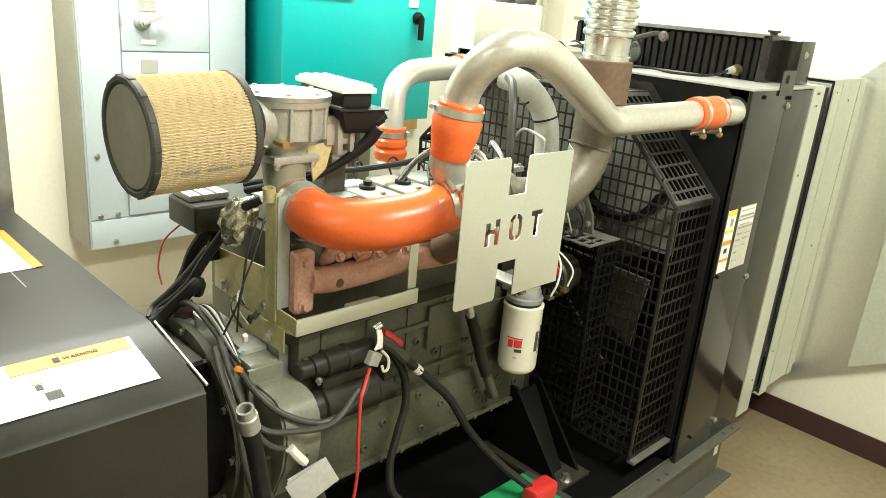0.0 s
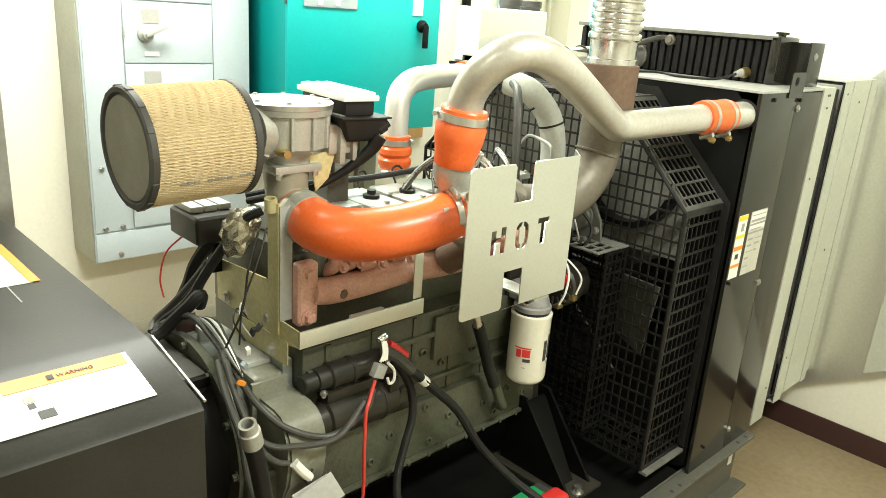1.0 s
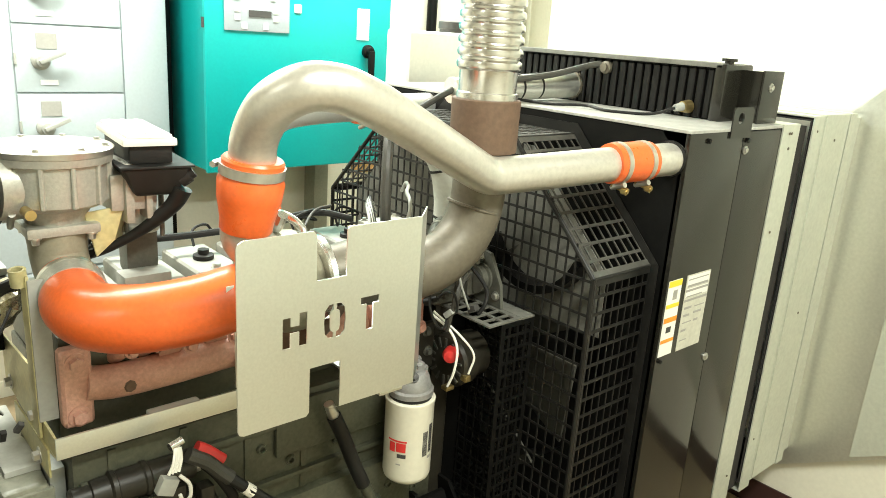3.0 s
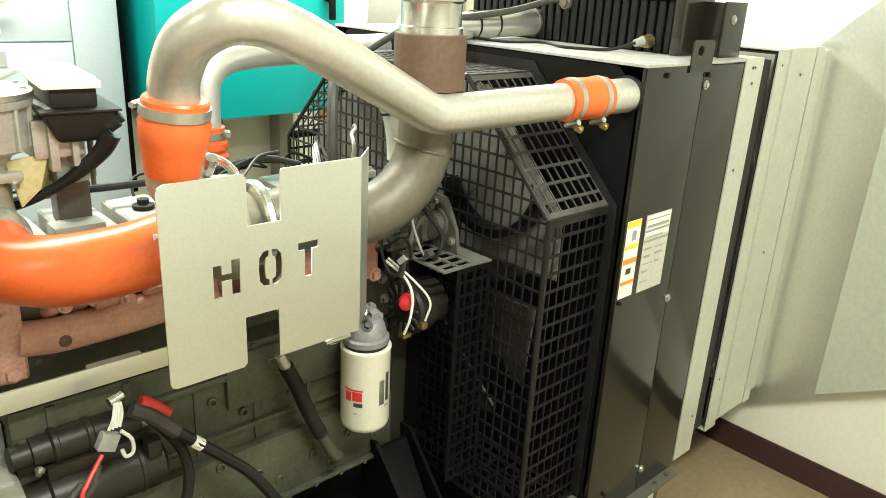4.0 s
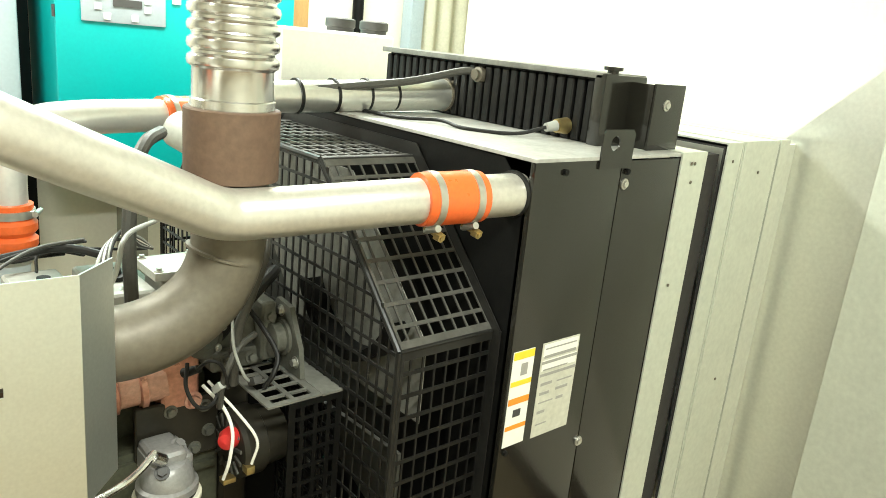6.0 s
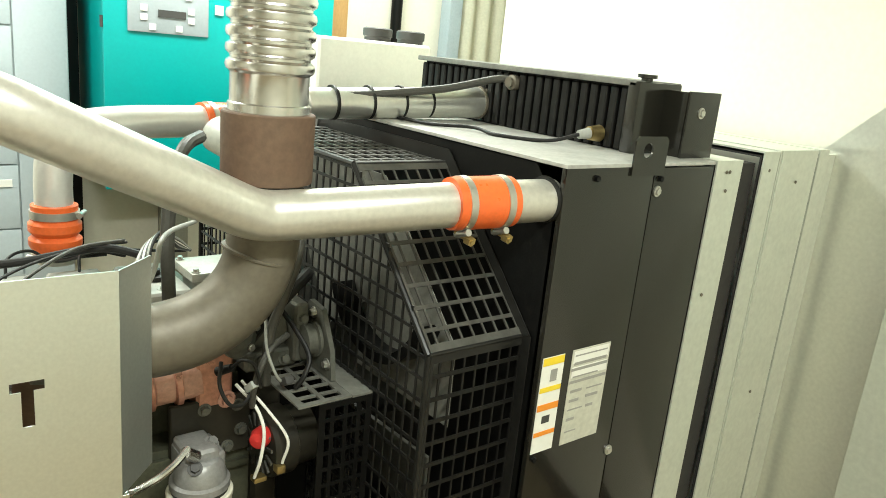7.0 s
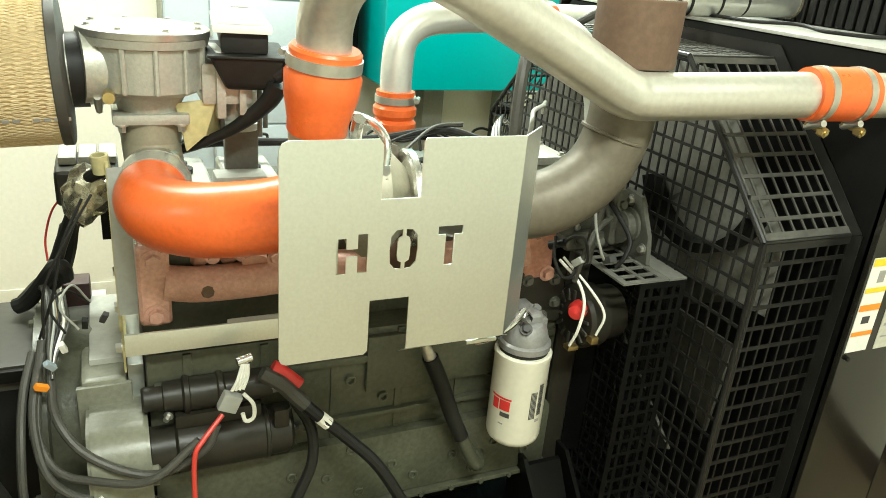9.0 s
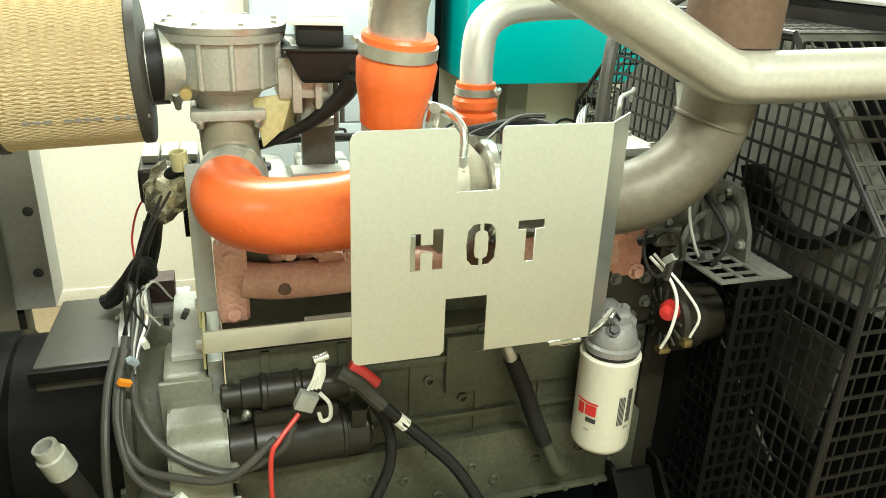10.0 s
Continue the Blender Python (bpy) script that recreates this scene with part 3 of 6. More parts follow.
part("end_plate", box(bmesh.new(), 2.462, 0.955, RZ1 + 0.006, 2.60, 0.984, 1.636, 0.003), M["panel"], hd)
part("end_bracket", box(bmesh.new(), 2.545, 0.893, RZ1 + 0.006, 2.652, 0.899, 1.627, 0.002), M["panel"], hd)
part("end_bracket", box(bmesh.new(), 2.545, 0.8995, RZ1 + 0.007, 2.551, 0.9545, 1.625, 0.001), M["panel"], hd)
part("bolt", bolt(bmesh.new(), (2.59, 0.893, 1.585), (0, -1, 0), 0.008, 0.006), M["steel"], hd)
bm = turned(bmesh.new(), (2.50, 0.97, 1.637), (0, 0, 1), [(0, 0.012), (0.006, 0.012), (0.007, 0.02), (0.014, 0.02), (0.014, 0)], 16)
part("vent_cap", bm, M["panel"], hd)
# coolant sensor and hose stub beside the header
sn = thing("coolant_sensor", (2.47, 1.05, RZ1 + 0.007), "brass coolant level sensor with wires", "sensor")
part("body", rod(bmesh.new(), (2.471, 1.05, 1.521), (2.44, 1.05, 1.521), 0.018, 0.014, 16), M["brass"], sn)
part("plug", rod(bmesh.new(), (2.44, 1.05, 1.521), (2.415, 1.055, 1.517), 0.012, 0.009, 12), M["handle"], sn)
cable("sensor_wire", [(2.415, 1.055, 1.517), (2.36, 1.09, 1.499), (2.30, 1.18, 1.497), (2.30, 1.26, 1.502), (2.24, 1.34, 1.498), (2.22, 1.5, 1.50)], 0.004, M["rubber"], "thin black sensor wires lying on the radiator top")
bm = sweep(bmesh.new(), spline([(2.0, 1.47, 1.52), (2.2, 1.46, 1.528), (2.50, 1.45, 1.541)], 8), lambda s: 0.034 + 0.004 * s, 24)
hs = solo("coolant_hose", bm, M["alu"], "pale grey coolant hose leading to the header", "hose")
for k, tx in enumerate((2.06, 2.15, 2.235, 2.31)):
    tz = 1.5215 + 0.042 * (tx - 2.0)
    solo("cable_tie", turned(bmesh.new(), (tx, 1.467 - 0.034 * (tx - 2.0), tz), (1, -0.035, 0.04), [(0, 0.033), (0, 0.0385), (0.006, 0.0385), (0.006, 0.033)], 24), M["rubber"], "black cable tie round the pale hose", "cable tie", "hose cable ties")
solo("hose_cuff", turned(bmesh.new(), (2.468, 1.451, 1.5395), (1, -0.035, 0.045), [(0, 0.036), (0, 0.0415), (0.005, 0.0415), (0.008, 0.039), (0.011, 0.0415), (0.017, 0.0415), (0.017, 0.036)], 28), M["exhaust"], "grey ribbed cuff at the hose end", "hose cuff")
cable("vent_line", [(1.9, 1.52, 1.45), (2.02, 1.46, 1.53), (2.15, 1.44, 1.548), (2.32, 1.40, 1.572), (2.45, 1.36, 1.605), (2.468, 1.33, 1.60)], 0.009, M["loom"], "black vent line cable-tied along a hose")
bm = turned(bmesh.new(), (2.484, 1.33, 1.60), (-1, 0, 0), [(0, 0.018), (0.02, 0.018), (0.022, 0.012), (0.03, 0.012), (0.03, 0)], 14)
solo("vent_fitting", bm, M["exhaust"], "grey elbow fitting on the header", "fitting")

# fan guard: punched black panels round the fan
GX0, GX1 = 1.956, 2.174
P = [(0.907, 0.352), (0.907, 1.165), (1.182, 1.44), (1.68, 1.44), (1.955, 1.165), (1.955, 0.352)]
gd = thing("fan_guard", (2.05, 1.43, 0.35), "black punched-steel fan guard in front of the radiator", "fan guard")
# sloping and top panels get the colour brightened for overhead light
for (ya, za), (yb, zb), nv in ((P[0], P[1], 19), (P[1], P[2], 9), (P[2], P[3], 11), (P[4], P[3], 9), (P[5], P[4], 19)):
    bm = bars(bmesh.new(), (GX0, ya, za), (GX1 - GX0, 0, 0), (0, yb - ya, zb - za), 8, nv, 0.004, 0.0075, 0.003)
    part("mesh_panel", bm, M["guardface" if ya == yb else "guardlit"], gd)
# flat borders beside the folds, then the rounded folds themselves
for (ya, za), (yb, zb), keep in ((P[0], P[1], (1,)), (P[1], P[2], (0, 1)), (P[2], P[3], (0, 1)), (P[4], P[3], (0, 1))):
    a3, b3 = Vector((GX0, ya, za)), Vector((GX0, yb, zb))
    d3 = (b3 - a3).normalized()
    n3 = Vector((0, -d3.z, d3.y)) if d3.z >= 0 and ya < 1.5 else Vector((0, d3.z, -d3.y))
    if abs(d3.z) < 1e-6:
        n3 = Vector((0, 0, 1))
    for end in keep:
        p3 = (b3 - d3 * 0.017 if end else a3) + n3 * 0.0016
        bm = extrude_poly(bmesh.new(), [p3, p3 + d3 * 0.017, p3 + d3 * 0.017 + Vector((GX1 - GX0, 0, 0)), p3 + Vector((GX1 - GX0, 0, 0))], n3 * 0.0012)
        part("border_strip", bm, M["guardlit" if abs(d3.z) < 0.99 else "guard"], gd)
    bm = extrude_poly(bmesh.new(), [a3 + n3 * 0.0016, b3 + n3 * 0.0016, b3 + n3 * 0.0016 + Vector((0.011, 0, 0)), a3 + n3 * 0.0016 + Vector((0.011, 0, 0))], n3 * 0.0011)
    part("border_strip", bm, M["guardlit" if abs(d3.z) < 0.99 else "guard"], gd)
# grey baffle plate close behind the front panel
bm = extrude_poly(bmesh.new(), [(2.034, 0.93, 1.0), (2.034, 0.93, 1.155), (2.034, 1.19, 1.415), (2.034, 1.67, 1.415), (2.034, 1.93, 1.155), (2.034, 1.93, 1.0)], (0.002, 0, 0))
part("baffle_plate", bm, M["baffle"], gd, "dusty grey baffle plate behind the mesh")
# solid folded edges
for (ya, za) in P[:5]:
    part("edge_strip", rod(bmesh.new(), (GX0, ya, za), (GX1, ya, za), 0.004, seg=8), M["guard"], gd)
part("bottom_panel", bars(bmesh.new(), (GX0, 0.907, 0.352), (GX1 - GX0, 0, 0), (0, 1.04, 0), 6, 22, 0.008, 0.009, 0.003), M["guard"], gd)
part("bottom_flange", box(bmesh.new(), GX0 - 0.002, 0.885, 0.340, GX1 + 0.04, 0.912, 0.351, 0.002), M["topplate"], gd)
part("back_flange", box(bmesh.new(), GX1 - 0.003, 0.885, 0.36, GX1 + 0.0005, 0.906, 1.17, 0.0005), M["guard"], gd)
# thin chamfered flange standing out behind the sloping and top panels
Q2 = [(0.885, 1.172), (1.172, 1.468), (1.69, 1.468), (1.977, 1.172)]
for (pa, pb), (qa, qb) in zip(zip(P[1:], P[2:]), zip(Q2, Q2[1:])):
    bm = extrude_poly(bmesh.new(), [(GX1 - 0.004, *pa), (GX1 - 0.004, *pb), (GX1 - 0.004, *qb), (GX1 - 0.004, *qa)], (0.002, 0, 0))
    part("back_flange", bm, M["guard"], gd)
# front face grid, cut to the octagon


def in_octagon(p):
    return p.z < 1.165 or p.z - 1.165 < 0.524 - abs(p.y - 1.431) + 0.004


part("front_panel", bars(bmesh.new(), (GX0, 0.907, 0.352), (0, 1.048, 0), (0, 0, 1.088), 38, 27, 0.0045, 0.006, 0.003, in_octagon), M["guard"], gd, "black punched front panel")
bm = bmesh.new()
for (ya, za), (yb, zb) in zip(P, P[1:]):
    rod(bm, (GX0, ya, za), (GX0, yb, zb), 0.006, seg=8)
part("front_frame", bm, M["guard"], gd)

# fan with hub and blades
fan = thing("cooling_fan", (2.08, 1.44, 0.86), "black engine cooling fan at rest behind the guard", "fan")
part("hub", turned(bmesh.new(), (1.99, 1.44, 0.86), (1, 0, 0), [(0, 0.0), (0, 0.07), (0.05, 0.09), (0.10, 0.09), (0.10, 0)], 32), M["starter"], fan)
for k in range(8):
    a = 2 * math.pi * k / 8 + 0.2
    bm = box(bmesh.new(), -0.004, -0.13, 0.08, 0.004, 0.13, 0.43, 0.003)
    for v in bm.verts:
        tw = 0.7 - 0.5 * (v.co.z - 0.08) / 0.32
        v.co = Vector((v.co.x * math.cos(tw) - v.co.y * math.sin(tw), v.co.x * math.sin(tw) + v.co.y * math.cos(tw), v.co.z))
    bmesh.ops.transform(bm, matrix=Matrix.Translation((2.07, 1.44, 0.86)) @ Matrix.Rotation(a, 4, "X"), verts=bm.verts[:])
    part("blade", bm, M["fanblade"], fan)
# pulley and shroud ring ahead of the fan
pl = thing("fan_pulley", (1.9, 1.44, 0.98), "black crank pulleys and belt at the engine front", "pulley")
part("drive_pulley", turned(bmesh.new(), (1.87, 1.44, 0.99), (1, 0, 0), [(0, 0.03), (0, 0.10), (0.01, 0.10), (0.016, 0.085), (0.03, 0.085), (0.036, 0.10), (0.045, 0.10), (0.045, 0)], 36), M["starter"], pl)
part("crank_pulley", turned(bmesh.new(), (1.87, 1.44, 0.62), (1, 0, 0), [(0, 0.03), (0, 0.12), (0.06, 0.12), (0.06, 0)], 36), M["starter"], pl)
part("belt", sweep(bmesh.new(), [Vector((1.892, 1.44 + 0.108 * math.cos(a) * (1.15 if math.sin(a) < 0 else 1), (0.99 if math.sin(a) > 0 else 0.62) + 0.108 * math.sin(a))) for a in [2 * math.pi * i / 40 for i in range(41)]], 0.008, 8), M["rubber"], pl)
bm = bmesh.new()
arc = [radians(202 + 136 * i / 24) for i in range(25)]
for a0, a1 in zip(arc, arc[1:]):
    q4 = [(math.cos(a) * r, math.sin(a) * r) for a, r in ((a0, 0.150), (a1, 0.150), (a1, 0.170), (a0, 0.170))]
    for x in (1.985, 2.03):
        bm.faces.new([bm.verts.new((x, 1.13 + y, 1.235 + z)) for y, z in q4])
    for k in (0, 2):
        p, q5 = q4[k], q4[k + 1]
        bm.faces.new([bm.verts.new(v) for v in ((1.985, 1.13 + p[0], 1.235 + p[1]), (1.985, 1.13 + q5[0], 1.235 + q5[1]), (2.03, 1.13 + q5[0], 1.235 + q5[1]), (2.03, 1.13 + p[0], 1.235 + p[1]))])
bmesh.ops.remove_doubles(bm, verts=bm.verts[:], dist=0.0003)
part("belt_shield", bm, M["black"], pl, "black curved belt shield")

# duct from the radiator to the wall
dt = thing("discharge_duct", (2.85, 1.44, 0.3), "galvanised discharge duct between the radiator and the wall", "duct")


def duct_ring(name, x0, x1, z0, z1, mat, y0=0.855, y1=2.02, wall=0.004, label=""):
    bm = bmesh.new()
    loops = []
    for x in (x0, x1):
        for d in (0, wall):
            loops.append([bm.verts.new((x, y, z)) for y, z in ((y0 + d, z0 + d), (y1 - d, z0 + d), (y1 - d, z1 - d), (y0 + d, z1 - d))])
    for a, b in ((0, 1), (1, 3), (3, 2), (2, 0)):
        for k in range(4):
            bm.faces.new((loops[a][k], loops[a][(k + 1) % 4], loops[b][(k + 1) % 4], loops[b][k]))
    return part(name, bm, mat, dt, label)


duct_ring("gasket", 2.6155, 2.64, 0.285, 1.484, M["canvas"], 0.866, 2.009, label="black rubber gasket")
duct_ring("inner_frame", 2.624, 2.720, 0.285, 1.494, M["galv"])
duct_ring("flexible_collar", 2.7205, 2.80, 0.33, 1.484, M["canvas"], 0.872, 2.003, label="black canvas collar")
duct_ring("outer_flange", 2.8005, 2.863, 0.318, 1.512, M["galv"], 0.853, 2.022)
duct_ring("liner", 2.803, 3.095, 0.345, 1.502, M["canvas"], 0.862, 2.013, label="dark liner seen in the joints")
dr = duct_ring("duct_wall", 2.870, 3.045, 0.335, 1.514, M["galv"], 0.855, 2.02)
duct_ring("end_flange", 3.052, 3.098, 0.328, 1.515, M["galv"], 0.854, 2.021)
duct_ring("wall_sleeve", 3.0985, 3.164, 0.345, 1.50, M["galv"], 0.868, 2.007)
part("seam", box(bmesh.new(), 2.876, 0.852, 0.338, 2.882, 0.8545, 1.512, 0.0008), M["galv"], dr)
for sx, sz in ((2.66, 1.47), (2.672, 1.47), (2.668, 1.43), (2.69, 0.42), (2.96, 1.44), (2.655, 1.2), (2.965, 0.9), (2.83, 1.47), (2.83, 0.5)):
    part("rivet", bolt(bmesh.new(), (sx, 0.8535, sz), (0, -1, 0), 0.004, 0.002, False), M["exhaust"], dt)
# aluminium closing sheets on the wall round the duct
bm = extrude_poly(bmesh.new(), [(3.165, 0.90, 0.262), (3.165, 0.90, 1.51), (3.165, 0.40, 2.0), (3.165, -0.45, 2.0), (3.165, -0.45, 1.04)], (0.003, 0, 0))
al = thing("closing_sheet", (3.17, 0.4, 1.0), "mill-finish aluminium closing sheet on the wall beside the duct", "metal sheet")
part("sheet", bm, M["alu"], al)
bm = extrude_poly(bmesh.new(), [(3.158, 0.672, 0.41), (3.158, 0.662, 1.735), (3.10, -0.40, 1.97), (3.10, -0.40, 1.03)], (0.003, 0, 0))
part("overlap_sheet", bm, M["galv"], al, "lapped galvanised closing sheet")
part("spacer", box(bmesh.new(), 3.1685, -0.4, 1.5, 3.1995, 0.4, 1.55), M["galv"], al)

# ---- pipes ----
A = thing("charge_air_pipe", (1.21, 1.05, 1.34), "bent aluminised charge-air pipe with orange silicone couplers", "pipe")
ap = spline([(1.212, 1.052, 1.43), (1.207, 1.036, 1.488), (1.214, 0.995, 1.543), (1.248, 0.958, 1.574), (1.298, 0.942, 1.575), (1.35, 0.937, 1.557), (1.40, 0.939, 1.534), (1.50, 0.955, 1.487), (1.60, 0.973, 1.44), (1.655, 0.982, 1.414), (1.685, 0.984, 1.405), (1.72, 0.979, 1.404), (1.80, 0.966, 1.407), (2.0, 0.925, 1.418), (2.19, 0.897, 1.423)], 8)
part("tube", sweep(bmesh.new(), ap, 0.0375, 32), M["pipe"], A)
c = part("coupler", turned(bmesh.new(), (1.205, 1.063, 1.335), (0.06, -0.12, 1.0), [(0, 0.041), (0.003, 0.043), (0.02, 0.044), (0.055, 0.052), (0.085, 0.054), (0.092, 0.05), (0.118, 0.05), (0.122, 0.047)], 40), M["silicone"], A, "flared orange silicone coupler")
clamp("hose_clamp", (1.211, 1.051, 1.437), (0.06, -0.12, 1.0), 0.0505, A, 0.016, (-0.6, 0.8, 0))
c = part("coupler", turned(bmesh.new(), (1.985, 0.927, 1.4195), (1, -0.142, 0.02), [(0, 0.038), (0, 0.0435), (0.012, 0.0445), (0.10, 0.0445), (0.116, 0.0435), (0.116, 0.038)], 40), M["silicone"], A, "orange silicone sleeve")
for k in (0.022, 0.096):
    q = Vector((1.985, 0.927, 1.4195)) + Vector((1, -0.142, 0.02)).normalized() * k
    cl = clamp("hose_clamp", q, (1, -0.142, 0.02), 0.044, A, 0.013, (0, -0.35, -1))
    bm = rod(bmesh.new(), q + Vector((0, 0.006, -0.05)), q + Vector((0.004, -0.036, -0.058)), 0.0045, seg=10)
    bolt(bm, q + Vector((0.0025, -0.022, -0.0555)), (0.1, -1, -0.2), 0.0095, 0.012, False)
    part("tee_bolt", bm, M["brass"], cl, "brassy tee bolt with nut")
part("grommet", turned(bmesh.new(), (2.176, 0.90, 1.424), (-1, 0, 0), [(0, 0.042), (0.006, 0.041), (0.006, 0.0376)], 32), M["rubber"], A)

B = thing("return_air_pipe", (1.535, 1.64, 1.18), "aluminised charge-air pipe with orange ribbed coupler on the far side", "pipe")
bp_ = spline([(1.537, 1.64, 1.16), (1.537, 1.64, 1.25), (1.537, 1.64, 1.34), (1.55, 1.645, 1.40), (1.60, 1.655, 1.435), (1.68, 1.67, 1.445), (1.80, 1.695, 1.447), (2.0, 1.735, 1.447), (2.19, 1.77, 1.447)], 8)
part("tube", sweep(bmesh.new(), bp_, 0.036, 28), M["brightpipe"], B)
part("coupler", turned(bmesh.new(), (1.537, 1.64, 1.17), (0, 0, 1), [(0, 0.04), (0.004, 0.045), (0.02, 0.045), (0.03, 0.05), (0.042, 0.05), (0.05, 0.042), (0.06, 0.05), (0.075, 0.05), (0.082, 0.044), (0.112, 0.044), (0.114, 0.037)], 40), M["silicone"], B, "ribbed orange silicone coupler")
clamp("hose_clamp", (1.537, 1.64, 1.264), (0, 0, 1), 0.0445, B, 0.016, (1, -0.5, 0))
clamp("hose_clamp", (1.537, 1.64, 1.178), (0, 0, 1), 0.0455, B, 0.014, (-1, -0.5, 0))
part("coupler", turned(bmesh.new(), (1.86, 1.707, 1.447), (1, 0.2, 0), [(0, 0.037), (0, 0.043), (0.11, 0.043), (0.11, 0.037)], 36), M["silicone"], B, "orange silicone sleeve")
clamp("hose_clamp", (1.88, 1.711, 1.447), (1, 0.2, 0), 0.0435, B, 0.013, (0, -0.5, -1))

E_ = thing("exhaust_pipe", (1.722, 1.052, 1.44), "heat-stained exhaust elbow with brown collar and stainless bellows", "exhaust pipe")
ep = spline([(1.40, 1.085, 1.215), (1.50, 1.078, 1.202), (1.575, 1.07, 1.200), (1.64, 1.063, 1.220), (1.692, 1.057, 1.265), (1.718, 1.054, 1.325), (1.722, 1.052, 1.39), (1.722, 1.052, 1.45)], 8)
part("elbow", sweep(bmesh.new(), ep, 0.056, 36), M["exhaust"], E_)
part("weld_bead", turned(bmesh.new(), (1.712, 1.0545, 1.322), (0.28, -0.05, 1), [(0, 0.055), (0.001, 0.058), (0.005, 0.058), (0.006, 0.055)], 36), M["exhaust"], E_)
part("collar", turned(bmesh.new(), (1.722, 1.052, 1.443), (0, 0, 1), [(0, 0.056), (0, 0.0685), (0.002, 0.069), (0.101, 0.0695), (0.103, 0.068), (0.103, 0.056)], 48), M["rust"], E_, "brown oxidised steel collar")
prof = [(0.0, 0.058), (0.0, 0.061), (0.012, 0.061), (0.014, 0.058), (0.055, 0.058)]
z = 0.056
while z < 0.42:
    prof += [(z, 0.0585), (z + 0.004, 0.064), (z + 0.010, 0.0655), (z + 0.016, 0.064), (z + 0.020, 0.0585)]
    z += 0.0235
prof += [(z, 0.057), (CEIL - 1.547, 0.057)]
part("bellows", turned(bmesh.new(), (1.722, 1.052, 1.546), (0, 0, 1), prof, 48), M["stainless"], E_, "corrugated stainless-steel bellows")

# grey insulated hose behind the sign
bm = sweep(bmesh.new(), spline([(1.885, 1.32, 1.15), (1.885, 1.325, 1.28), (1.865, 1.34, 1.37), (1.82, 1.38, 1.435), (1.80, 1.45, 1.455)], 8), 0.037, 22)
for tp, td in (((1.886, 1.322, 1.22), (0, 0, 1)), ((1.874, 1.334, 1.342), (-0.25, 0.2, 1)), ((1.842, 1.362, 1.408), (-0.6, 0.5, 0.7))):
    solo("cable_tie", turned(bmesh.new(), tp, td, [(0, 0.034), (0, 0.0388), (0.006, 0.0388), (0.006, 0.034)], 24), M["rubber"], "black cable tie round the grey hose", "cable tie", "hose cable ties")
solo("grey_hose", bm, M["wrap"], "grey wrapped coolant hose with cable ties", "hose")
cable("breather_hose", [(1.64, 1.25, 1.18), (1.64, 1.26, 1.30), (1.655, 1.28, 1.40), (1.69, 1.32, 1.45), (1.74, 1.38, 1.46)], 0.012, M["loom"], "grey rubber breather hose above the engine")

# ---- air cleaner and throttle ----
F = thing("air_filter", (0.78, 1.345, 1.25), "round pleated cream air filter element with dark rubber end caps", "air filter")
fa, fb = Vector((0.651, 1.389, 1.352)), Vector((0.874, 1.390, 1.361))
way = (fb - fa).normalized()
Lf = (fb - fa).length
bm = bmesh.new()
NP, NZ = 220, 2
q = way.to_track_quat("Z", "Y").to_matrix()
rings = []
for k in range(NZ):
    ring = []
    for i in range(NP):
        r = 0.1145 + (0.0015 if i % 2 else -0.0015)
        a = 2 * math.pi * i / NP
        ring.append(bm.verts.new(fa + q @ Vector((r * math.cos(a), r * math.sin(a), 0.010 + (Lf - 0.018) * k / (NZ - 1)))))
    rings.append(ring)
for i in range(NP):
    j = (i + 1) % NP
    bm.faces.new((rings[0][i], rings[0][j], rings[1][j], rings[1][i]))
pl_ = part("pleats", bm, M["pleat"], F, "cream pleated filter paper", smooth=False)
# expanded-metal sleeve of crossed strands over the paper
bm = bmesh.new()
for s in (-1, 1):
    for k in range(104):
        pts = []
        for i in range(9):
            u = i / 8
            a = 2 * math.pi * (k / 104 + s * 0.085 * u)
            pts.append(fa + q @ Vector((0.1168 * math.cos(a), 0.1168 * math.sin(a), 0.010 + (Lf - 0.018) * u)))
        sweep(bm, pts, 0.0006, 4, False)
tagged(part("wire_sleeve", bm, M["pleat"], F), "tan expanded-metal sleeve", kind="stuff")
bm = turned(bmesh.new(), fa, way, [(0.004, 0.0), (0.004, 0.103), (0.0, 0.105), (-0.003, 0.107), (-0.003, 0.116), (0.001, 0.119), (0.012, 0.119), (0.014, 0.117), (0.014, 0.11)], 56)
ec = part("end_cap", bm, M["filterend"], F, "dark rubber end cap")
part("cap_plate", turned(bmesh.new(), fa + way * 0.002, way, [(0, 0), (-0.002, 0.100), (0.0015, 0.102)], 48), M["screen"], ec, "grey perforated end plate")
for k in range(14):
    a = 2 * math.pi * k / 14
    c = fa + q @ Vector((0.1182 * math.cos(a), 0.1182 * math.sin(a), 0.005))
    part("rib", box(bmesh.new(), -0.006, -0.004, -0.006, 0.006, 0.0025, 0.008, 0.001, m=Matrix.Translation(c) @ q.to_4x4() @ Matrix.Rotation(a - math.pi / 2, 4, "Z"), seg=1), M["filterend"], ec)
bm = turned(bmesh.new(), fb, way, [(-0.012, 0.112), (-0.012, 0.118), (-0.010, 0.1195), (0.003, 0.1195), (0.006, 0.115), (0.008, 0.06), (0.008, 0)], 56)
part("end_cap", bm, M["filterend"], F, "dark rubber end cap")
part("neck", rod(bmesh.new(), fb + way * 0.008, fb + way * 0.075, 0.056, seg=32), M["cast"], F, "pale cast neck with a dark band")
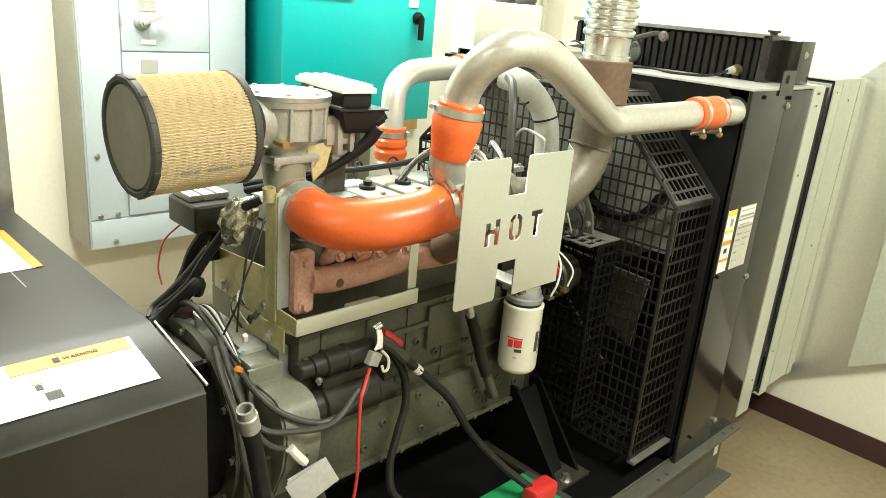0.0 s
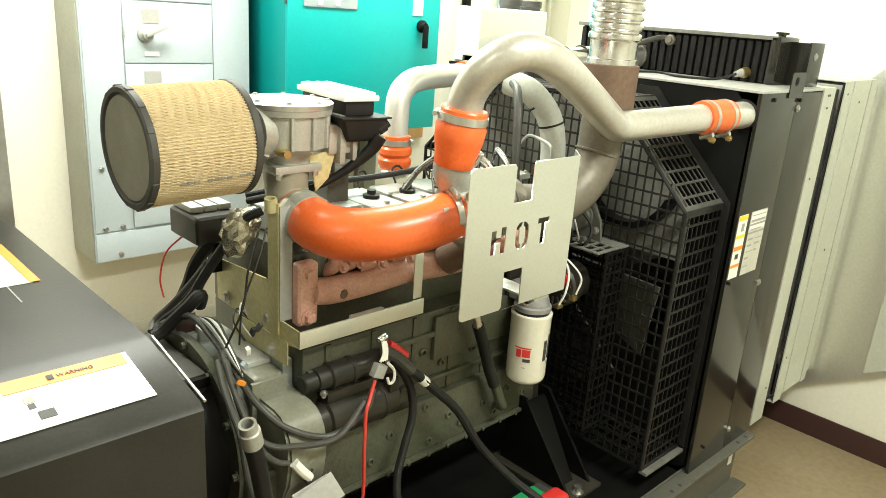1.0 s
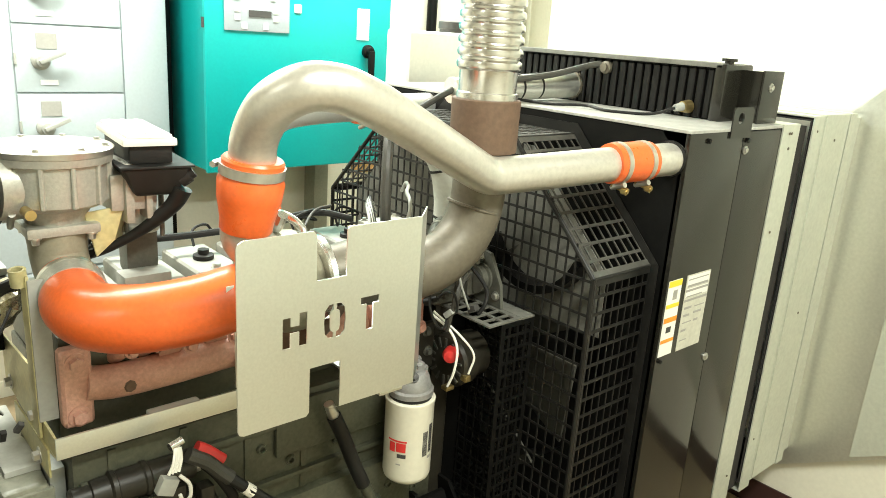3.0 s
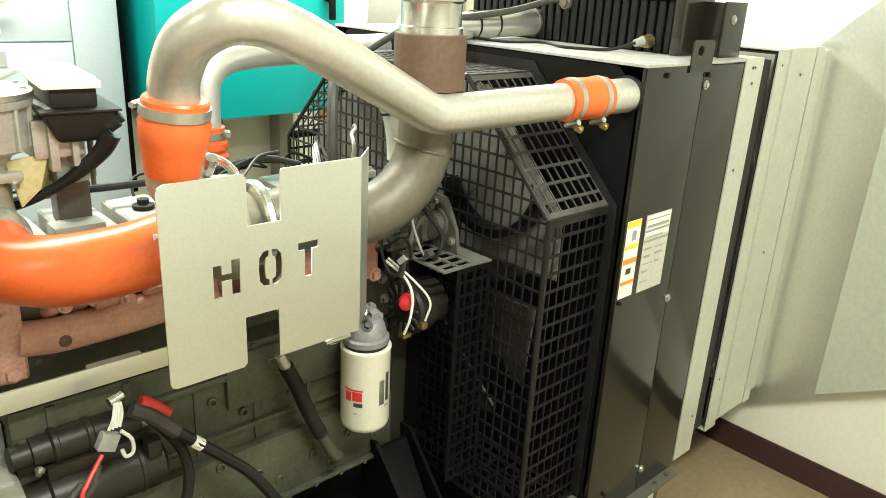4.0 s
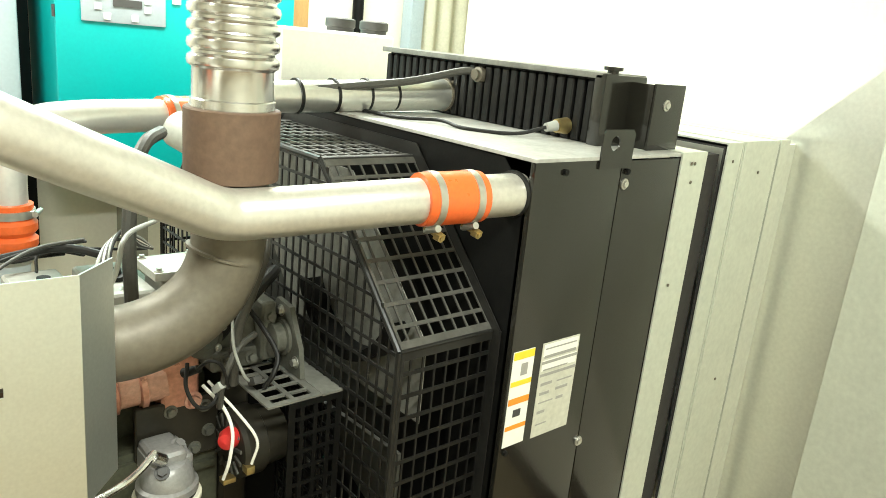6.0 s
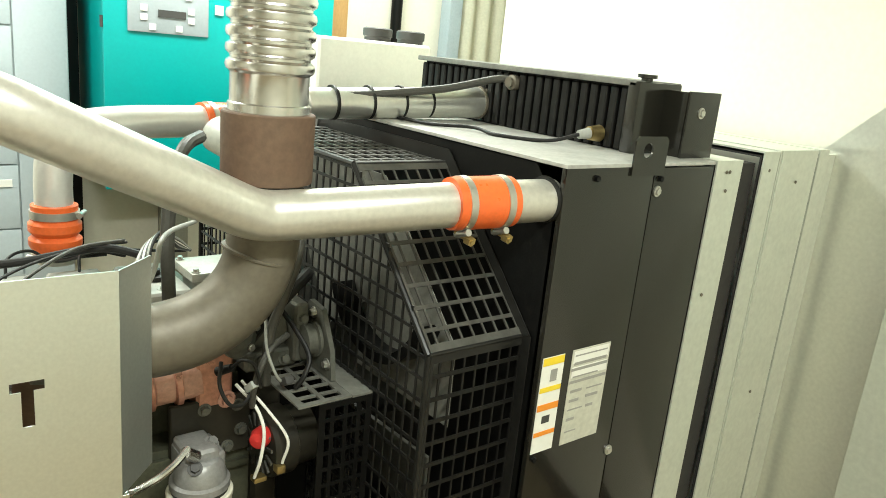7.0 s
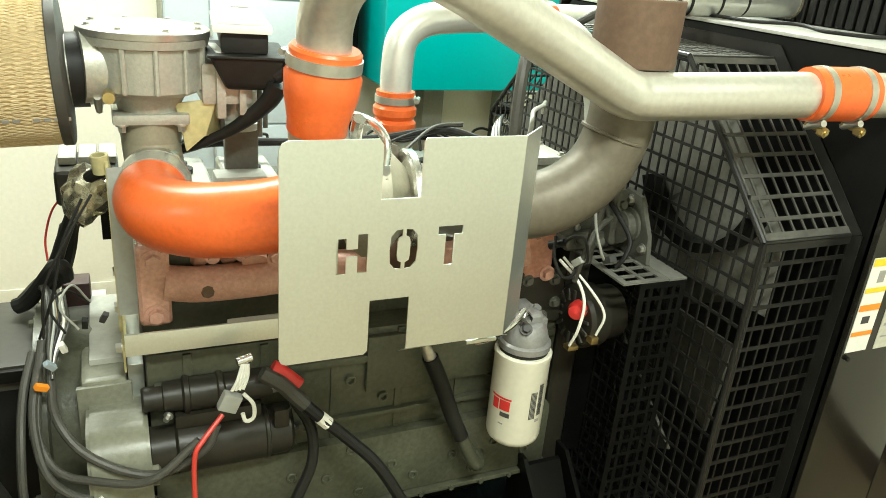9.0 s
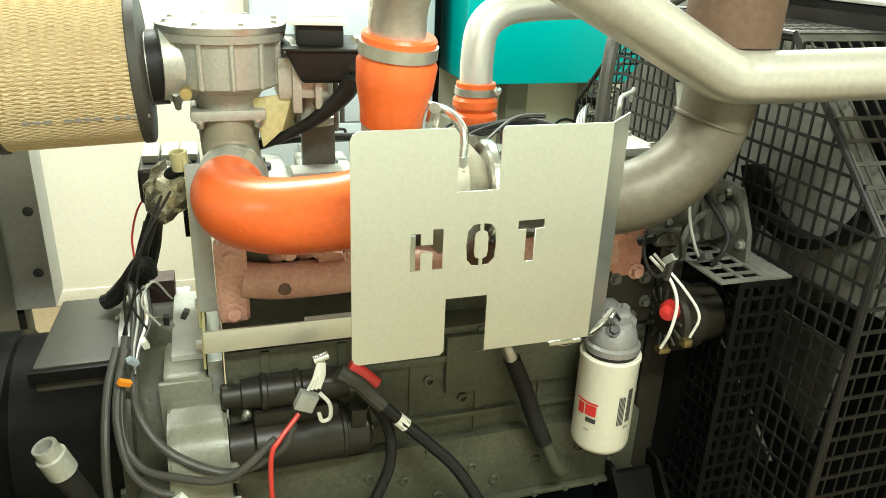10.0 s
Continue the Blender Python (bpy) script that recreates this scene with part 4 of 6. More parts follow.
part("neck_band", turned(bmesh.new(), fb + way * 0.010, way, [(0, 0.05), (0, 0.0595), (0.024, 0.0595), (0.024, 0.05)], 36), M["rubber"], F, "dark rubber band")
clamp("hose_clamp", fb + way * 0.046, way, 0.057, F, 0.014, (0, -1, -1))
bm = bmesh.new()
for k in range(13):
    u = 0.06 + 0.165 * k / 12
    a = radians(-152)
    c = fa + q @ Vector((0.1177 * math.cos(a), 0.1177 * math.sin(a), u))
    if k % 5 != 3:
        box(bm, -0.005, -0.003, -0.0004, 0.005, 0.003, 0.0004, m=Matrix.Translation(c) @ q.to_4x4() @ Matrix.Rotation(a, 4, "Z") @ Matrix.Rotation(radians(90), 4, "Y"))
part("printed_mark", bm, M["paleink"], F)

TX, TY = 1.0, 1.385
T = thing("gas_mixer", (TX, TY, 1.24), "cast-aluminium throttle mixer body with ribbed sides", "gas mixer")
part("bowl", turned(bmesh.new(), (TX, TY, 1.325), (0, 0, 1), [(0, 0.03), (0.0, 0.058), (0.008, 0.08), (0.014, 0.088), (0.082, 0.091), (0.085, 0.099), (0.098, 0.101), (0.098, 0.03)], 44), M["cast"], T)
ld = part("lid", turned(bmesh.new(), (TX, TY, 1.4235), (0, 0, 1), [(0, 0.102), (0.010, 0.103), (0.013, 0.099), (0.015, 0.058), (0.019, 0.052), (0.021, 0.0)], 44), M["steel"], T, "bright machined lid")
for k in range(8):
    a = 2 * math.pi * k / 8 + 0.3
    part("bolt", bolt(bmesh.new(), (TX + 0.089 * math.cos(a), TY + 0.089 * math.sin(a), 1.436), (0, 0, 1), 0.0055, 0.005), M["steel"], ld)
for k in range(12):
    a = 2 * math.pi * k / 12 + 0.1
    bm = box(bmesh.new(), 0.084, -0.004, 1.338, 0.0975, 0.004, 1.422, 0.002, m=Matrix.Translation((TX, TY, 0)) @ Matrix.Rotation(a, 4, "Z"), seg=1)
    part("rib", bm, M["cast"], T)
part("throat", turned(bmesh.new(), (TX, TY, 1.300), (0, 0, 1), [(0, 0.03), (0, 0.05), (0.012, 0.052), (0.026, 0.06), (0.026, 0.03)], 32), M["cast"], T)
part("flange", box(bmesh.new(), TX - 0.06, TY - 0.055, 1.283, TX + 0.06, TY + 0.055, 1.301, 0.006), M["cast"], T)
for sx in (-1, 1):
    for sy in (-1, 1):
        part("bolt", bolt(bmesh.new(), (TX + sx * 0.046, TY + sy * 0.046, 1.283), (0, 0, -1), 0.007, 0.012), M["steel"], T)
part("inlet", rod(bmesh.new(), (0.90, TY - 0.012, 1.372), (TX - 0.02, TY, 1.372), 0.06, seg=32), M["cast"], T)
part("side_casting", box(bmesh.new(), TX + 0.08, TY - 0.05, 1.315, TX + 0.165, TY + 0.045, 1.385, 0.012), M["cast"], T)
part("side_ribs", box(bmesh.new(), TX + 0.103, TY - 0.062, 1.295, TX + 0.118, TY + 0.05, 1.405, 0.003), M["cast"], T)
part("side_ribs", box(bmesh.new(), TX + 0.14, TY - 0.06, 1.30, TX + 0.152, TY + 0.05, 1.39, 0.003), M["cast"], T)
part("lug", rod(bmesh.new(), (TX - 0.062, TY - 0.07, 1.338), (TX - 0.062, TY - 0.105, 1.338), 0.009, seg=12), M["brass"], T)
part("outlet_elbow", sweep(bmesh.new(), spline([(TX, TY, 1.284), (TX, TY - 0.001, 1.26), (TX, TY - 0.004, 1.235), (TX + 0.002, TY - 0.018, 1.208), (TX + 0.003, TY - 0.05, 1.195), (TX - 0.002, TY - 0.085, 1.190)], 8), lambda s: 0.052 - 0.004 * math.sin(s * 3), 36), M["castbeige"], T, "beige cast outlet elbow")

ec2 = thing("throttle_actuator", (1.2, 1.43, 1.37), "black throttle actuator with a ribbed white lid", "actuator")
rot = Matrix.Translation((1.155, 1.415, 0)) @ Matrix.Rotation(radians(-6), 4, "Z")
part("lid", box(bmesh.new(), -0.046, -0.112, 1.437, 0.048, 0.112, 1.4505, 0.005, m=rot), M["white"], ec2, "white plastic lid")
part("lid_step", box(bmesh.new(), -0.039, -0.105, 1.4506, 0.041, 0.105, 1.457, 0.003, m=rot), M["white"], ec2)
for k in range(3):
    part("lid_rib", box(bmesh.new(), -0.030 + 0.026 * k, -0.095, 1.4571, -0.022 + 0.026 * k, 0.095, 1.4595, 0.001, m=rot, seg=1), M["white"], ec2)
part("body", box(bmesh.new(), -0.034, -0.100, 1.404, 0.042, 0.104, 1.4365, 0.006, m=rot), M["rubber"], ec2)
bm = box(bmesh.new(), -0.055, -0.125, 1.345, 0.072, 0.06, 1.4035, 0.014, seg=3)
for v in bm.verts:
    f_ = (1.4035 - v.co.z) / 0.0585
    v.co.x = 0.012 + (v.co.x - 0.012) * (1 - 0.42 * f_)
    v.co.y += 0.02 * f_
bmesh.ops.transform(bm, matrix=rot, verts=bm.verts[:])
part("motor_case", bm, M["rubber"], ec2, "glossy black tapered motor case")
part("case_rim", box(bmesh.new(), -0.056, -0.127, 1.399, 0.074, 0.062, 1.4036, 0.002, m=rot), M["rubber"], ec2)
part("connector_shell", turned(bmesh.new(), rot @ Vector((0.052, -0.10, 1.372)), (0.75, -0.3, 0.55), [(0, 0.016), (0.02, 0.016), (0.022, 0.012), (0.03, 0.012), (0.03, 0)], 18), M["rubber"], ec2)
part("throttle_barrel", turned(bmesh.new(), rot @ Vector((-0.005, -0.02, 1.262)), (0, 0, 1), [(0, 0.0), (0, 0.036), (0.006, 0.04), (0.014, 0.04), (0.018, 0.033), (0.068, 0.033), (0.074, 0.04), (0.083, 0.04), (0.083, 0)], 32), M["cast"], ec2, "cast throttle barrel below the motor")
for sx, sy in ((-0.034, -0.052), (0.03, -0.055), (0.045, 0.01)):
    part("stud", rod(bmesh.new(), rot @ Vector((sx, sy, 1.255)), rot @ Vector((sx, sy, 1.345)), 0.0045, seg=10), M["castgrey"], ec2)
part("base_block", box(bmesh.new(), -0.03, -0.02, 1.168, 0.03, 0.05, 1.2615, 0.008, m=rot), M["castgrey"], ec2)
part("foot", extrude_poly(bmesh.new(), [rot @ Vector(p) for p in ((-0.11, -0.07, 1.315), (-0.045, -0.075, 1.325), (-0.065, -0.08, 1.262), (-0.095, -0.08, 1.235))], (0.001, -0.003, 0)), M["gold"], ec2, "yellow zinc-plated tab")
part("foot", extrude_poly(bmesh.new(), [rot @ Vector(p) for p in ((-0.0445, -0.075, 1.325), (-0.02, -0.02, 1.318), (-0.04, -0.02, 1.25), (-0.065, -0.08, 1.262))], (0.003, -0.001, 0)), M["gold"], ec2)
bm = sweep(bmesh.new(), spline([(1.20, 1.305, 1.358), (1.185, 1.315, 1.325), (1.145, 1.335, 1.285), (1.10, 1.352, 1.255), (1.055, 1.375, 1.232), (1.02, 1.45, 1.205), (1.0, 1.55, 1.17)], 8), lambda s: 0.019 - 0.010 * min(1, 2.2 * s), 16)
solo("actuator_harness", bm, M["rubber"], "thick black actuator harness tapering from a boot", "cable", "engine wiring")
# orange elbow hose and compressor outlet
H_ = thing("elbow_hose", (1.06, 1.14, 1.15), "glossy orange silicone elbow hose between throttle and turbocharger", "hose")
hp = spline([(1.0, 1.335, 1.192), (0.994, 1.285, 1.190), (0.986, 1.232, 1.188), (1.0, 1.172, 1.187), (1.05, 1.118, 1.192), (1.125, 1.084, 1.204), (1.18, 1.068, 1.218), (1.225, 1.06, 1.228)], 10)
part("tube", sweep(bmesh.new(), hp, lambda s: 0.054 + 0.002 * math.sin(math.pi * s), 40, False), M["silicone"], H_)
part("cuff", rod(bmesh.new(), (0.9995, 1.325, 1.192), (0.992, 1.268, 1.190), 0.0565, seg=40), M["cast"], H_, "pale dusty cuff")
clamp("hose_clamp", (0.999, 1.318, 1.191), (-0.1, -1, -0.03), 0.0555, H_, 0.014, (-1, 0, -0.4))
clamp("hose_clamp", (1.205, 1.065, 1.231), (1, -0.25, 0.15), 0.0555, H_, 0.014, (0, -0.5, 1))
# White square painted on for a lamp's reflection in the glossy hose.
part("mark", box(bmesh.new(), 1.153, 1.028, 1.2445, 1.166, 1.0295, 1.2555), M["label"], H_)
U = thing("turbocharger", (1.3, 1.08, 1.2), "cast-aluminium turbocharger compressor housing beneath the pipes", "turbocharger")
part("inlet", rod(bmesh.new(), (1.205, 1.066, 1.232), (1.27, 1.055, 1.24), 0.05, seg=32), M["cast"], U)
part("volute", turned(bmesh.new(), (1.265, 1.10, 1.22), (1, -0.1, 0), [(0, 0.04), (0, 0.075), (0.02, 0.092), (0.05, 0.092), (0.07, 0.07), (0.09, 0.05), (0.09, 0)], 40), M["castbeige"], U)
part("outlet", sweep(bmesh.new(), spline([(1.27, 1.09, 1.26), (1.235, 1.078, 1.29), (1.208, 1.07, 1.32), (1.205, 1.063, 1.35)], 6), 0.04, 28), M["cast"], U)
part("bearing_housing", rod(bmesh.new(), (1.35, 1.10, 1.215), (1.44, 1.09, 1.22), 0.05, 0.06, 24), M["exhaust"], U)
part("band_clamp", turned(bmesh.new(), (1.352, 1.091, 1.219), (1, -0.1, 0), [(0, 0.055), (0, 0.074), (0.004, 0.079), (0.014, 0.079), (0.018, 0.074), (0.018, 0.055)], 36), M["stainless"], U, "bright vee-band clamp")
part("oil_line", sweep(bmesh.new(), spline([(1.30, 1.035, 1.285), (1.305, 1.05, 1.325), (1.29, 1.09, 1.345), (1.275, 1.16, 1.335), (1.28, 1.24, 1.29), (1.30, 1.32, 1.22)], 6), 0.0075, 12), M["stainless"], U, "braided steel oil line")
part("oil_fitting", turned(bmesh.new(), (1.30, 1.032, 1.262), (0, 0.1, 1), [(0, 0.0), (0, 0.012), (0.012, 0.012), (0.013, 0.009), (0.03, 0.009), (0.03, 0)], 8), M["steel"], U)
part("actuator_can", turned(bmesh.new(), (1.335, 1.15, 1.262), (0.3, 0.2, 1), [(0, 0.0), (0, 0.024), (0.012, 0.03), (0.02, 0.03), (0.032, 0.022), (0.036, 0.0)], 24), M["exhaust"], U, "grey wastegate can")
bm = bmesh.new()
rod(bm, (1.24, 1.01, 1.30), (1.20, 1.0, 1.285), 0.008, seg=10)
bolt(bm, (1.20, 1.0, 1.285), (-1, -0.2, -0.3), 0.009, 0.008, False)
part("fitting", bm, M["brass"], U)

# ---- the HOT shield ----
def sign_mesh():
    cu = bpy.data.curves.new("outline", "CURVE")
    cu.dimensions, cu.fill_mode, cu.extrude = "2D", "BOTH", 0.0012

    def loop(pts):
        s = cu.splines.new("POLY")
        s.points.add(len(pts) - 1)
        for p, (x, y) in zip(s.points, pts):
            p.co = (x, y, 0, 1)
        s.use_cyclic_u = True

    xa, xb, za, zb = 1.124, 1.474, 1.039, 1.358
    pts = [(xb, za + 0.0), (xb, zb)]
    pts += [(1.322, zb), (1.318, zb - 0.006), (1.318, 1.275), (1.261, 1.275), (1.261, zb - 0.008), (1.255, zb)]
    pts += [(xa + 0.012, zb), (xa + 0.004, zb - 0.004), (xa, zb - 0.012)]
    pts += [(xa, za + 0.010), (xa + 0.003, za + 0.003), (xa + 0.010, za), (1.246, za), (1.2515, za + 0.006), (1.2515, 1.125), (1.311, 1.125), (1.311, za)]
    loop(pts)
    z0, z1 = 1.170, 1.230
    h = 1.201
    # H in two halves with a stencil bridge
    loop([(h, z0), (h + 0.014, z0), (h + 0.014, z0 + 0.025), (h + 0.030, z0 + 0.025), (h + 0.030, z0), (h + 0.044, z0), (h + 0.044, z1 - 0.003), (h + 0.030, z1 - 0.003), (h + 0.030, z0 + 0.036), (h + 0.014, z0 + 0.036), (h + 0.014, z1 - 0.008), (h, z1 - 0.008)])
    o = 1.298
    for s in (-1, 1):
        out = [(o + s * 0.0025, z1), (o + s * 0.012, z1 - 0.001), (o + s * 0.0195, z1 - 0.010), (o + s * 0.021, z1 - 0.03), (o + s * 0.0195, z0 + 0.010), (o + s * 0.012, z0 + 0.001), (o + s * 0.0025, z0)]
        inn = [(o + s * 0.0025, z0 + 0.010), (o + s * 0.008, z0 + 0.013), (o + s * 0.0095, z0 + 0.02), (o + s * 0.0095, z1 - 0.02), (o + s * 0.008, z1 - 0.013), (o + s * 0.0025, z1 - 0.010)]
        loop(out + inn)
    t = 1.349
    loop([(t, z1), (t + 0.038, z1), (t + 0.038, z1 - 0.013), (t + 0.026, z1 - 0.013), (t + 0.026, z0), (t + 0.012, z0), (t + 0.012, z1 - 0.013), (t, z1 - 0.013)])
    ob = bpy.data.objects.new("outline", cu)
    scene.collection.objects.link(ob)
    me = bpy.data.meshes.new_from_object(ob.evaluated_get(bpy.context.evaluated_depsgraph_get()))
    bpy.data.objects.remove(ob)
    bpy.data.curves.remove(cu)
    b = bmesh.new()
    b.from_mesh(me)
    bpy.data.meshes.remove(me)
    bmesh.ops.transform(b, matrix=Matrix(((1, 0, 0, 0), (0, 0, -1, 0.935), (0, 1, 0, 0), (0, 0, 0, 1))), verts=b.verts[:])
    return b


S = thing("heat_shield_sign", (1.3, 0.935, 1.039), "bare aluminium heat shield with the cut-out stencil word HOT", "sign")
part("face_plate", sign_mesh(), M["sign"], S, "aluminium plate with stencil letters HOT cut through", smooth=False)
part("side_fold", extrude_poly(bmesh.new(), [(1.4745, 0.9345, 1.039), (1.4745, 0.9345, 1.358), (1.530, 0.988, 1.358), (1.530, 0.988, 1.045)], (-0.0014, 0.0014, 0)), M["sign"], S, smooth=False)
part("bottom_fold", extrude_poly(bmesh.new(), [(1.314, 0.9365, 1.0385), (1.474, 0.9365, 1.0385), (1.515, 0.985, 1.008), (1.48, 1.0, 1.0), (1.318, 0.985, 1.006)], (0, 0.0012, -0.0016)), M["sign"], S, smooth=False)
part("bracket_tab", box(bmesh.new(), 1.445, 0.995, 0.992, 1.50, 1.19, 0.998, 0.001), M["sign"], S)

# ---- plated frame round the manifold ----
K = thing("support_frame", (1.1, 1.28, 0.87), "zinc-plated steel support frame bolted to the engine", "bracket")
part("front_bar", box(bmesh.new(), 0.93, 1.216, 0.922, 1.292, 1.221, 0.962, 0.001), M["sign"], K, "bright zinc-plated front bar")
part("bar_ledge", box(bmesh.new(), 0.93, 1.2215, 0.922, 1.292, 1.26, 0.926, 0.001), M["sign"], K)
part("end_plate", extrude_poly(bmesh.new(), [(0.93, 1.223, 0.962), (0.93, 1.305, 0.964), (0.93, 1.355, 1.044), (0.93, 1.583, 1.028), (0.93, 1.583, 0.922), (0.93, 1.45, 0.918), (0.93, 1.26, 0.916), (0.93, 1.223, 0.922)], (0.004, 0, 0)), M["gold"], K, "yellow zinc-plated end plate")
part("lower_strap", extrude_poly(bmesh.new(), [(0.926, 1.26, 0.923), (0.926, 1.50, 0.913), (0.926, 1.50, 0.857), (0.926, 1.26, 0.867)], (0.0035, 0, 0)), M["gold"], K, "yellow zinc-plated strap")
part("block_bracket", box(bmesh.new(), 0.9305, 1.285, 0.798, 0.957, 1.50, 0.866, 0.003), M["zincplate"], K, "bluish zinc-plated bracket block")
part("strap_bolt", bolt(bmesh.new(), (0.926, 1.319, 0.884), (-1, 0, 0), 0.0105, 0.012), M["steel"], K)
part("post", box(bmesh.new(), 0.925, 1.288, 0.963, 0.956, 1.2925, 1.226, 0.001), M["handle"], K)
part("gold_post", box(bmesh.new(), 0.9235, 1.2935, 0.93, 0.9285, 1.336, 1.232, 0.001), M["gold"], K, "yellow zinc-plated upright")
part("post", box(bmesh.new(), 1.262, 1.224, 0.9625, 1.29, 1.228, 1.10, 0.001), M["sign"], K)
for by, bz in ((1.532, 0.94), (1.34, 0.955)):
    part("bolt", bolt(bmesh.new(), (0.93, by, bz), (-1, 0, 0), 0.011, 0.012), M["steel"], K)
part("tube_stub", turned(bmesh.new(), (0.919, 1.314, 1.212), (-0.1, -0.1, 1), [(0, 0.014), (0.03, 0.014), (0.03, 0.009), (0.0, 0.009)], 16), M["gold"], K)

# ---- exhaust manifold ----
MN = thing("exhaust_manifold", (1.3, 1.28, 0.96), "pink oxidised cast exhaust manifold with bolted flanges", "manifold")
part("flange", box(bmesh.new(), 0.957, 1.262, 0.948, 1.010, 1.295, 1.098, 0.014, seg=3), M["pink"], MN)
for bz in (0.970, 1.072):
    part("bolt", bolt(bmesh.new(), (0.983, 1.262, bz), (0, -1, 0), 0.0135, 0.012), M["pink"], MN)
part("runner", sweep(bmesh.new(), spline([(1.0, 1.28, 1.022), (1.06, 1.278, 1.014), (1.16, 1.276, 1.016), (1.27, 1.272, 1.024), (1.36, 1.285, 1.015), (1.45, 1.30, 1.005), (1.58, 1.285, 1.015), (1.70, 1.265, 1.03)], 8), lambda s: 0.031 + 0.008 * s, 28), M["pink"], MN)
part("plug", turned(bmesh.new(), (1.068, 1.2465, 1.012), (0, -1, 0), [(-0.006, 0.012), (0, 0.012), (0.003, 0.009), (0.003, 0)], 8), M["rust"], MN)
for fx in (1.06, 1.11):
    part("port_stub", sweep(bmesh.new(), spline([(fx, 1.31, 1.05), (fx + 0.01, 1.285, 1.075), (fx + 0.015, 1.30, 1.10)], 5), 0.017, 14), M["pink"], MN)
    part("stud", bolt(bmesh.new(), (fx + 0.02, 1.268, 1.068), (0, -1, 0.3), 0.009, 0.012), M["pink"], MN)
for fx in (1.15, 1.24):
    part("port_boss", rod(bmesh.new(), (fx, 1.262, 1.055), (fx, 1.30, 1.085), 0.022, 0.026, 16), M["pink"], MN)
    part("stud", bolt(bmesh.new(), (fx + 0.035, 1.255, 1.06), (0, -1, 0.3), 0.010, 0.014), M["pink"], MN)
part("flange", box(bmesh.new(), 1.685, 1.235, 0.972, 1.755, 1.29, 1.09, 0.014, seg=3), M["copper"], MN, "shiny copper-toned end flange")
for fx in (1.55, 1.60, 1.65):
    part("cast_rib", turned(bmesh.new(), (fx, 1.275, 1.022), (1, -0.1, 0.08), [(0, 0.036), (0.004, 0.047), (0.014, 0.047), (0.018, 0.036)], 28), M["copper"], MN)
part("bolt", bolt(bmesh.new(), (1.742, 1.235, 0.985), (0, -1, 0), 0.012, 0.012), M["pink"], MN)
part("collector", sweep(bmesh.new(), spline([(1.40, 1.26, 1.03), (1.42, 1.20, 1.08), (1.42, 1.14, 1.15), (1.42, 1.10, 1.20)], 6), 0.04, 24), M["rust"], MN)
# dusty pad of insulation beneath
bm = box(bmesh.new(), 1.10, 1.235, 0.928, 1.20, 1.27, 0.945, 0.006)
solo("insulation_scrap", bm, M["white"], "white scrap of insulation on the frame ledge", "insulation")

# ---- engine block ----
G = thing("engine_block", (1.35, 1.45, 0.40), "olive-grey painted engine block with cast ribs and drilled bosses", "engine")
part("block", box(bmesh.new(), 0.96, 1.25, 0.50, 1.80, 1.66, 0.90, 0.012), M["engine"], G)
part("block_deck", box(bmesh.new(), 0.96, 1.312, 0.895, 1.80, 1.66, 1.0, 0.01), M["engine"], G)
part("crankcase_skirt", box(bmesh.new(), 0.96, 1.225, 0.50, 1.80, 1.70, 0.66, 0.015), M["engine"], G)
# Pan coloured black: the unlit space below the block is put into it.
part("oil_pan", box(bmesh.new(), 0.99, 1.36, 0.33, 1.74, 1.66, 0.488, 0.03, seg=3), M["black"], G)
part("pan_rail", box(bmesh.new(), 0.955, 1.215, 0.489, 1.81, 1.70, 0.5, 0.003), M["engine"], G)
for k in range(12):
    part("pan_bolt", bolt(bmesh.new(), (0.985 + 0.072 * k, 1.2155, 0.494), (0, -1, 0), 0.006, 0.006, False), M["engine"], G)
bm = bmesh.new()
for k in range(6):
    x = 1.02 + 0.135 * k
    box(bm, x, 1.2455, 0.66, x + 0.016, 1.252, 0.895, 0.003)
box(bm, 0.97, 1.236, 0.70, 1.79, 1.252, 0.712, 0.004)
box(bm, 0.97, 1.2385, 0.83, 1.79, 1.252, 0.845, 0.004)
part("cast_ribs", bm, M["engine"], G)
for px, pz in ((1.28, 0.58), (1.42, 0.585), (1.56, 0.575), (1.66, 0.59), (1.40, 0.74), (1.52, 0.75), (1.64, 0.76), (1.70, 0.62), (1.21, 0.60), (1.15, 0.545), (1.33, 0.64), (1.47, 0.545), (1.61, 0.53), (1.74, 0.55), (1.35, 0.53), (1.24, 0.70), (1.33, 0.79), (1.58, 0.70), (1.72, 0.71)):
    part("boss", turned(bmesh.new(), (px, 1.226 if pz < 0.66 else 1.248, pz), (0, -1, 0), [(-0.01, 0.012), (0.005, 0.0105), (0.006, 0.0095), (0.006, 0.0065), (-0.008, 0.006), (-0.008, 0.0)], 16), M["engine"], G)
part("cover_plate", box(bmesh.new(), 1.36, 1.236, 0.76, 1.72, 1.249, 0.885, 0.006), M["engine"], G)
part("cylinder_head", box(bmesh.new(), 0.965, 1.30, 1.0, 1.79, 1.66, 1.11, 0.01), M["engine"], G)
part("drain_elbow", sweep(bmesh.new(), spline([(1.515, 1.19, 0.76), (1.545, 1.185, 0.68), (1.58, 1.18, 0.60), (1.605, 1.19, 0.565), (1.625, 1.23, 0.56)], 6), lambda s: 0.013 + 0.003 * s, 18), M["engine"], G)
part("hose_sleeve", sweep(bmesh.new(), spline([(1.472, 1.19, 0.852), (1.50, 1.19, 0.79), (1.53, 1.187, 0.71), (1.555, 1.1835, 0.652)], 6), 0.0165, 18), M["rubber"], G, "black rubber sleeve")
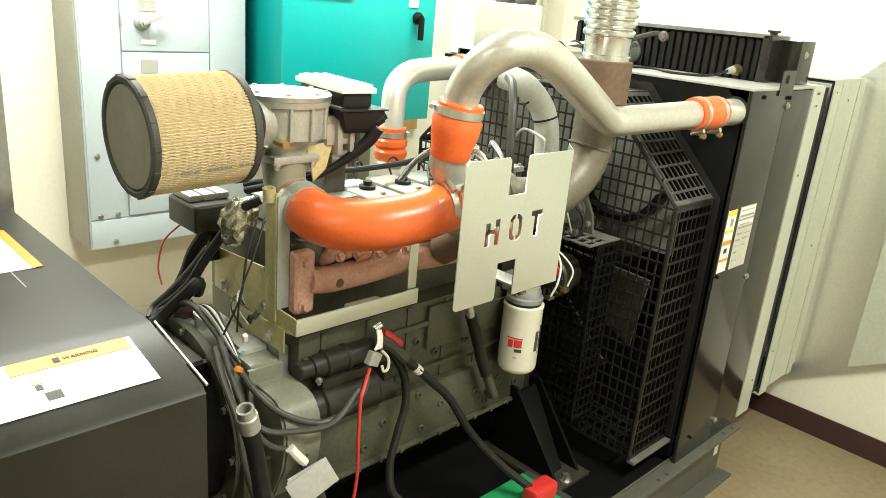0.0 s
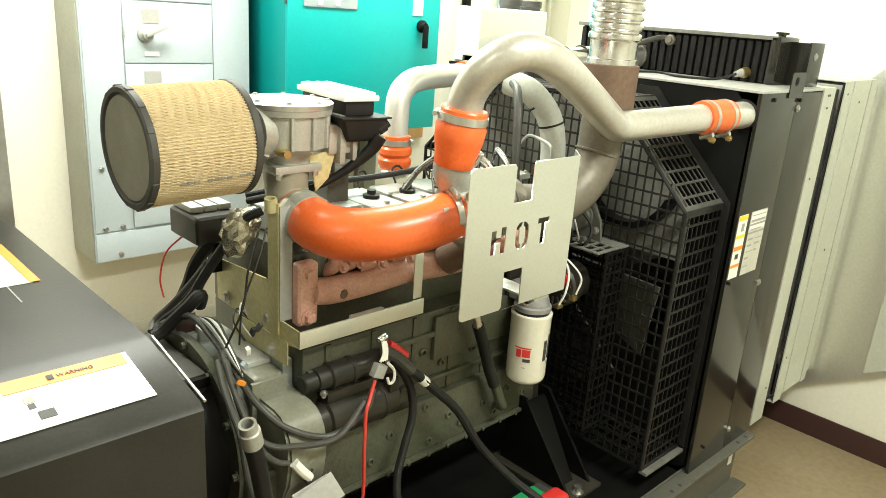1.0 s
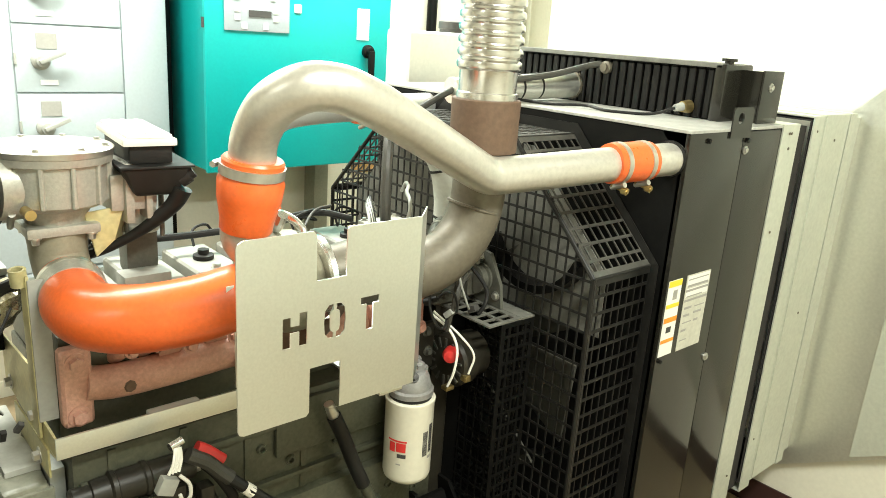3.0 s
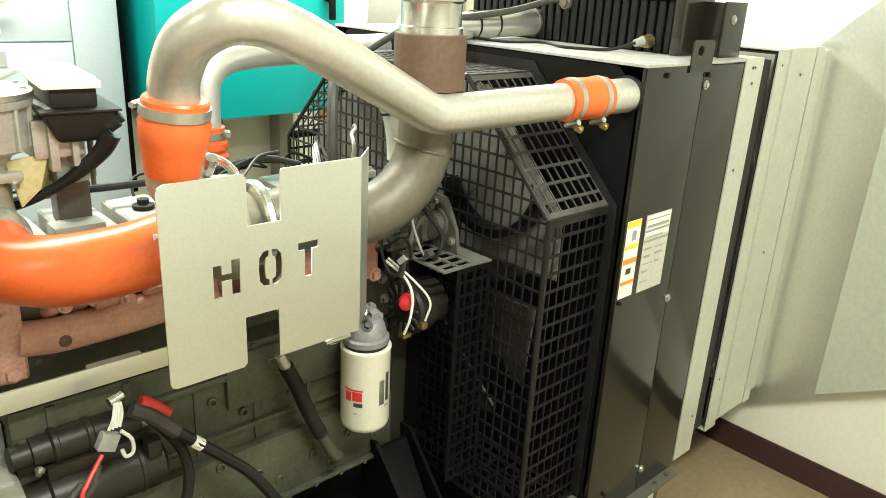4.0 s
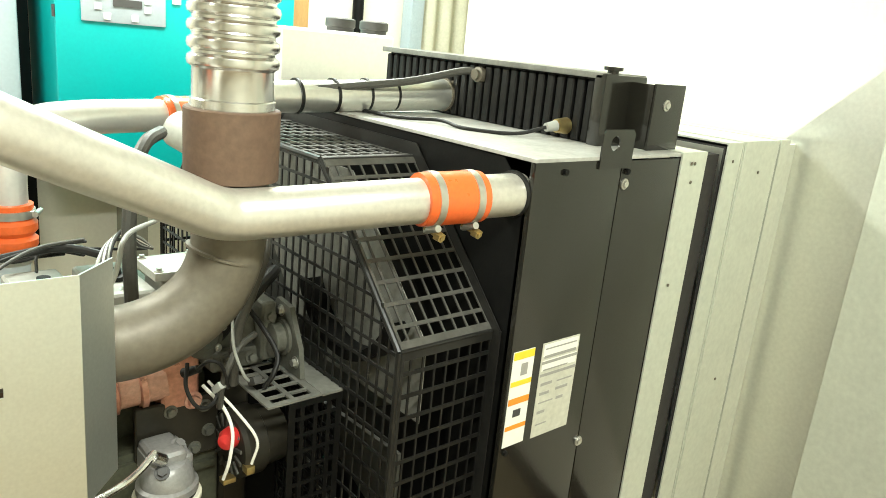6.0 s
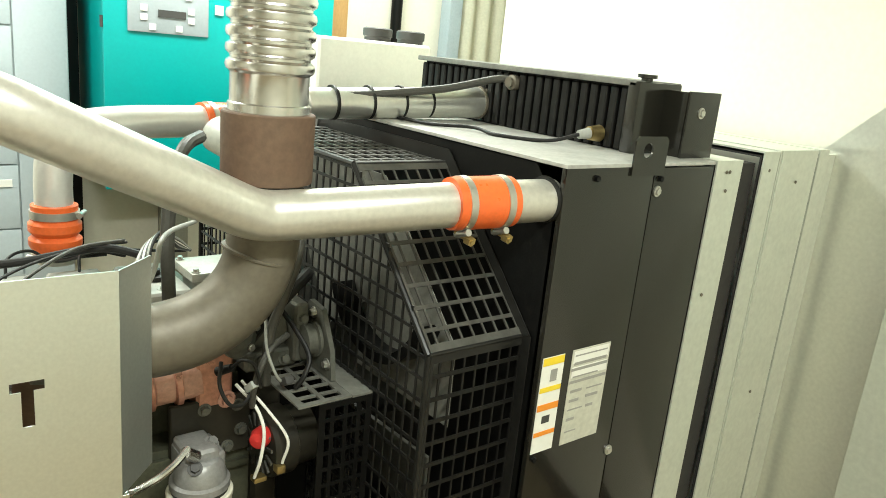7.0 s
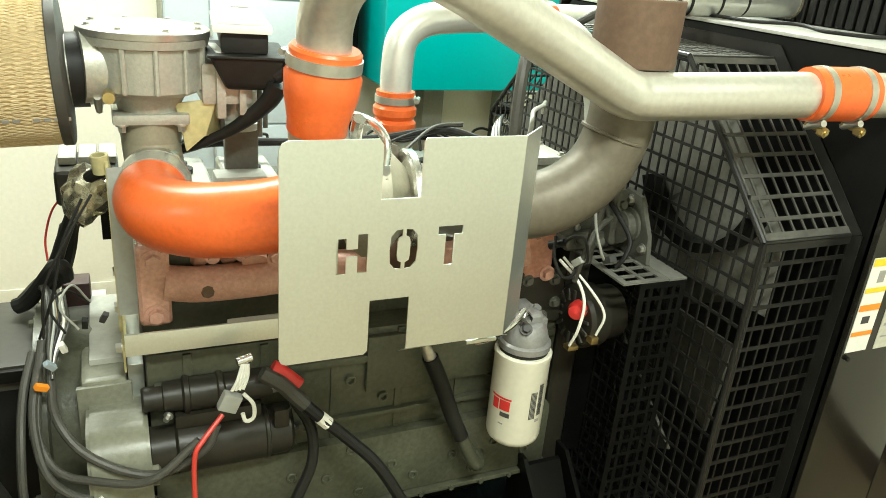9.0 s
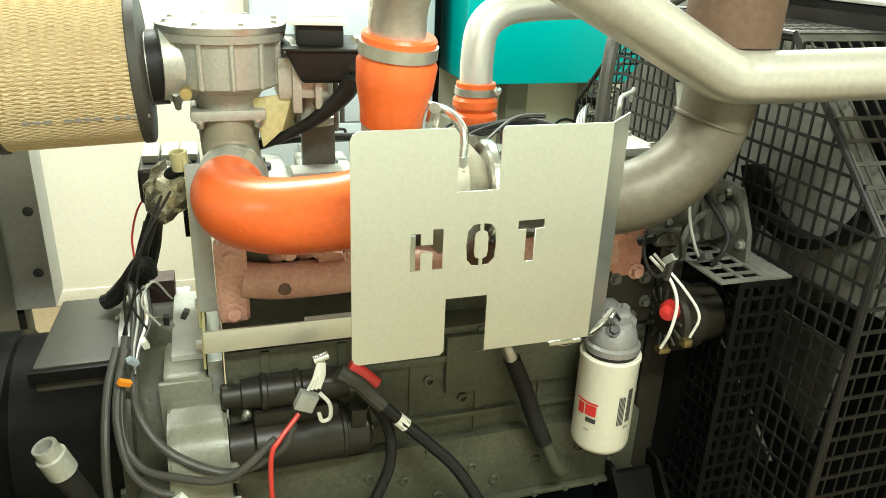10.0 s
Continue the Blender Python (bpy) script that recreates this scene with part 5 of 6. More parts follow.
part("steel_tip", rod(bmesh.new(), (1.458, 1.19, 0.885), (1.473, 1.19, 0.85), 0.011, 0.013, 14), M["steel"], G)
for k, (xa, xb) in enumerate(((1.0, 1.10), (1.125, 1.225), (1.25, 1.35), (1.375, 1.475), (1.50, 1.60), (1.625, 1.725))):
    vc = part("rocker_cover", box(bmesh.new(), xa, 1.36, 1.111, xb, 1.56, 1.165, 0.012, seg=3), M["coilgrey"], G, "pale grey rocker cover")
    part("cover_cap", turned(bmesh.new(), ((xa + xb) / 2, 1.45, 1.164), (0, 0, 1), [(0, 0.022), (0.01, 0.022), (0.012, 0.012), (0.022, 0.012), (0.022, 0)], 16), M["rubber"], vc)
    part("cover_bolt", bolt(bmesh.new(), ((xa + xb) / 2, 1.385, 1.164), (0, 0, 1), 0.009, 0.008), M["steel"], vc)
part("filler_box", box(bmesh.new(), 1.10, 1.345, 1.12, 1.19, 1.40, 1.185, 0.006), M["coilgrey"], G)

# ignition leads over the covers
random.seed(5)
for k in range(6):
    x = 1.05 + 0.125 * k
    e = random.uniform(-0.02, 0.02)
    cable("ignition_lead", [(x, 1.50, 1.18), (x + 0.01, 1.53, 1.20 + e * 0.5), (x + 0.05, 1.55, 1.205 + e * 0.5), (x + 0.10, 1.56, 1.185), (1.62, 1.58, 1.18 + e)], 0.003, M["rubber"], "black ignition lead over the rocker covers", group="ignition leads")
cable("sensor_lead", [(1.37, 1.20, 1.20), (1.39, 1.22, 1.24), (1.44, 1.27, 1.262), (1.52, 1.36, 1.268), (1.62, 1.45, 1.25)], 0.003, M["loom"], "sensor lead running above the turbocharger", group="sensor leads")
cable("sensor_lead", [(1.31, 1.22, 1.18), (1.35, 1.27, 1.225), (1.43, 1.36, 1.24), (1.55, 1.44, 1.245), (1.63, 1.47, 1.24)], 0.0028, M["rubber"], "sensor lead running above the turbocharger", group="sensor leads")
cable("braided_hose", [(1.275, 1.16, 1.19), (1.285, 1.14, 1.26), (1.275, 1.10, 1.318), (1.262, 1.06, 1.335), (1.26, 1.04, 1.36)], 0.0095, M["stainless"], "braided steel hose behind the shield", "hose")
cable("oxygen_sensor_lead", [(1.54, 1.10, 1.25), (1.56, 1.09, 1.29), (1.569, 1.087, 1.322), (1.578, 1.10, 1.342), (1.61, 1.15, 1.345), (1.67, 1.22, 1.338), (1.713, 1.283, 1.33), (1.74, 1.33, 1.30)], 0.004, M["handle"], "pale heat-sleeved sensor lead")
cable("head_harness", [(1.02, 1.60, 1.17), (1.15, 1.53, 1.20), (1.30, 1.50, 1.205), (1.45, 1.48, 1.215), (1.58, 1.46, 1.235), (1.66, 1.42, 1.22)], 0.008, M["rubber"], "black taped wiring harness across the engine")
bm = box(bmesh.new(), 1.30, 1.08, 1.245, 1.40, 1.22, 1.262, 0.006)
solo("heat_blanket_strip", bm, M["foil"], "silvery heat-blanket strip over the turbocharger", "heat shield")

# ---- bell housing, starter and generator ----
W = thing("bell_housing", (0.78, 1.45, 0.40), "olive-grey cast bell housing between engine and generator", "bell housing")
part("shell", turned(bmesh.new(), (0.60, 1.45, 0.67), (1, 0, 0), [(0.2, 0.10), (0.2, 0.185), (0.26, 0.19), (0.35, 0.19), (0.35, 0.1)], 56), M["engine"], W)
part("adapter", turned(bmesh.new(), (0.56, 1.45, 0.66), (1, 0, 0), [(0, 0.1), (0, 0.19), (0.20, 0.19), (0.235, 0.205), (0.235, 0.1)], 56), M["black"], W, "dark generator adapter ring")
part("flange", turned(bmesh.new(), (0.78, 1.45, 0.66), (1, 0, 0), [(0, 0.20), (0, 0.238), (0.02, 0.238), (0.02, 0.20)], 56), M["engine"], W)
bm = box(bmesh.new(), 0.642, 1.34, 0.62, 0.776, 1.605, 0.862, 0.008)
for v in bm.verts:
    if v.co.y > 1.5 and v.co.x < 0.7:
        v.co.x += 0.012
part("adapter_deck", bm, M["deck"], W, "dusty flat top of the adapter")
part("deck_lip", box(bmesh.new(), 0.636, 1.328, 0.835, 0.776, 1.3395, 0.858, 0.002), M["black"], W)
part("adapter_neck", box(bmesh.new(), 0.506, 1.36, 0.55, 0.6415, 1.58, 0.80, 0.01), M["black"], W)
# stepped cast pads beside the starter
bm = box(bmesh.new(), 0.853, 1.278, 0.62, 0.9295, 1.45, 0.846, 0.016, seg=4)
for v in bm.verts:
    if v.co.z > 0.8:
        v.co.z += 0.05 * (v.co.y - 1.278)
part("upper_step", bm, M["engine2"], W, "pale olive cast pad")
part("pad_rib", box(bmesh.new(), 0.846, 1.272, 0.62, 0.936, 1.284, 0.838, 0.005, seg=2), M["engine2"], W)
pf = [(1.33, 0.55), (1.33, 0.803), (1.21, 0.800), (1.185, 0.794), (1.165, 0.780), (1.15, 0.758), (1.142, 0.73), (1.14, 0.69), (1.148, 0.64), (1.17, 0.60), (1.19, 0.55)]
bm = extrude_poly(bmesh.new(), [(0.858, y, z) for y, z in pf], (0.098, 0, 0))
bmesh.ops.bevel(bm, geom=[e for e in bm.edges if abs(e.verts[0].co.x - e.verts[1].co.x) < 1e-5], offset=0.006, segments=2, affect="EDGES", clamp_overlap=True)
part("starter_pad", bm, M["engine2"], W, "pale olive rounded starter pad")
part("pad_boss", turned(bmesh.new(), (0.955, 1.185, 0.70), (1, 0, 0), [(0, 0.0), (0, 0.02), (0.012, 0.02), (0.016, 0.012), (0.016, 0.0)], 18), M["engine2"], W)
for by, bz in ((1.18, 0.64), (1.30, 0.79)):
    part("pad_bolt", bolt(bmesh.new(), (0.957, by, bz), (1, 0, 0), 0.010, 0.012), M["steel"], W)
part("side_web", box(bmesh.new(), 0.79, 1.19, 0.42, 0.95, 1.34, 0.66, 0.02, seg=3), M["engine"], W)
for a in range(0, 360, 30):
    part("flange_bolt", bolt(bmesh.new(), (0.78, 1.45 + 0.224 * math.cos(radians(a)), 0.66 + 0.224 * math.sin(radians(a))), (-1, 0, 0), 0.009, 0.01), M["engine"], W)
part("mount_bracket", box(bmesh.new(), 0.868, 1.33, 0.78, 0.928, 1.60, 0.86, 0.006), M["coilgrey"], W, "grey painted bracket foot")

D = thing("starter_motor", (1.08, 1.24, 0.67), "black starter motor with solenoid on the engine side", "starter motor")
part("motor", turned(bmesh.new(), (0.958, 1.225, 0.722), (1, 0, 0), [(0, 0.03), (0, 0.04), (0.04, 0.042), (0.045, 0.049), (0.195, 0.049), (0.197, 0.051), (0.203, 0.051), (0.205, 0.046), (0.243, 0.045), (0.25, 0.038), (0.25, 0)], 40), M["starter"], D)
part("solenoid", turned(bmesh.new(), (0.948, 1.235, 0.822), (1, 0, 0), [(0, 0.0), (0, 0.019), (0.004, 0.022), (0.034, 0.022), (0.036, 0.027), (0.066, 0.028), (0.07, 0.034), (0.078, 0.034), (0.08, 0.031), (0.125, 0.031), (0.128, 0.034), (0.136, 0.034), (0.14, 0.029), (0.222, 0.029), (0.222, 0)], 36), M["starter"], D)
for ba in (0.6, 2.6, 4.4):
    part("through_bolt", bolt(bmesh.new(), (1.2075, 1.225 + 0.034 * math.cos(ba), 0.722 + 0.034 * math.sin(ba)), (1, 0, 0), 0.006, 0.008), M["starter"], D)
part("solenoid_bolt", bolt(bmesh.new(), (0.99, 1.208, 0.80), (-0.5, -0.8, -0.2), 0.006, 0.012), M["steel"], D)
part("saddle", box(bmesh.new(), 1.0, 1.206, 0.768, 1.15, 1.252, 0.796, 0.008, seg=2), M["starter"], D)
part("cable_bracket", box(bmesh.new(), 1.168, 1.183, 0.752, 1.196, 1.212, 0.79, 0.006, seg=2), M["starter"], D)
for py, pz in ((1.205, 0.83), (1.24, 0.80)):
    part("terminal", rod(bmesh.new(), (1.168, py, pz), (1.19, py, pz), 0.006, seg=10), M["steel"], D)
part("end_tab", box(bmesh.new(), 1.185, 1.21, 0.735, 1.205, 1.235, 0.775, 0.005), M["starter"], D)

# generator end hood
N_ = thing("generator_hood", (0.0, 1.32, 0.6), "charcoal painted generator terminal hood with warning labels on top", "generator hood")
prof = [(0.80, 0.62), (0.80, 1.118), (0.81, 1.127), (0.965, 1.158), (0.985, 1.16), (1.66, 1.16), (1.68, 1.158), (1.84, 1.12), (1.845, 1.10), (1.845, 0.62)]
part("cover", extrude_poly(bmesh.new(), [(-0.95, y, z) for y, z in prof], (1.455, 0, 0)), M["hood"], N_)
part("worn_edge", rod(bmesh.new(), (0.5125, 0.812, 1.124), (0.5125, 0.975, 1.157), 0.0022, seg=8), M["steel"], N_, "bare worn metal edge")
sl = math.atan2(1.158 - 1.127, 0.965 - 0.81)


def on_slope(x0, x1, v0, v1, h, mat, name, parent, label=""):
    b = box(bmesh.new(), x0, v0 + 0.022, h, x1, v1 + 0.022, h + 0.0008, m=Matrix.Translation((0, 0.81, 1.127)) @ Matrix.Rotation(sl, 4, "X"))
    return part(name, b, M[mat], parent, label)


lb = on_slope(-0.02, 0.462, 0.014, 0.120, 0.0012, "label", "warning_label", N_, "white warning label with orange header band")
on_slope(0.30, 0.455, 0.093, 0.119, 0.0022, "orange", "band", lb)
on_slope(0.0, 0.115, 0.093, 0.119, 0.0022, "orange", "band", lb)
tcv = bpy.data.curves.new("header_text", "FONT")
tcv.body, tcv.size, tcv.extrude = "WARNING", 0.0095, 0.0003
tob = bpy.data.objects.new("header_text", tcv)
bpy.context.scene.collection.objects.link(tob)
bpy.context.view_layer.update()
tme = bpy.data.meshes.new_from_object(tob.evaluated_get(bpy.context.evaluated_depsgraph_get()))
bm = bmesh.new()
bm.from_mesh(tme)
bpy.data.objects.remove(tob)
bpy.data.curves.remove(tcv)
bpy.data.meshes.remove(tme)
bmesh.ops.transform(bm, matrix=Matrix.Translation((0, 0.81, 1.127)) @ Matrix.Rotation(sl, 4, "X") @ Matrix.Translation((0.367, 0.1237, 0.0035)), verts=bm.verts[:])
part("header_text", bm, M["ink"], lb, "dark printed word on the band")
on_slope(0.355, 0.363, 0.100, 0.110, 0.0032, "ink", "print_line", lb)
on_slope(0.318, 0.330, 0.066, 0.080, 0.0022, "paleink", "pictogram", lb)
on_slope(0.320, 0.328, 0.054, 0.064, 0.0022, "ink", "pictogram", lb)
on_slope(0.326, 0.345, 0.030, 0.046, 0.0022, "ink", "pictogram", lb)
lb = part("top_label", box(bmesh.new(), 0.10, 1.28, 1.1606, 0.44, 1.50, 1.1614), M["label"], N_, "white label with orange border")
part("band", box(bmesh.new(), 0.435, 1.28, 1.1616, 0.452, 1.51, 1.1622), M["orange"], lb)
part("band", box(bmesh.new(), 0.10, 1.50, 1.1616, 0.434, 1.512, 1.1622), M["orange"], lb)
part("scratch", box(bmesh.new(), 0.40, 1.20, 1.1603, 0.402, 1.31, 1.1608), M["hoodend"], N_)
Q = thing("generator", (0.0, 1.4, 0.30), "charcoal painted generator barrel below the hood", "generator")
part("barrel", turned(bmesh.new(), (-0.9, 1.42, 0.58), (1, 0, 0), [(0, 0.0), (0, 0.27), (1.4, 0.27), (1.45, 0.285), (1.499, 0.285), (1.499, 0.0)], 48), M["black"], Q)
for fx in (-0.6, 0.3):
    part("foot", box(bmesh.new(), fx - 0.08, 1.1, 0.272, fx + 0.08, 1.74, 0.36, 0.01), M["hood"], Q)

# ---- skid ----
K2 = thing("skid_frame", (0.8, 1.4, FLOOR), "grey steel channel skid under the generator set", "skid")
for y0, s in ((0.822, 1), (2.03, -1)):
    bm = bmesh.new()
    box(bm, -1.1, y0 + s * 0.055, FLOOR, 2.60, y0 + s * 0.063, 0.272)
    box(bm, -1.1, y0, 0.263, 2.60, y0 + s * 0.0545, 0.272, 0.002)
    box(bm, -1.1, y0, FLOOR, 2.62, y0 + s * 0.0545, FLOOR + 0.01, 0.002)
    part("rail", bm, M["rail"], K2)
for bx in (2.50, 2.56, 2.05, 2.1):
    part("bolt_hole", rod(bmesh.new(), (bx, 0.84, 0.2715), (bx, 0.84, 0.2726), 0.007, seg=12), M["ink"], K2)
part("tag", box(bmesh.new(), 2.545, 0.8755, 0.14, 2.575, 0.8765, 0.18), M["label"], K2, "white tag")
for cx in (0.7, 1.72, 2.3):
    part("cross_member", box(bmesh.new(), cx, 0.886, 0.16, cx + 0.12, 1.966, 0.262, 0.004), M["rail"], K2)
# Tray added wide and black: the shade beneath the set is put into it.
part("sheet_tray", box(bmesh.new(), 1.06, 0.8855, 0.2625, 2.172, 1.962, 0.268, 0.001), M["black"], K2)

# engine mount legs
L_ = thing("engine_mount", (1.80, 1.15, 0.27), "black welded front engine mount bracket", "bracket")
part("leg", extrude_poly(bmesh.new(), [(1.76, 1.06, 0.27), (1.84, 1.06, 0.27), (1.83, 1.20, 0.52), (1.74, 1.20, 0.52)], (0, 0.012, 0)), M["black"], L_)
part("gusset", extrude_poly(bmesh.new(), [(1.76, 1.02, 0.27), (1.76, 1.30, 0.27), (1.73, 1.26, 0.54), (1.73, 1.20, 0.54)], (0.01, 0, 0)), M["black"], L_)
part("gusset", extrude_poly(bmesh.new(), [(1.87, 1.02, 0.27), (1.87, 1.30, 0.27), (1.84, 1.26, 0.54), (1.84, 1.20, 0.54)], (0.01, 0, 0)), M["black"], L_)
part("base", box(bmesh.new(), 1.73, 1.0, 0.2685, 1.90, 1.32, 0.280, 0.002), M["deck"], L_)
bm = bolt(bmesh.new(), (1.80, 1.02, 0.28), (0, 0, 1), 0.014, 0.02)
part("bolt", bm, M["steel"], L_)
solo("front_gear_cover", box(bmesh.new(), 1.801, 1.24, 0.45, 1.86, 1.66, 1.12, 0.02, seg=3), M["starter"], "dark painted gear cover at the engine front", "engine cover")

# ---- oil filter ----
OX, OY = 1.667, 1.166
O = thing("oil_filter", (OX, OY, 0.63), "cream spin-on oil filter with a red and black printed logo block", "oil filter")
part("can", turned(bmesh.new(), (OX, OY, 0.622), (0, 0, 1), [(0.022, 0.0), (0.022, 0.03), (0.026, 0.047), (0.034, 0.0545), (0.044, 0.057), (0.222, 0.057), (0.226, 0.0585), (0.233, 0.0585), (0.235, 0.056), (0.235, 0.0)], 56), M["can"], O)
part("seal_ring", turned(bmesh.new(), (OX, OY, 0.857), (0, 0, 1), [(0, 0.045), (0, 0.050), (0.006, 0.050), (0.008, 0.045)], 48), M["rubber"], O)
part("head", turned(bmesh.new(), (OX, OY, 0.8655), (0, 0, 1), [(0, 0.053), (0.012, 0.053), (0.016, 0.047), (0.022, 0.047), (0.045, 0.040), (0.052, 0.032), (0.054, 0.0)], 40), M["palecast"], O, "grey cast filter head")
part("head_neck", box(bmesh.new(), OX - 0.028, OY - 0.012, 0.884, OX + 0.034, 1.235, 0.936, 0.014, seg=3), M["palecast"], O)
cp = part("mounting_plate", box(bmesh.new(), OX - 0.03, 1.236, 0.868, OX + 0.125, 1.249, 0.99, 0.02, seg=3), M["starter"], O, "dark cast mounting plate")
for bx, bz in ((1.70, 0.972), (1.765, 0.968), (1.772, 0.915), (1.745, 0.885)):
    part("bolt", bolt(bmesh.new(), (bx, 1.236, bz), (0, -1, 0), 0.009, 0.010), M["castgrey"], cp)
part("top_bolt", bolt(bmesh.new(), (OX + 0.028, OY + 0.02, 0.93), (0.3, -0.4, 0.9), 0.010, 0.010), M["palecast"], O)
part("head_arm", box(bmesh.new(), OX - 0.03, OY - 0.01, 0.88, OX + 0.045, 1.2355, 0.925, 0.012, seg=3), M["palecast"], O)
part("plug", bolt(bmesh.new(), (OX - 0.02, OY - 0.03, 0.918), (-0.2, -0.6, 0.6), 0.009, 0.01), M["ink"], O)


def wrap(a0, a1, z0, z1, mat, name, label="", r=0.0574):
    b = bmesh.new()
    n = 10
    row = []
    for i in range(n + 1):
        a = radians(a0 + (a1 - a0) * i / n)
        row.append([b.verts.new((OX + rr * math.cos(a), OY + rr * math.sin(a), z)) for rr, z in ((r, z0), (r, z1), (r + 0.0004, z1), (r + 0.0004, z0))])
    for p, q2 in zip(row, row[1:]):
        for k in range(4):
            b.faces.new((p[k], p[(k + 1) % 4], q2[(k + 1) % 4], q2[k]))
    b.faces.new(row[0])
    b.faces.new(row[-1])
    return part(name, b, M[mat], O, label)


wrap(180, 228, 0.762, 0.766, "red", "logo_line")
wrap(185, 200, 0.735, 0.759, "red", "logo_block", "red printed logo block", 0.0576)
wrap(203, 226, 0.737, 0.760, "red", "logo_block", "red printed logo block", 0.0576)
wrap(206, 227, 0.722, 0.732, "ink", "logo_block", "black printed logo block", 0.0576)
wrap(204, 215, 0.703, 0.706, "paleink", "print_line")
for k in range(5):
    wrap(267 + 3.0 * k, 268.8 + 3.0 * k, 0.722, 0.785, "ink", "print_line")
    wrap(286 + 2.6 * k, 287.4 + 2.6 * k, 0.727, 0.80, "ink", "print_line")
wrap(284, 296, 0.712, 0.719, "paleink", "print_line")

# ---- belt guard and alternator ----
BG = thing("belt_guard", (1.89, 1.1, 0.45), "black slotted belt guard box beside the alternator", "guard")
part("top_plate", bars(bmesh.new(), (1.805, 1.066, 1.028), (0.108, 0, 0), (0, 0.234, 0), 2, 7, 0.009, 0.0075, 0.004), M["topplate"], BG, "dusty black slotted top plate")
part("top_strip", box(bmesh.new(), 1.9135, 1.064, 1.0255, 1.957, 1.30, 1.0305, 0.001), M["topplate"], BG)
part("front_panel", bars(bmesh.new(), (1.846, 1.066, 0.45), (0.111, 0, 0), (0, 0, 0.575), 4, 17, 0.008, 0.007, 0.003), M["black"], BG)
part("side_panel", bars(bmesh.new(), (1.957, 1.066, 0.45), (0, 0.234, 0), (0, 0, 0.575), 6, 18, 0.007, 0.007, 0.003), M["black"], BG)
part("back_plate", box(bmesh.new(), 1.87, 1.301, 0.45, 1.957, 1.304, 1.025), M["black"], BG)

AL = thing("alternator", (1.81, 1.17, 0.87), "small dark alternator with red terminal cap and wires", "alternator")
part("case", turned(bmesh.new(), (1.79, 1.19, 0.90), (1, 0.05, 0), [(0, 0.0), (0, 0.04), (0.004, 0.062), (0.012, 0.068), (0.05, 0.068), (0.055, 0.06), (0.10, 0.058), (0.10, 0)], 36), M["starter"], AL)
for k in range(14):
    a = 2 * math.pi * k / 14
    part("vent_fin", box(bmesh.new(), -0.002, -0.003, 0.035, 0.002, 0.003, 0.06, m=Matrix.Translation((1.789, 1.19, 0.90)) @ Matrix.Rotation(a, 4, "X")), M["loom"], AL)
part("terminal_cap", turned(bmesh.new(), (1.785, 1.165, 0.932), (-0.75, -0.66, 0), [(-0.01, 0.017), (0.010, 0.020), (0.024, 0.015), (0.028, 0)], 20), M["red"], AL, "red rubber terminal cap")
part("connector", box(bmesh.new(), 1.795, 1.118, 0.870, 1.812, 1.138, 0.886, 0.003), M["brass"], AL, "yellowed plug")
part("brass_tab", box(bmesh.new(), 1.765, 1.15, 0.842, 1.79, 1.17, 0.852, 0.002), M["brass"], AL)
cable("alternator_wire", [(1.745, 1.20, 1.03), (1.765, 1.155, 1.0), (1.772, 1.132, 0.96), (1.766, 1.13, 0.905), (1.762, 1.145, 0.86)], 0.0032, M["white"], "thin white alternator wire looped down")
cable("alternator_wire", [(1.76, 1.21, 1.03), (1.79, 1.145, 0.985), (1.812, 1.115, 0.94), (1.806, 1.122, 0.89)], 0.0028, M["white"], "thin white alternator wire looped down")
# tensioner and water pump castings above the alternator
TN = thing("belt_tensioner", (1.83, 1.3, 1.05), "grey cast belt tensioner and bracket above the alternator", "tensioner")
part("bracket", box(bmesh.new(), 1.77, 1.22, 1.035, 1.88, 1.36, 1.075, 0.014, seg=3), M["castgrey"], TN)
part("arm", box(bmesh.new(), 1.86, 1.20, 1.05, 1.89, 1.30, 1.17, 0.012, seg=3), M["castgrey"], TN)
part("housing", turned(bmesh.new(), (1.79, 1.28, 1.10), (1, 0, 0.1), [(0, 0.0), (0, 0.045), (0.03, 0.05), (0.07, 0.05), (0.08, 0.035), (0.08, 0)], 28), M["castgrey"], TN)
for p in ((1.80, 1.22, 1.06), (1.85, 1.22, 1.055), (1.875, 1.20, 1.14)):
    part("bolt", bolt(bmesh.new(), p, (0, -1, 0.2), 0.009, 0.010), M["castgrey"], TN)
cable("loom_branch", [(1.79, 1.17, 1.035), (1.785, 1.16, 1.09), (1.79, 1.155, 1.15), (1.81, 1.15, 1.21), (1.835, 1.15, 1.30), (1.835, 1.2, 1.40)], 0.009, M["loom"], "grey loom branch rising past the exhaust elbow")

# ---- battery and heavy cables ----
BT = thing("battery", (1.60, 0.99, 0.268), "dark battery with a green top strap in the skid", "battery")
part("case", box(bmesh.new(), 1.44, 0.90, 0.2685, 1.68, 1.08, 0.335, 0.006), M["ink"], BT)
part("top_strap", box(bmesh.new(), 1.45, 0.91, 0.3352, 1.64, 1.07, 0.347, 0.004), M["green"], BT, "green plastic strap")
part("terminal_boot", box(bmesh.new(), 1.528, 0.932, 0.3472, 1.628, 0.985, 0.402, 0.018, m=None, seg=4), M["red"], BT, "red rubber terminal boot")
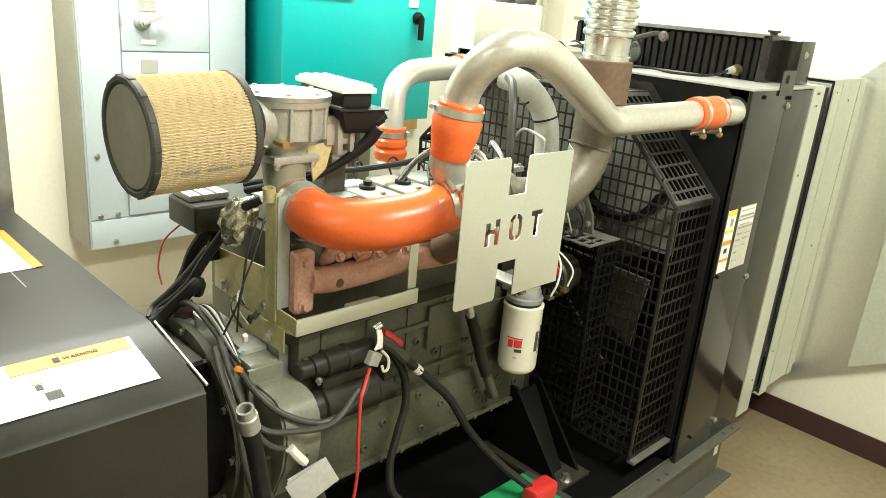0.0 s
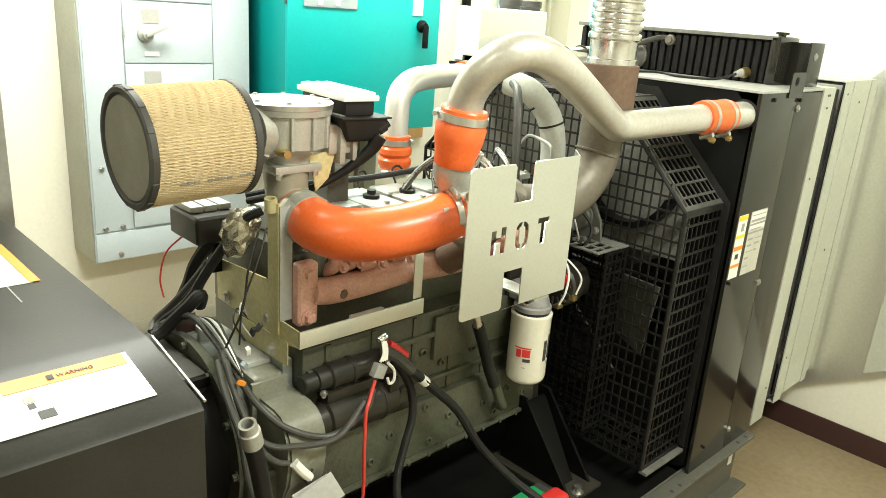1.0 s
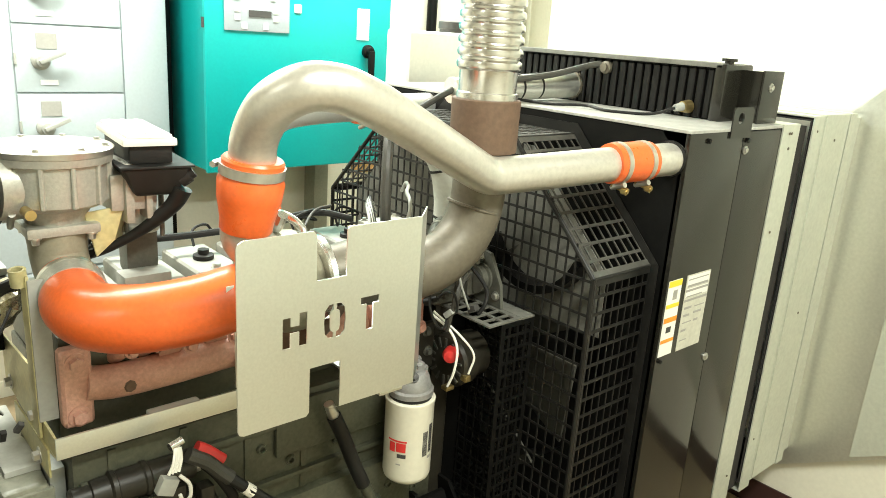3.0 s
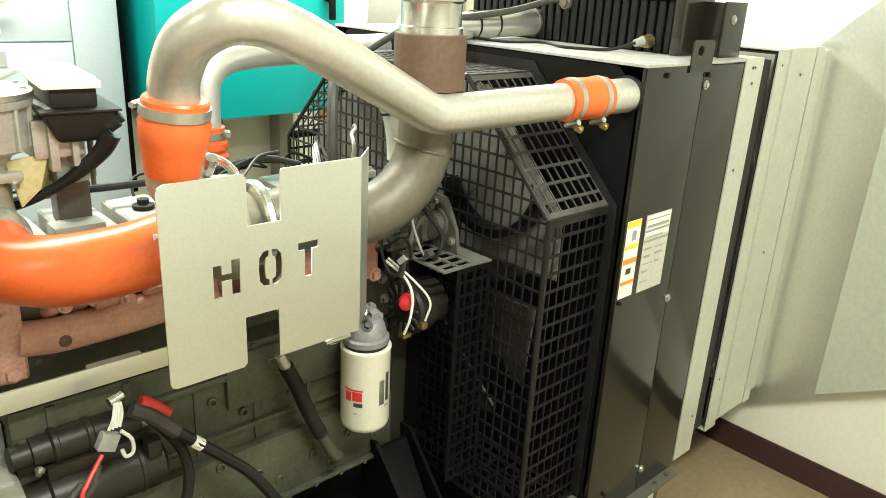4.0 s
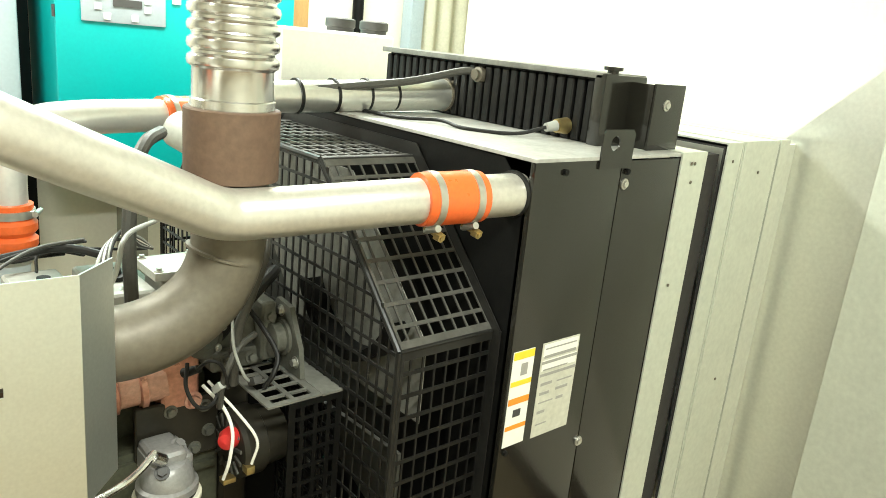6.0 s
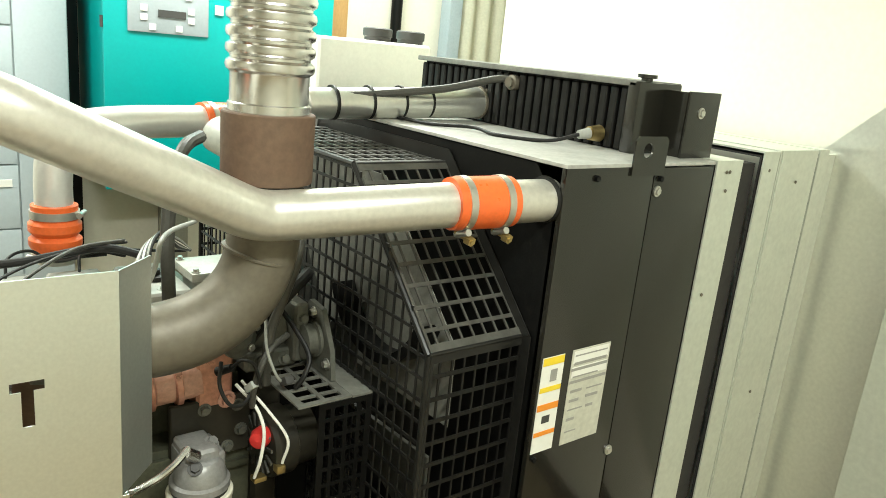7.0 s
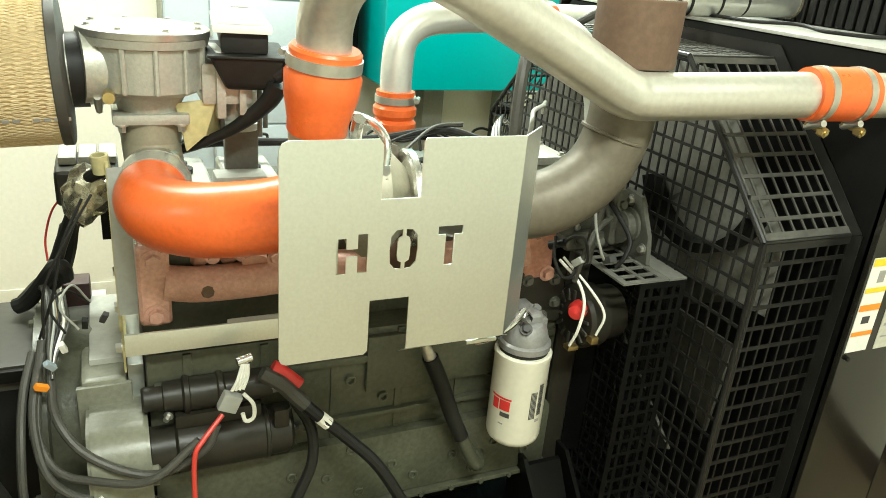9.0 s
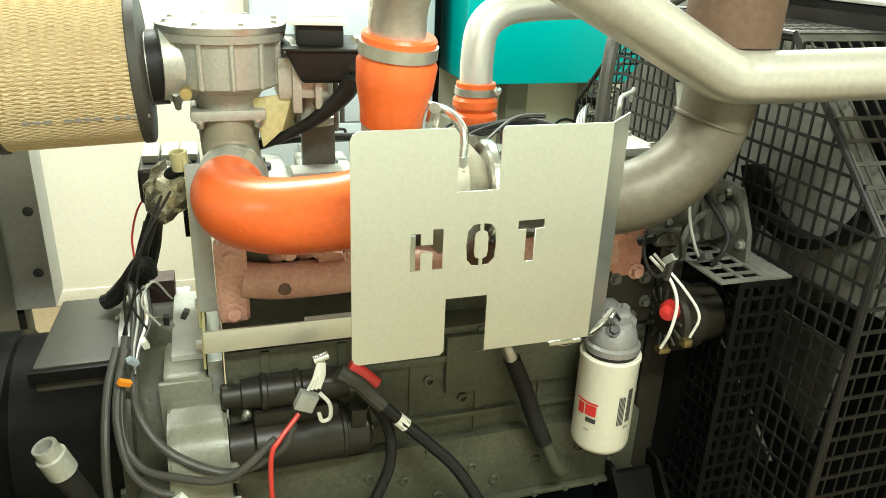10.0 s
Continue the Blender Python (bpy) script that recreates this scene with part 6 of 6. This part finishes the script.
cable("battery_cable", [(1.16, 1.187, 0.862), (1.18, 1.183, 0.848), (1.215, 1.172, 0.81), (1.25, 1.158, 0.775), (1.30, 1.148, 0.725), (1.357, 1.13, 0.662), (1.425, 1.10, 0.545), (1.495, 1.04, 0.45), (1.555, 0.962, 0.385)], 0.0118, M["rubber"], "thick black battery cable to the starter")
bm = sweep(bmesh.new(), spline([(1.168, 1.20, 0.874), (1.185, 1.196, 0.864), (1.215, 1.186, 0.838)], 6), lambda s: 0.0135 - 0.002 * s, 16)
solo("terminal_boot", bm, M["red"], "red rubber boot on the starter cable", "terminal boot")
cable("battery_cable", [(1.185, 1.205, 0.83), (1.208, 1.19, 0.80), (1.236, 1.182, 0.74), (1.236, 1.172, 0.67), (1.204, 1.16, 0.60), (1.168, 1.14, 0.53), (1.165, 1.11, 0.46), (1.24, 1.06, 0.40), (1.30, 1.04, 0.385)], 0.0108, M["rubber"], "thick black earth cable")
cable("cable_sleeve", [(1.147, 1.19, 0.871), (1.18, 1.183, 0.848), (1.20, 1.177, 0.826), (1.222, 1.169, 0.803)], 0.0148, M["loom"], "grey-brown heat-shrink sleeve on the starter cable", "sleeve")
cable("cable_tag", [(1.246, 1.1595, 0.779), (1.262, 1.156, 0.763)], 0.0126, M["white"], "small white tape tag on the battery cable", "tag")
# fuse holder and leads on the starter
FH = thing("fuse_holder", (1.135, 1.19, 0.83), "grey fuse holder with white ring leads on the starter", "fuse holder")
part("body", box(bmesh.new(), -0.016, -0.009, -0.016, 0.016, 0.009, 0.016, 0.003, m=Matrix.Translation((1.083, 1.13, 0.862)) @ Matrix.Rotation(radians(25), 4, "Y")), M["handle"], FH)
for k in range(4):
    part("lead", sweep(bmesh.new(), spline([(1.087 + 0.006 * k, 1.13, 0.882), (1.097 + 0.006 * k, 1.132 + 0.003 * k, 0.90), (1.108 + 0.003 * k, 1.15, 0.918)], 5), 0.003, 8), M["white"], FH)
part("lug", rod(bmesh.new(), (1.10, 1.155, 0.92), (1.125, 1.16, 0.924), 0.008, seg=12), M["stainless"], FH)
part("ring_lead", sweep(bmesh.new(), spline([(1.105, 1.125, 0.877), (1.12, 1.12, 0.857), (1.12, 1.118, 0.832), (1.107, 1.118, 0.827), (1.102, 1.12, 0.842)], 5), 0.0035, 8), M["white"], FH)
cable("red_wire", [(1.07, 1.125, 0.842), (1.035, 1.10, 0.815), (1.02, 1.091, 0.79), (1.017, 1.088, 0.70), (1.02, 1.09, 0.58), (1.0, 1.09, 0.46)], 0.0042, M["redwire"], "thin red wire hanging down the engine")

# harness of looms past the bell housing
cable("loom", [(0.765, 1.56, 0.895), (0.80, 1.47, 0.945), (0.812, 1.37, 0.915), (0.812, 1.27, 0.87), (0.82, 1.20, 0.83), (0.865, 1.155, 0.78), (0.955, 1.13, 0.742), (1.035, 1.113, 0.785), (1.06, 1.118, 0.83)], 0.0075, M["loom"], "grey corrugated loom sagging to the starter")
cable("loom", [(0.80, 1.32, 0.915), (0.792, 1.26, 0.865), (0.79, 1.20, 0.80), (0.815, 1.16, 0.76), (0.865, 1.135, 0.748), (0.95, 1.10, 0.755), (1.03, 1.11, 0.81)], 0.007, M["loom"], "grey corrugated loom beside the bell housing")
cable("loom", [(0.785, 1.31, 0.90), (0.77, 1.25, 0.855), (0.765, 1.18, 0.79), (0.765, 1.15, 0.70), (0.79, 1.14, 0.58), (0.82, 1.13, 0.45)], 0.007, M["loom"], "grey corrugated loom hanging down")
cable("loom", [(0.80, 1.30, 0.90), (0.788, 1.25, 0.865), (0.785, 1.20, 0.82), (0.80, 1.16, 0.755), (0.84, 1.15, 0.71), (0.90, 1.15, 0.69), (0.92, 1.15, 0.66)], 0.007, M["loom"], "grey corrugated loom beside the bell housing")
cable("wire_tie", [(0.867, 1.138, 0.706), (0.885, 1.135, 0.68), (0.905, 1.135, 0.655)], 0.011, M["white"], "white tape wrap on a loom", "tape")
cable("loom", [(0.90, 1.138, 0.66), (0.93, 1.13, 0.60), (0.95, 1.12, 0.53), (0.97, 1.11, 0.46)], 0.012, M["loom"], "grey loom hanging past the starter pad")
bm = box(bmesh.new(), -0.055, -0.002, -0.03, 0.055, 0.002, 0.03, 0.002, m=Matrix.Translation((0.90, 1.095, 0.625)) @ Matrix.Rotation(radians(-18), 4, "Y") @ Matrix.Rotation(radians(-35), 4, "X"))
for k in range(3):
    box(bm, -0.052 + 0.004 * k, 0.003 + 0.004 * k, -0.03 + 0.003 * k, 0.054 - 0.003 * k, 0.0055 + 0.004 * k, 0.028 + 0.003 * k, 0.001, m=Matrix.Translation((0.90, 1.095, 0.625)) @ Matrix.Rotation(radians(-18 + 4 * k), 4, "Y") @ Matrix.Rotation(radians(-35), 4, "X"))
solo("paper_tag", bm, M["hoodend"], "folded pale paper tag on a loom", "tag")
# open hose end with a metal ferrule
HE = thing("drain_hose", (0.71, 1.05, 0.6), "black drain hose with an open grey metal ferrule", "hose")
part("tube", sweep(bmesh.new(), spline([(0.72, 1.06, 0.86), (0.745, 1.075, 0.78), (0.77, 1.09, 0.66), (0.79, 1.10, 0.50), (0.80, 1.12, 0.35)], 6), 0.0175, 20), M["rubber"], HE)
part("ferrule", turned(bmesh.new(), (0.727, 1.064, 0.845), (-0.28, -0.16, 0.95), [(0, 0.0185), (0.0, 0.021), (0.036, 0.021), (0.038, 0.0175), (0.056, 0.017), (0.056, 0.012), (0.018, 0.011), (0.018, 0.0)], 28), M["cast"], HE, "grey metal ferrule")
# upper harness between generator and engine
cable("main_harness", [(0.93, 1.37, 1.20), (0.894, 1.385, 1.178), (0.862, 1.43, 1.10), (0.838, 1.465, 1.035), (0.822, 1.49, 0.985), (0.80, 1.53, 0.935), (0.776, 1.555, 0.905), (0.752, 1.545, 0.888)], 0.0115, M["rubber"], "black taped harness hanging below the air filter")
cable("main_harness", [(0.87, 1.50, 1.10), (0.852, 1.535, 1.04), (0.84, 1.555, 0.98), (0.82, 1.58, 0.92), (0.79, 1.595, 0.885)], 0.016, M["rubber"], "thick black hose below the ignition module")
cable("main_harness", [(0.845, 1.46, 1.07), (0.828, 1.505, 1.01), (0.80, 1.56, 0.94), (0.77, 1.585, 0.90), (0.748, 1.56, 0.884)], 0.0075, M["loom"], "thin black loom along the harness")
cable("main_harness", [(0.836, 1.49, 0.955), (0.834, 1.475, 0.98), (0.824, 1.468, 0.988), (0.808, 1.48, 0.965), (0.785, 1.51, 0.925), (0.762, 1.525, 0.895), (0.742, 1.53, 0.884)], 0.0155, M["rubber"], "black taped harness lump folded over itself")
for k in range(5):
    e = 0.007 * k
    cable("thin_wire", [(0.80 + e, 1.50, 0.925), (0.808 + e, 1.44 - e, 0.945), (0.812 + e, 1.37, 0.93 - 0.5 * e), (0.81 + 0.5 * e, 1.30, 0.90), (0.815, 1.255, 0.875)], 0.0026, M[("loom", "handle", "rubber", "white", "loom")[k]], "thin frayed wire running to the loom")
cable("thin_orange_wire", [(0.80, 1.60, 0.945), (0.80, 1.615, 0.99), (0.82, 1.62, 1.05), (0.86, 1.60, 1.095)], 0.0022, M["redwire"], "thin orange-red wire beside the harness")
cable("thin_wire", [(0.80, 1.30, 0.93), (0.83, 1.28, 1.02), (0.85, 1.29, 1.10), (0.885, 1.31, 1.17)], 0.0025, M["rubber"], "thin black wire on the frame")
cable("thin_wire", [(0.81, 1.26, 0.95), (0.82, 1.26, 1.04), (0.86, 1.27, 1.12), (0.90, 1.30, 1.18)], 0.0022, M["rubber"], "thin black wire on the frame")
# foil-wrapped fitting and black coil pack below the filter
bm = bmesh.new()
bmesh.ops.create_icosphere(bm, subdivisions=3, radius=0.048, matrix=Matrix.Translation((0.893, 1.40, 1.15)) @ Matrix.Rotation(radians(35), 4, "Y") @ Matrix.Diagonal((0.95, 0.85, 1.2, 1)))
for v in bm.verts:
    v.co += v.normal * (0.030 * abs(noise.noise(v.co * 21)) - 0.010 + 0.006 * noise.noise(v.co * 60))
solo("foil_wrap", bm, M["foil"], "crumpled foil wrap round a fitting", "foil wrap", smooth=False)
CP = thing("ignition_module", (0.89, 1.56, 0.88), "black ignition module with pale top under the air filter", "ignition module")
part("body", box(bmesh.new(), 0.835, 1.49, 1.095, 0.945, 1.63, 1.162, 0.014, seg=3), M["starter"], CP)
for k in range(3):
    part("top_rib", box(bmesh.new(), 0.842 + 0.035 * k, 1.53, 1.1625, 0.8735 + 0.035 * k, 1.627, 1.178, 0.006), M["coilgrey"], CP)
part("foot", box(bmesh.new(), 0.905, 1.555, 1.0, 0.9295, 1.58, 1.0945, 0.002), M["black"], CP)
PK = thing("relay_box", (0.845, 1.61, 0.82), "dark red relay box beside the bell housing", "relay")
part("body", box(bmesh.new(), 0.82, 1.585, 0.845, 0.872, 1.64, 0.895, 0.004), M["maroon"], PK)
part("base", box(bmesh.new(), 0.81, 1.57, 0.82, 0.90, 1.66, 0.8445, 0.004), M["coilgrey"], PK)

# small connectors along the looms
for k, (p, c, lab) in enumerate((((0.80, 1.235, 0.875), "orange", "orange loom connector"), ((0.815, 1.25, 0.905), "bluegrey", "blue-grey loom connector"), ((0.835, 1.27, 0.925), "white", "white loom connector"), ((0.87, 1.31, 0.945), "rubber", "black loom connector"), ((0.90, 1.335, 0.94), "ink", "dark loom connector"))):
    m4 = Matrix.Translation(p) @ Matrix.Rotation(radians(35 + 20 * k), 4, "Y") @ Matrix.Rotation(radians(25), 4, "Z")
    solo("loom_connector", box(bmesh.new(), -0.011, -0.005, -0.005, 0.011, 0.005, 0.005, 0.0015, m=m4), M[c], lab + " beside the bell housing", "connector", "loom connectors")
for k in range(2):
    cable("connector_lead", [(0.84 + 0.02 * k, 1.29 + 0.01 * k, 0.94), (0.82 + 0.015 * k, 1.30, 0.985), (0.845 + 0.01 * k, 1.33, 1.0 + 0.01 * k), (0.88, 1.35, 0.965)], 0.002, M["handle" if k % 2 else "rubber"], "thin connector lead looped by the frame", group="connector leads")
# sensor line to the filter head
cable("pressure_line", [(1.45, 1.04, 0.99), (1.50, 1.06, 0.955), (1.56, 1.09, 0.945), (1.60, 1.105, 0.955), (1.632, 1.125, 0.968)], 0.006, M["stainless"], "grey pressure line to the oil filter head", "hose")
bm = rod(bmesh.new(), (1.625, 1.12, 0.965), (1.648, 1.14, 0.94), 0.010, 0.012, 10)
solo("pressure_sender", bm, M["stainless"], "bright pressure sender on the filter head", "sensor")

# castings and fittings between the exhaust elbow and the belt guard
WP = thing("water_pump", (1.78, 1.20, 1.10), "grey cast water pump with bolted cover above the alternator", "water pump")
part("body", turned(bmesh.new(), (1.745, 1.205, 1.125), (0.35, -1, 0.1), [(-0.05, 0.0), (-0.05, 0.03), (-0.03, 0.036), (0.0, 0.036), (0.003, 0.041), (0.010, 0.041), (0.012, 0.030), (0.018, 0.022), (0.018, 0)], 32), M["castgrey"], WP)
for k in range(5):
    a = 2 * math.pi * k / 5 + 0.4
    part("bolt", bolt(bmesh.new(), (1.7485 + 0.034 * math.cos(a), 1.195, 1.126 + 0.034 * math.sin(a)), (0.35, -1, 0.1), 0.005, 0.006), M["steel"], WP)
part("outlet", sweep(bmesh.new(), spline([(1.75, 1.225, 1.15), (1.765, 1.23, 1.19), (1.79, 1.25, 1.215), (1.83, 1.28, 1.22)], 6), 0.019, 18), M["castgrey"], WP)
clamp("hose_clamp", (1.80, 1.256, 1.216), (1, 0.7, 0.2), 0.0195, WP, 0.010, (0, -1, 0.4))
solo("sensor_plug", rod(bmesh.new(), (1.70, 1.175, 1.075), (1.715, 1.15, 1.09), 0.009, 0.007, 12), M["rubber"], "small black sensor plug on the water pump", "sensor")
cable("sensor_lead", [(1.715, 1.15, 1.09), (1.725, 1.13, 1.11), (1.745, 1.125, 1.10), (1.76, 1.13, 1.06), (1.775, 1.16, 1.035)], 0.003, M["rubber"], "thin black sensor lead by the water pump", group="sensor leads")
cable("sensor_lead", [(1.80, 1.21, 1.18), (1.785, 1.17, 1.17), (1.775, 1.14, 1.12), (1.79, 1.13, 1.07), (1.81, 1.14, 1.045)], 0.0028, M["handle"], "thin grey sensor lead by the water pump", group="sensor leads")

# wire bundle and cover plate over the engine front
for k in range(6):
    e = 0.006 * k
    cable("sensor_lead", [(1.565 + e, 1.205 + 0.5 * e, 1.235), (1.583 + e, 1.24 + e, 1.268 + 0.3 * e), (1.615 + e, 1.295 + e, 1.283 + 0.3 * e), (1.655 + 0.5 * e, 1.345 + 0.5 * e, 1.283), (1.70, 1.39, 1.262 - 0.5 * e), (1.74, 1.43, 1.225)], 0.0034, M[("handle", "loom", "white", "loom", "handle", "rubber")[k]], "pale sensor lead bundled over the engine front", group="sensor leads")
TC = thing("thermostat_housing", (1.78, 1.42, 1.112), "pale cast thermostat housing on the cylinder head", "thermostat")
part("body", box(bmesh.new(), 1.735, 1.375, 1.1115, 1.825, 1.465, 1.178, 0.012, seg=3), M["cast"], TC)
tc_cap = part("cover", box(bmesh.new(), 1.72, 1.362, 1.1785, 1.84, 1.478, 1.196, 0.005, seg=2), M["cast"], TC)
for sx in (-1, 1):
    for sy in (-1, 1):
        part("bolt", bolt(bmesh.new(), (1.78 + sx * 0.048, 1.42 + sy * 0.046, 1.196), (0, 0, 1), 0.006, 0.007), M["steel"], tc_cap)

# hoses, looms and fittings crowded between the exhaust elbow and the guards
cable("heater_hose", [(1.80, 1.30, 1.06), (1.79, 1.24, 1.10), (1.80, 1.20, 1.15), (1.84, 1.19, 1.20), (1.89, 1.22, 1.22), (1.92, 1.28, 1.20)], 0.012, M["rubber"], "black rubber heater hose curling past the belt guard", "hose")
cable("loom_branch", [(1.76, 1.16, 1.00), (1.755, 1.145, 1.04), (1.765, 1.14, 1.085), (1.79, 1.15, 1.115), (1.83, 1.17, 1.125)], 0.006, M["loom"], "grey loom branch curling beside the alternator")
cable("loom_branch", [(1.83, 1.13, 1.035), (1.845, 1.125, 1.06), (1.86, 1.14, 1.09), (1.85, 1.18, 1.13), (1.83, 1.22, 1.17)], 0.005, M["rubber"], "thin black loom branch above the belt guard")
cable("sensor_lead", [(1.70, 1.16, 1.10), (1.69, 1.14, 1.065), (1.705, 1.13, 1.03), (1.735, 1.14, 1.02), (1.76, 1.16, 1.035)], 0.0035, M["rubber"], "thin black sensor lead looped below the exhaust elbow", group="sensor leads")
IB = thing("idler_bracket", (1.90, 1.22, 1.03), "dull grey cast idler bracket with bolts beside the fan guard", "bracket")
part("plate", extrude_poly(bmesh.new(), [(1.905, 1.13, 1.032), (1.905, 1.25, 1.032), (1.905, 1.27, 1.10), (1.905, 1.23, 1.165), (1.905, 1.18, 1.16), (1.905, 1.14, 1.09)], (0.010, 0, 0)), M["castgrey"], IB)
part("idler", turned(bmesh.new(), (1.87, 1.20, 1.095), (1, 0, 0), [(0, 0.0), (0, 0.022), (0.004, 0.036), (0.008, 0.036), (0.010, 0.030), (0.026, 0.030), (0.028, 0.036), (0.034, 0.036), (0.034, 0)], 28), M["castgrey"], IB, "grooved idler wheel")
for by, bz in ((1.15, 1.06), (1.24, 1.06), (1.21, 1.145)):
    part("bolt", bolt(bmesh.new(), (1.905, by, bz), (-1, 0, 0), 0.008, 0.009), M["steel"], IB)
for k, (cp, cw) in enumerate((((1.752, 1.15, 1.045), (0.2, -0.6, 0.6)), ((1.812, 1.135, 1.05), (0.1, -0.8, 0.5)))):
    bm = box(bmesh.new(), -0.009, -0.007, -0.012, 0.009, 0.007, 0.012, 0.003, m=aim(cp, Vector(cp) + Vector(cw) * 0.01))
    solo("loom_connector", bm, M["ink" if k else "handle"], ("dark" if k else "grey") + " loom connector beside the alternator", "connector", "loom connectors")
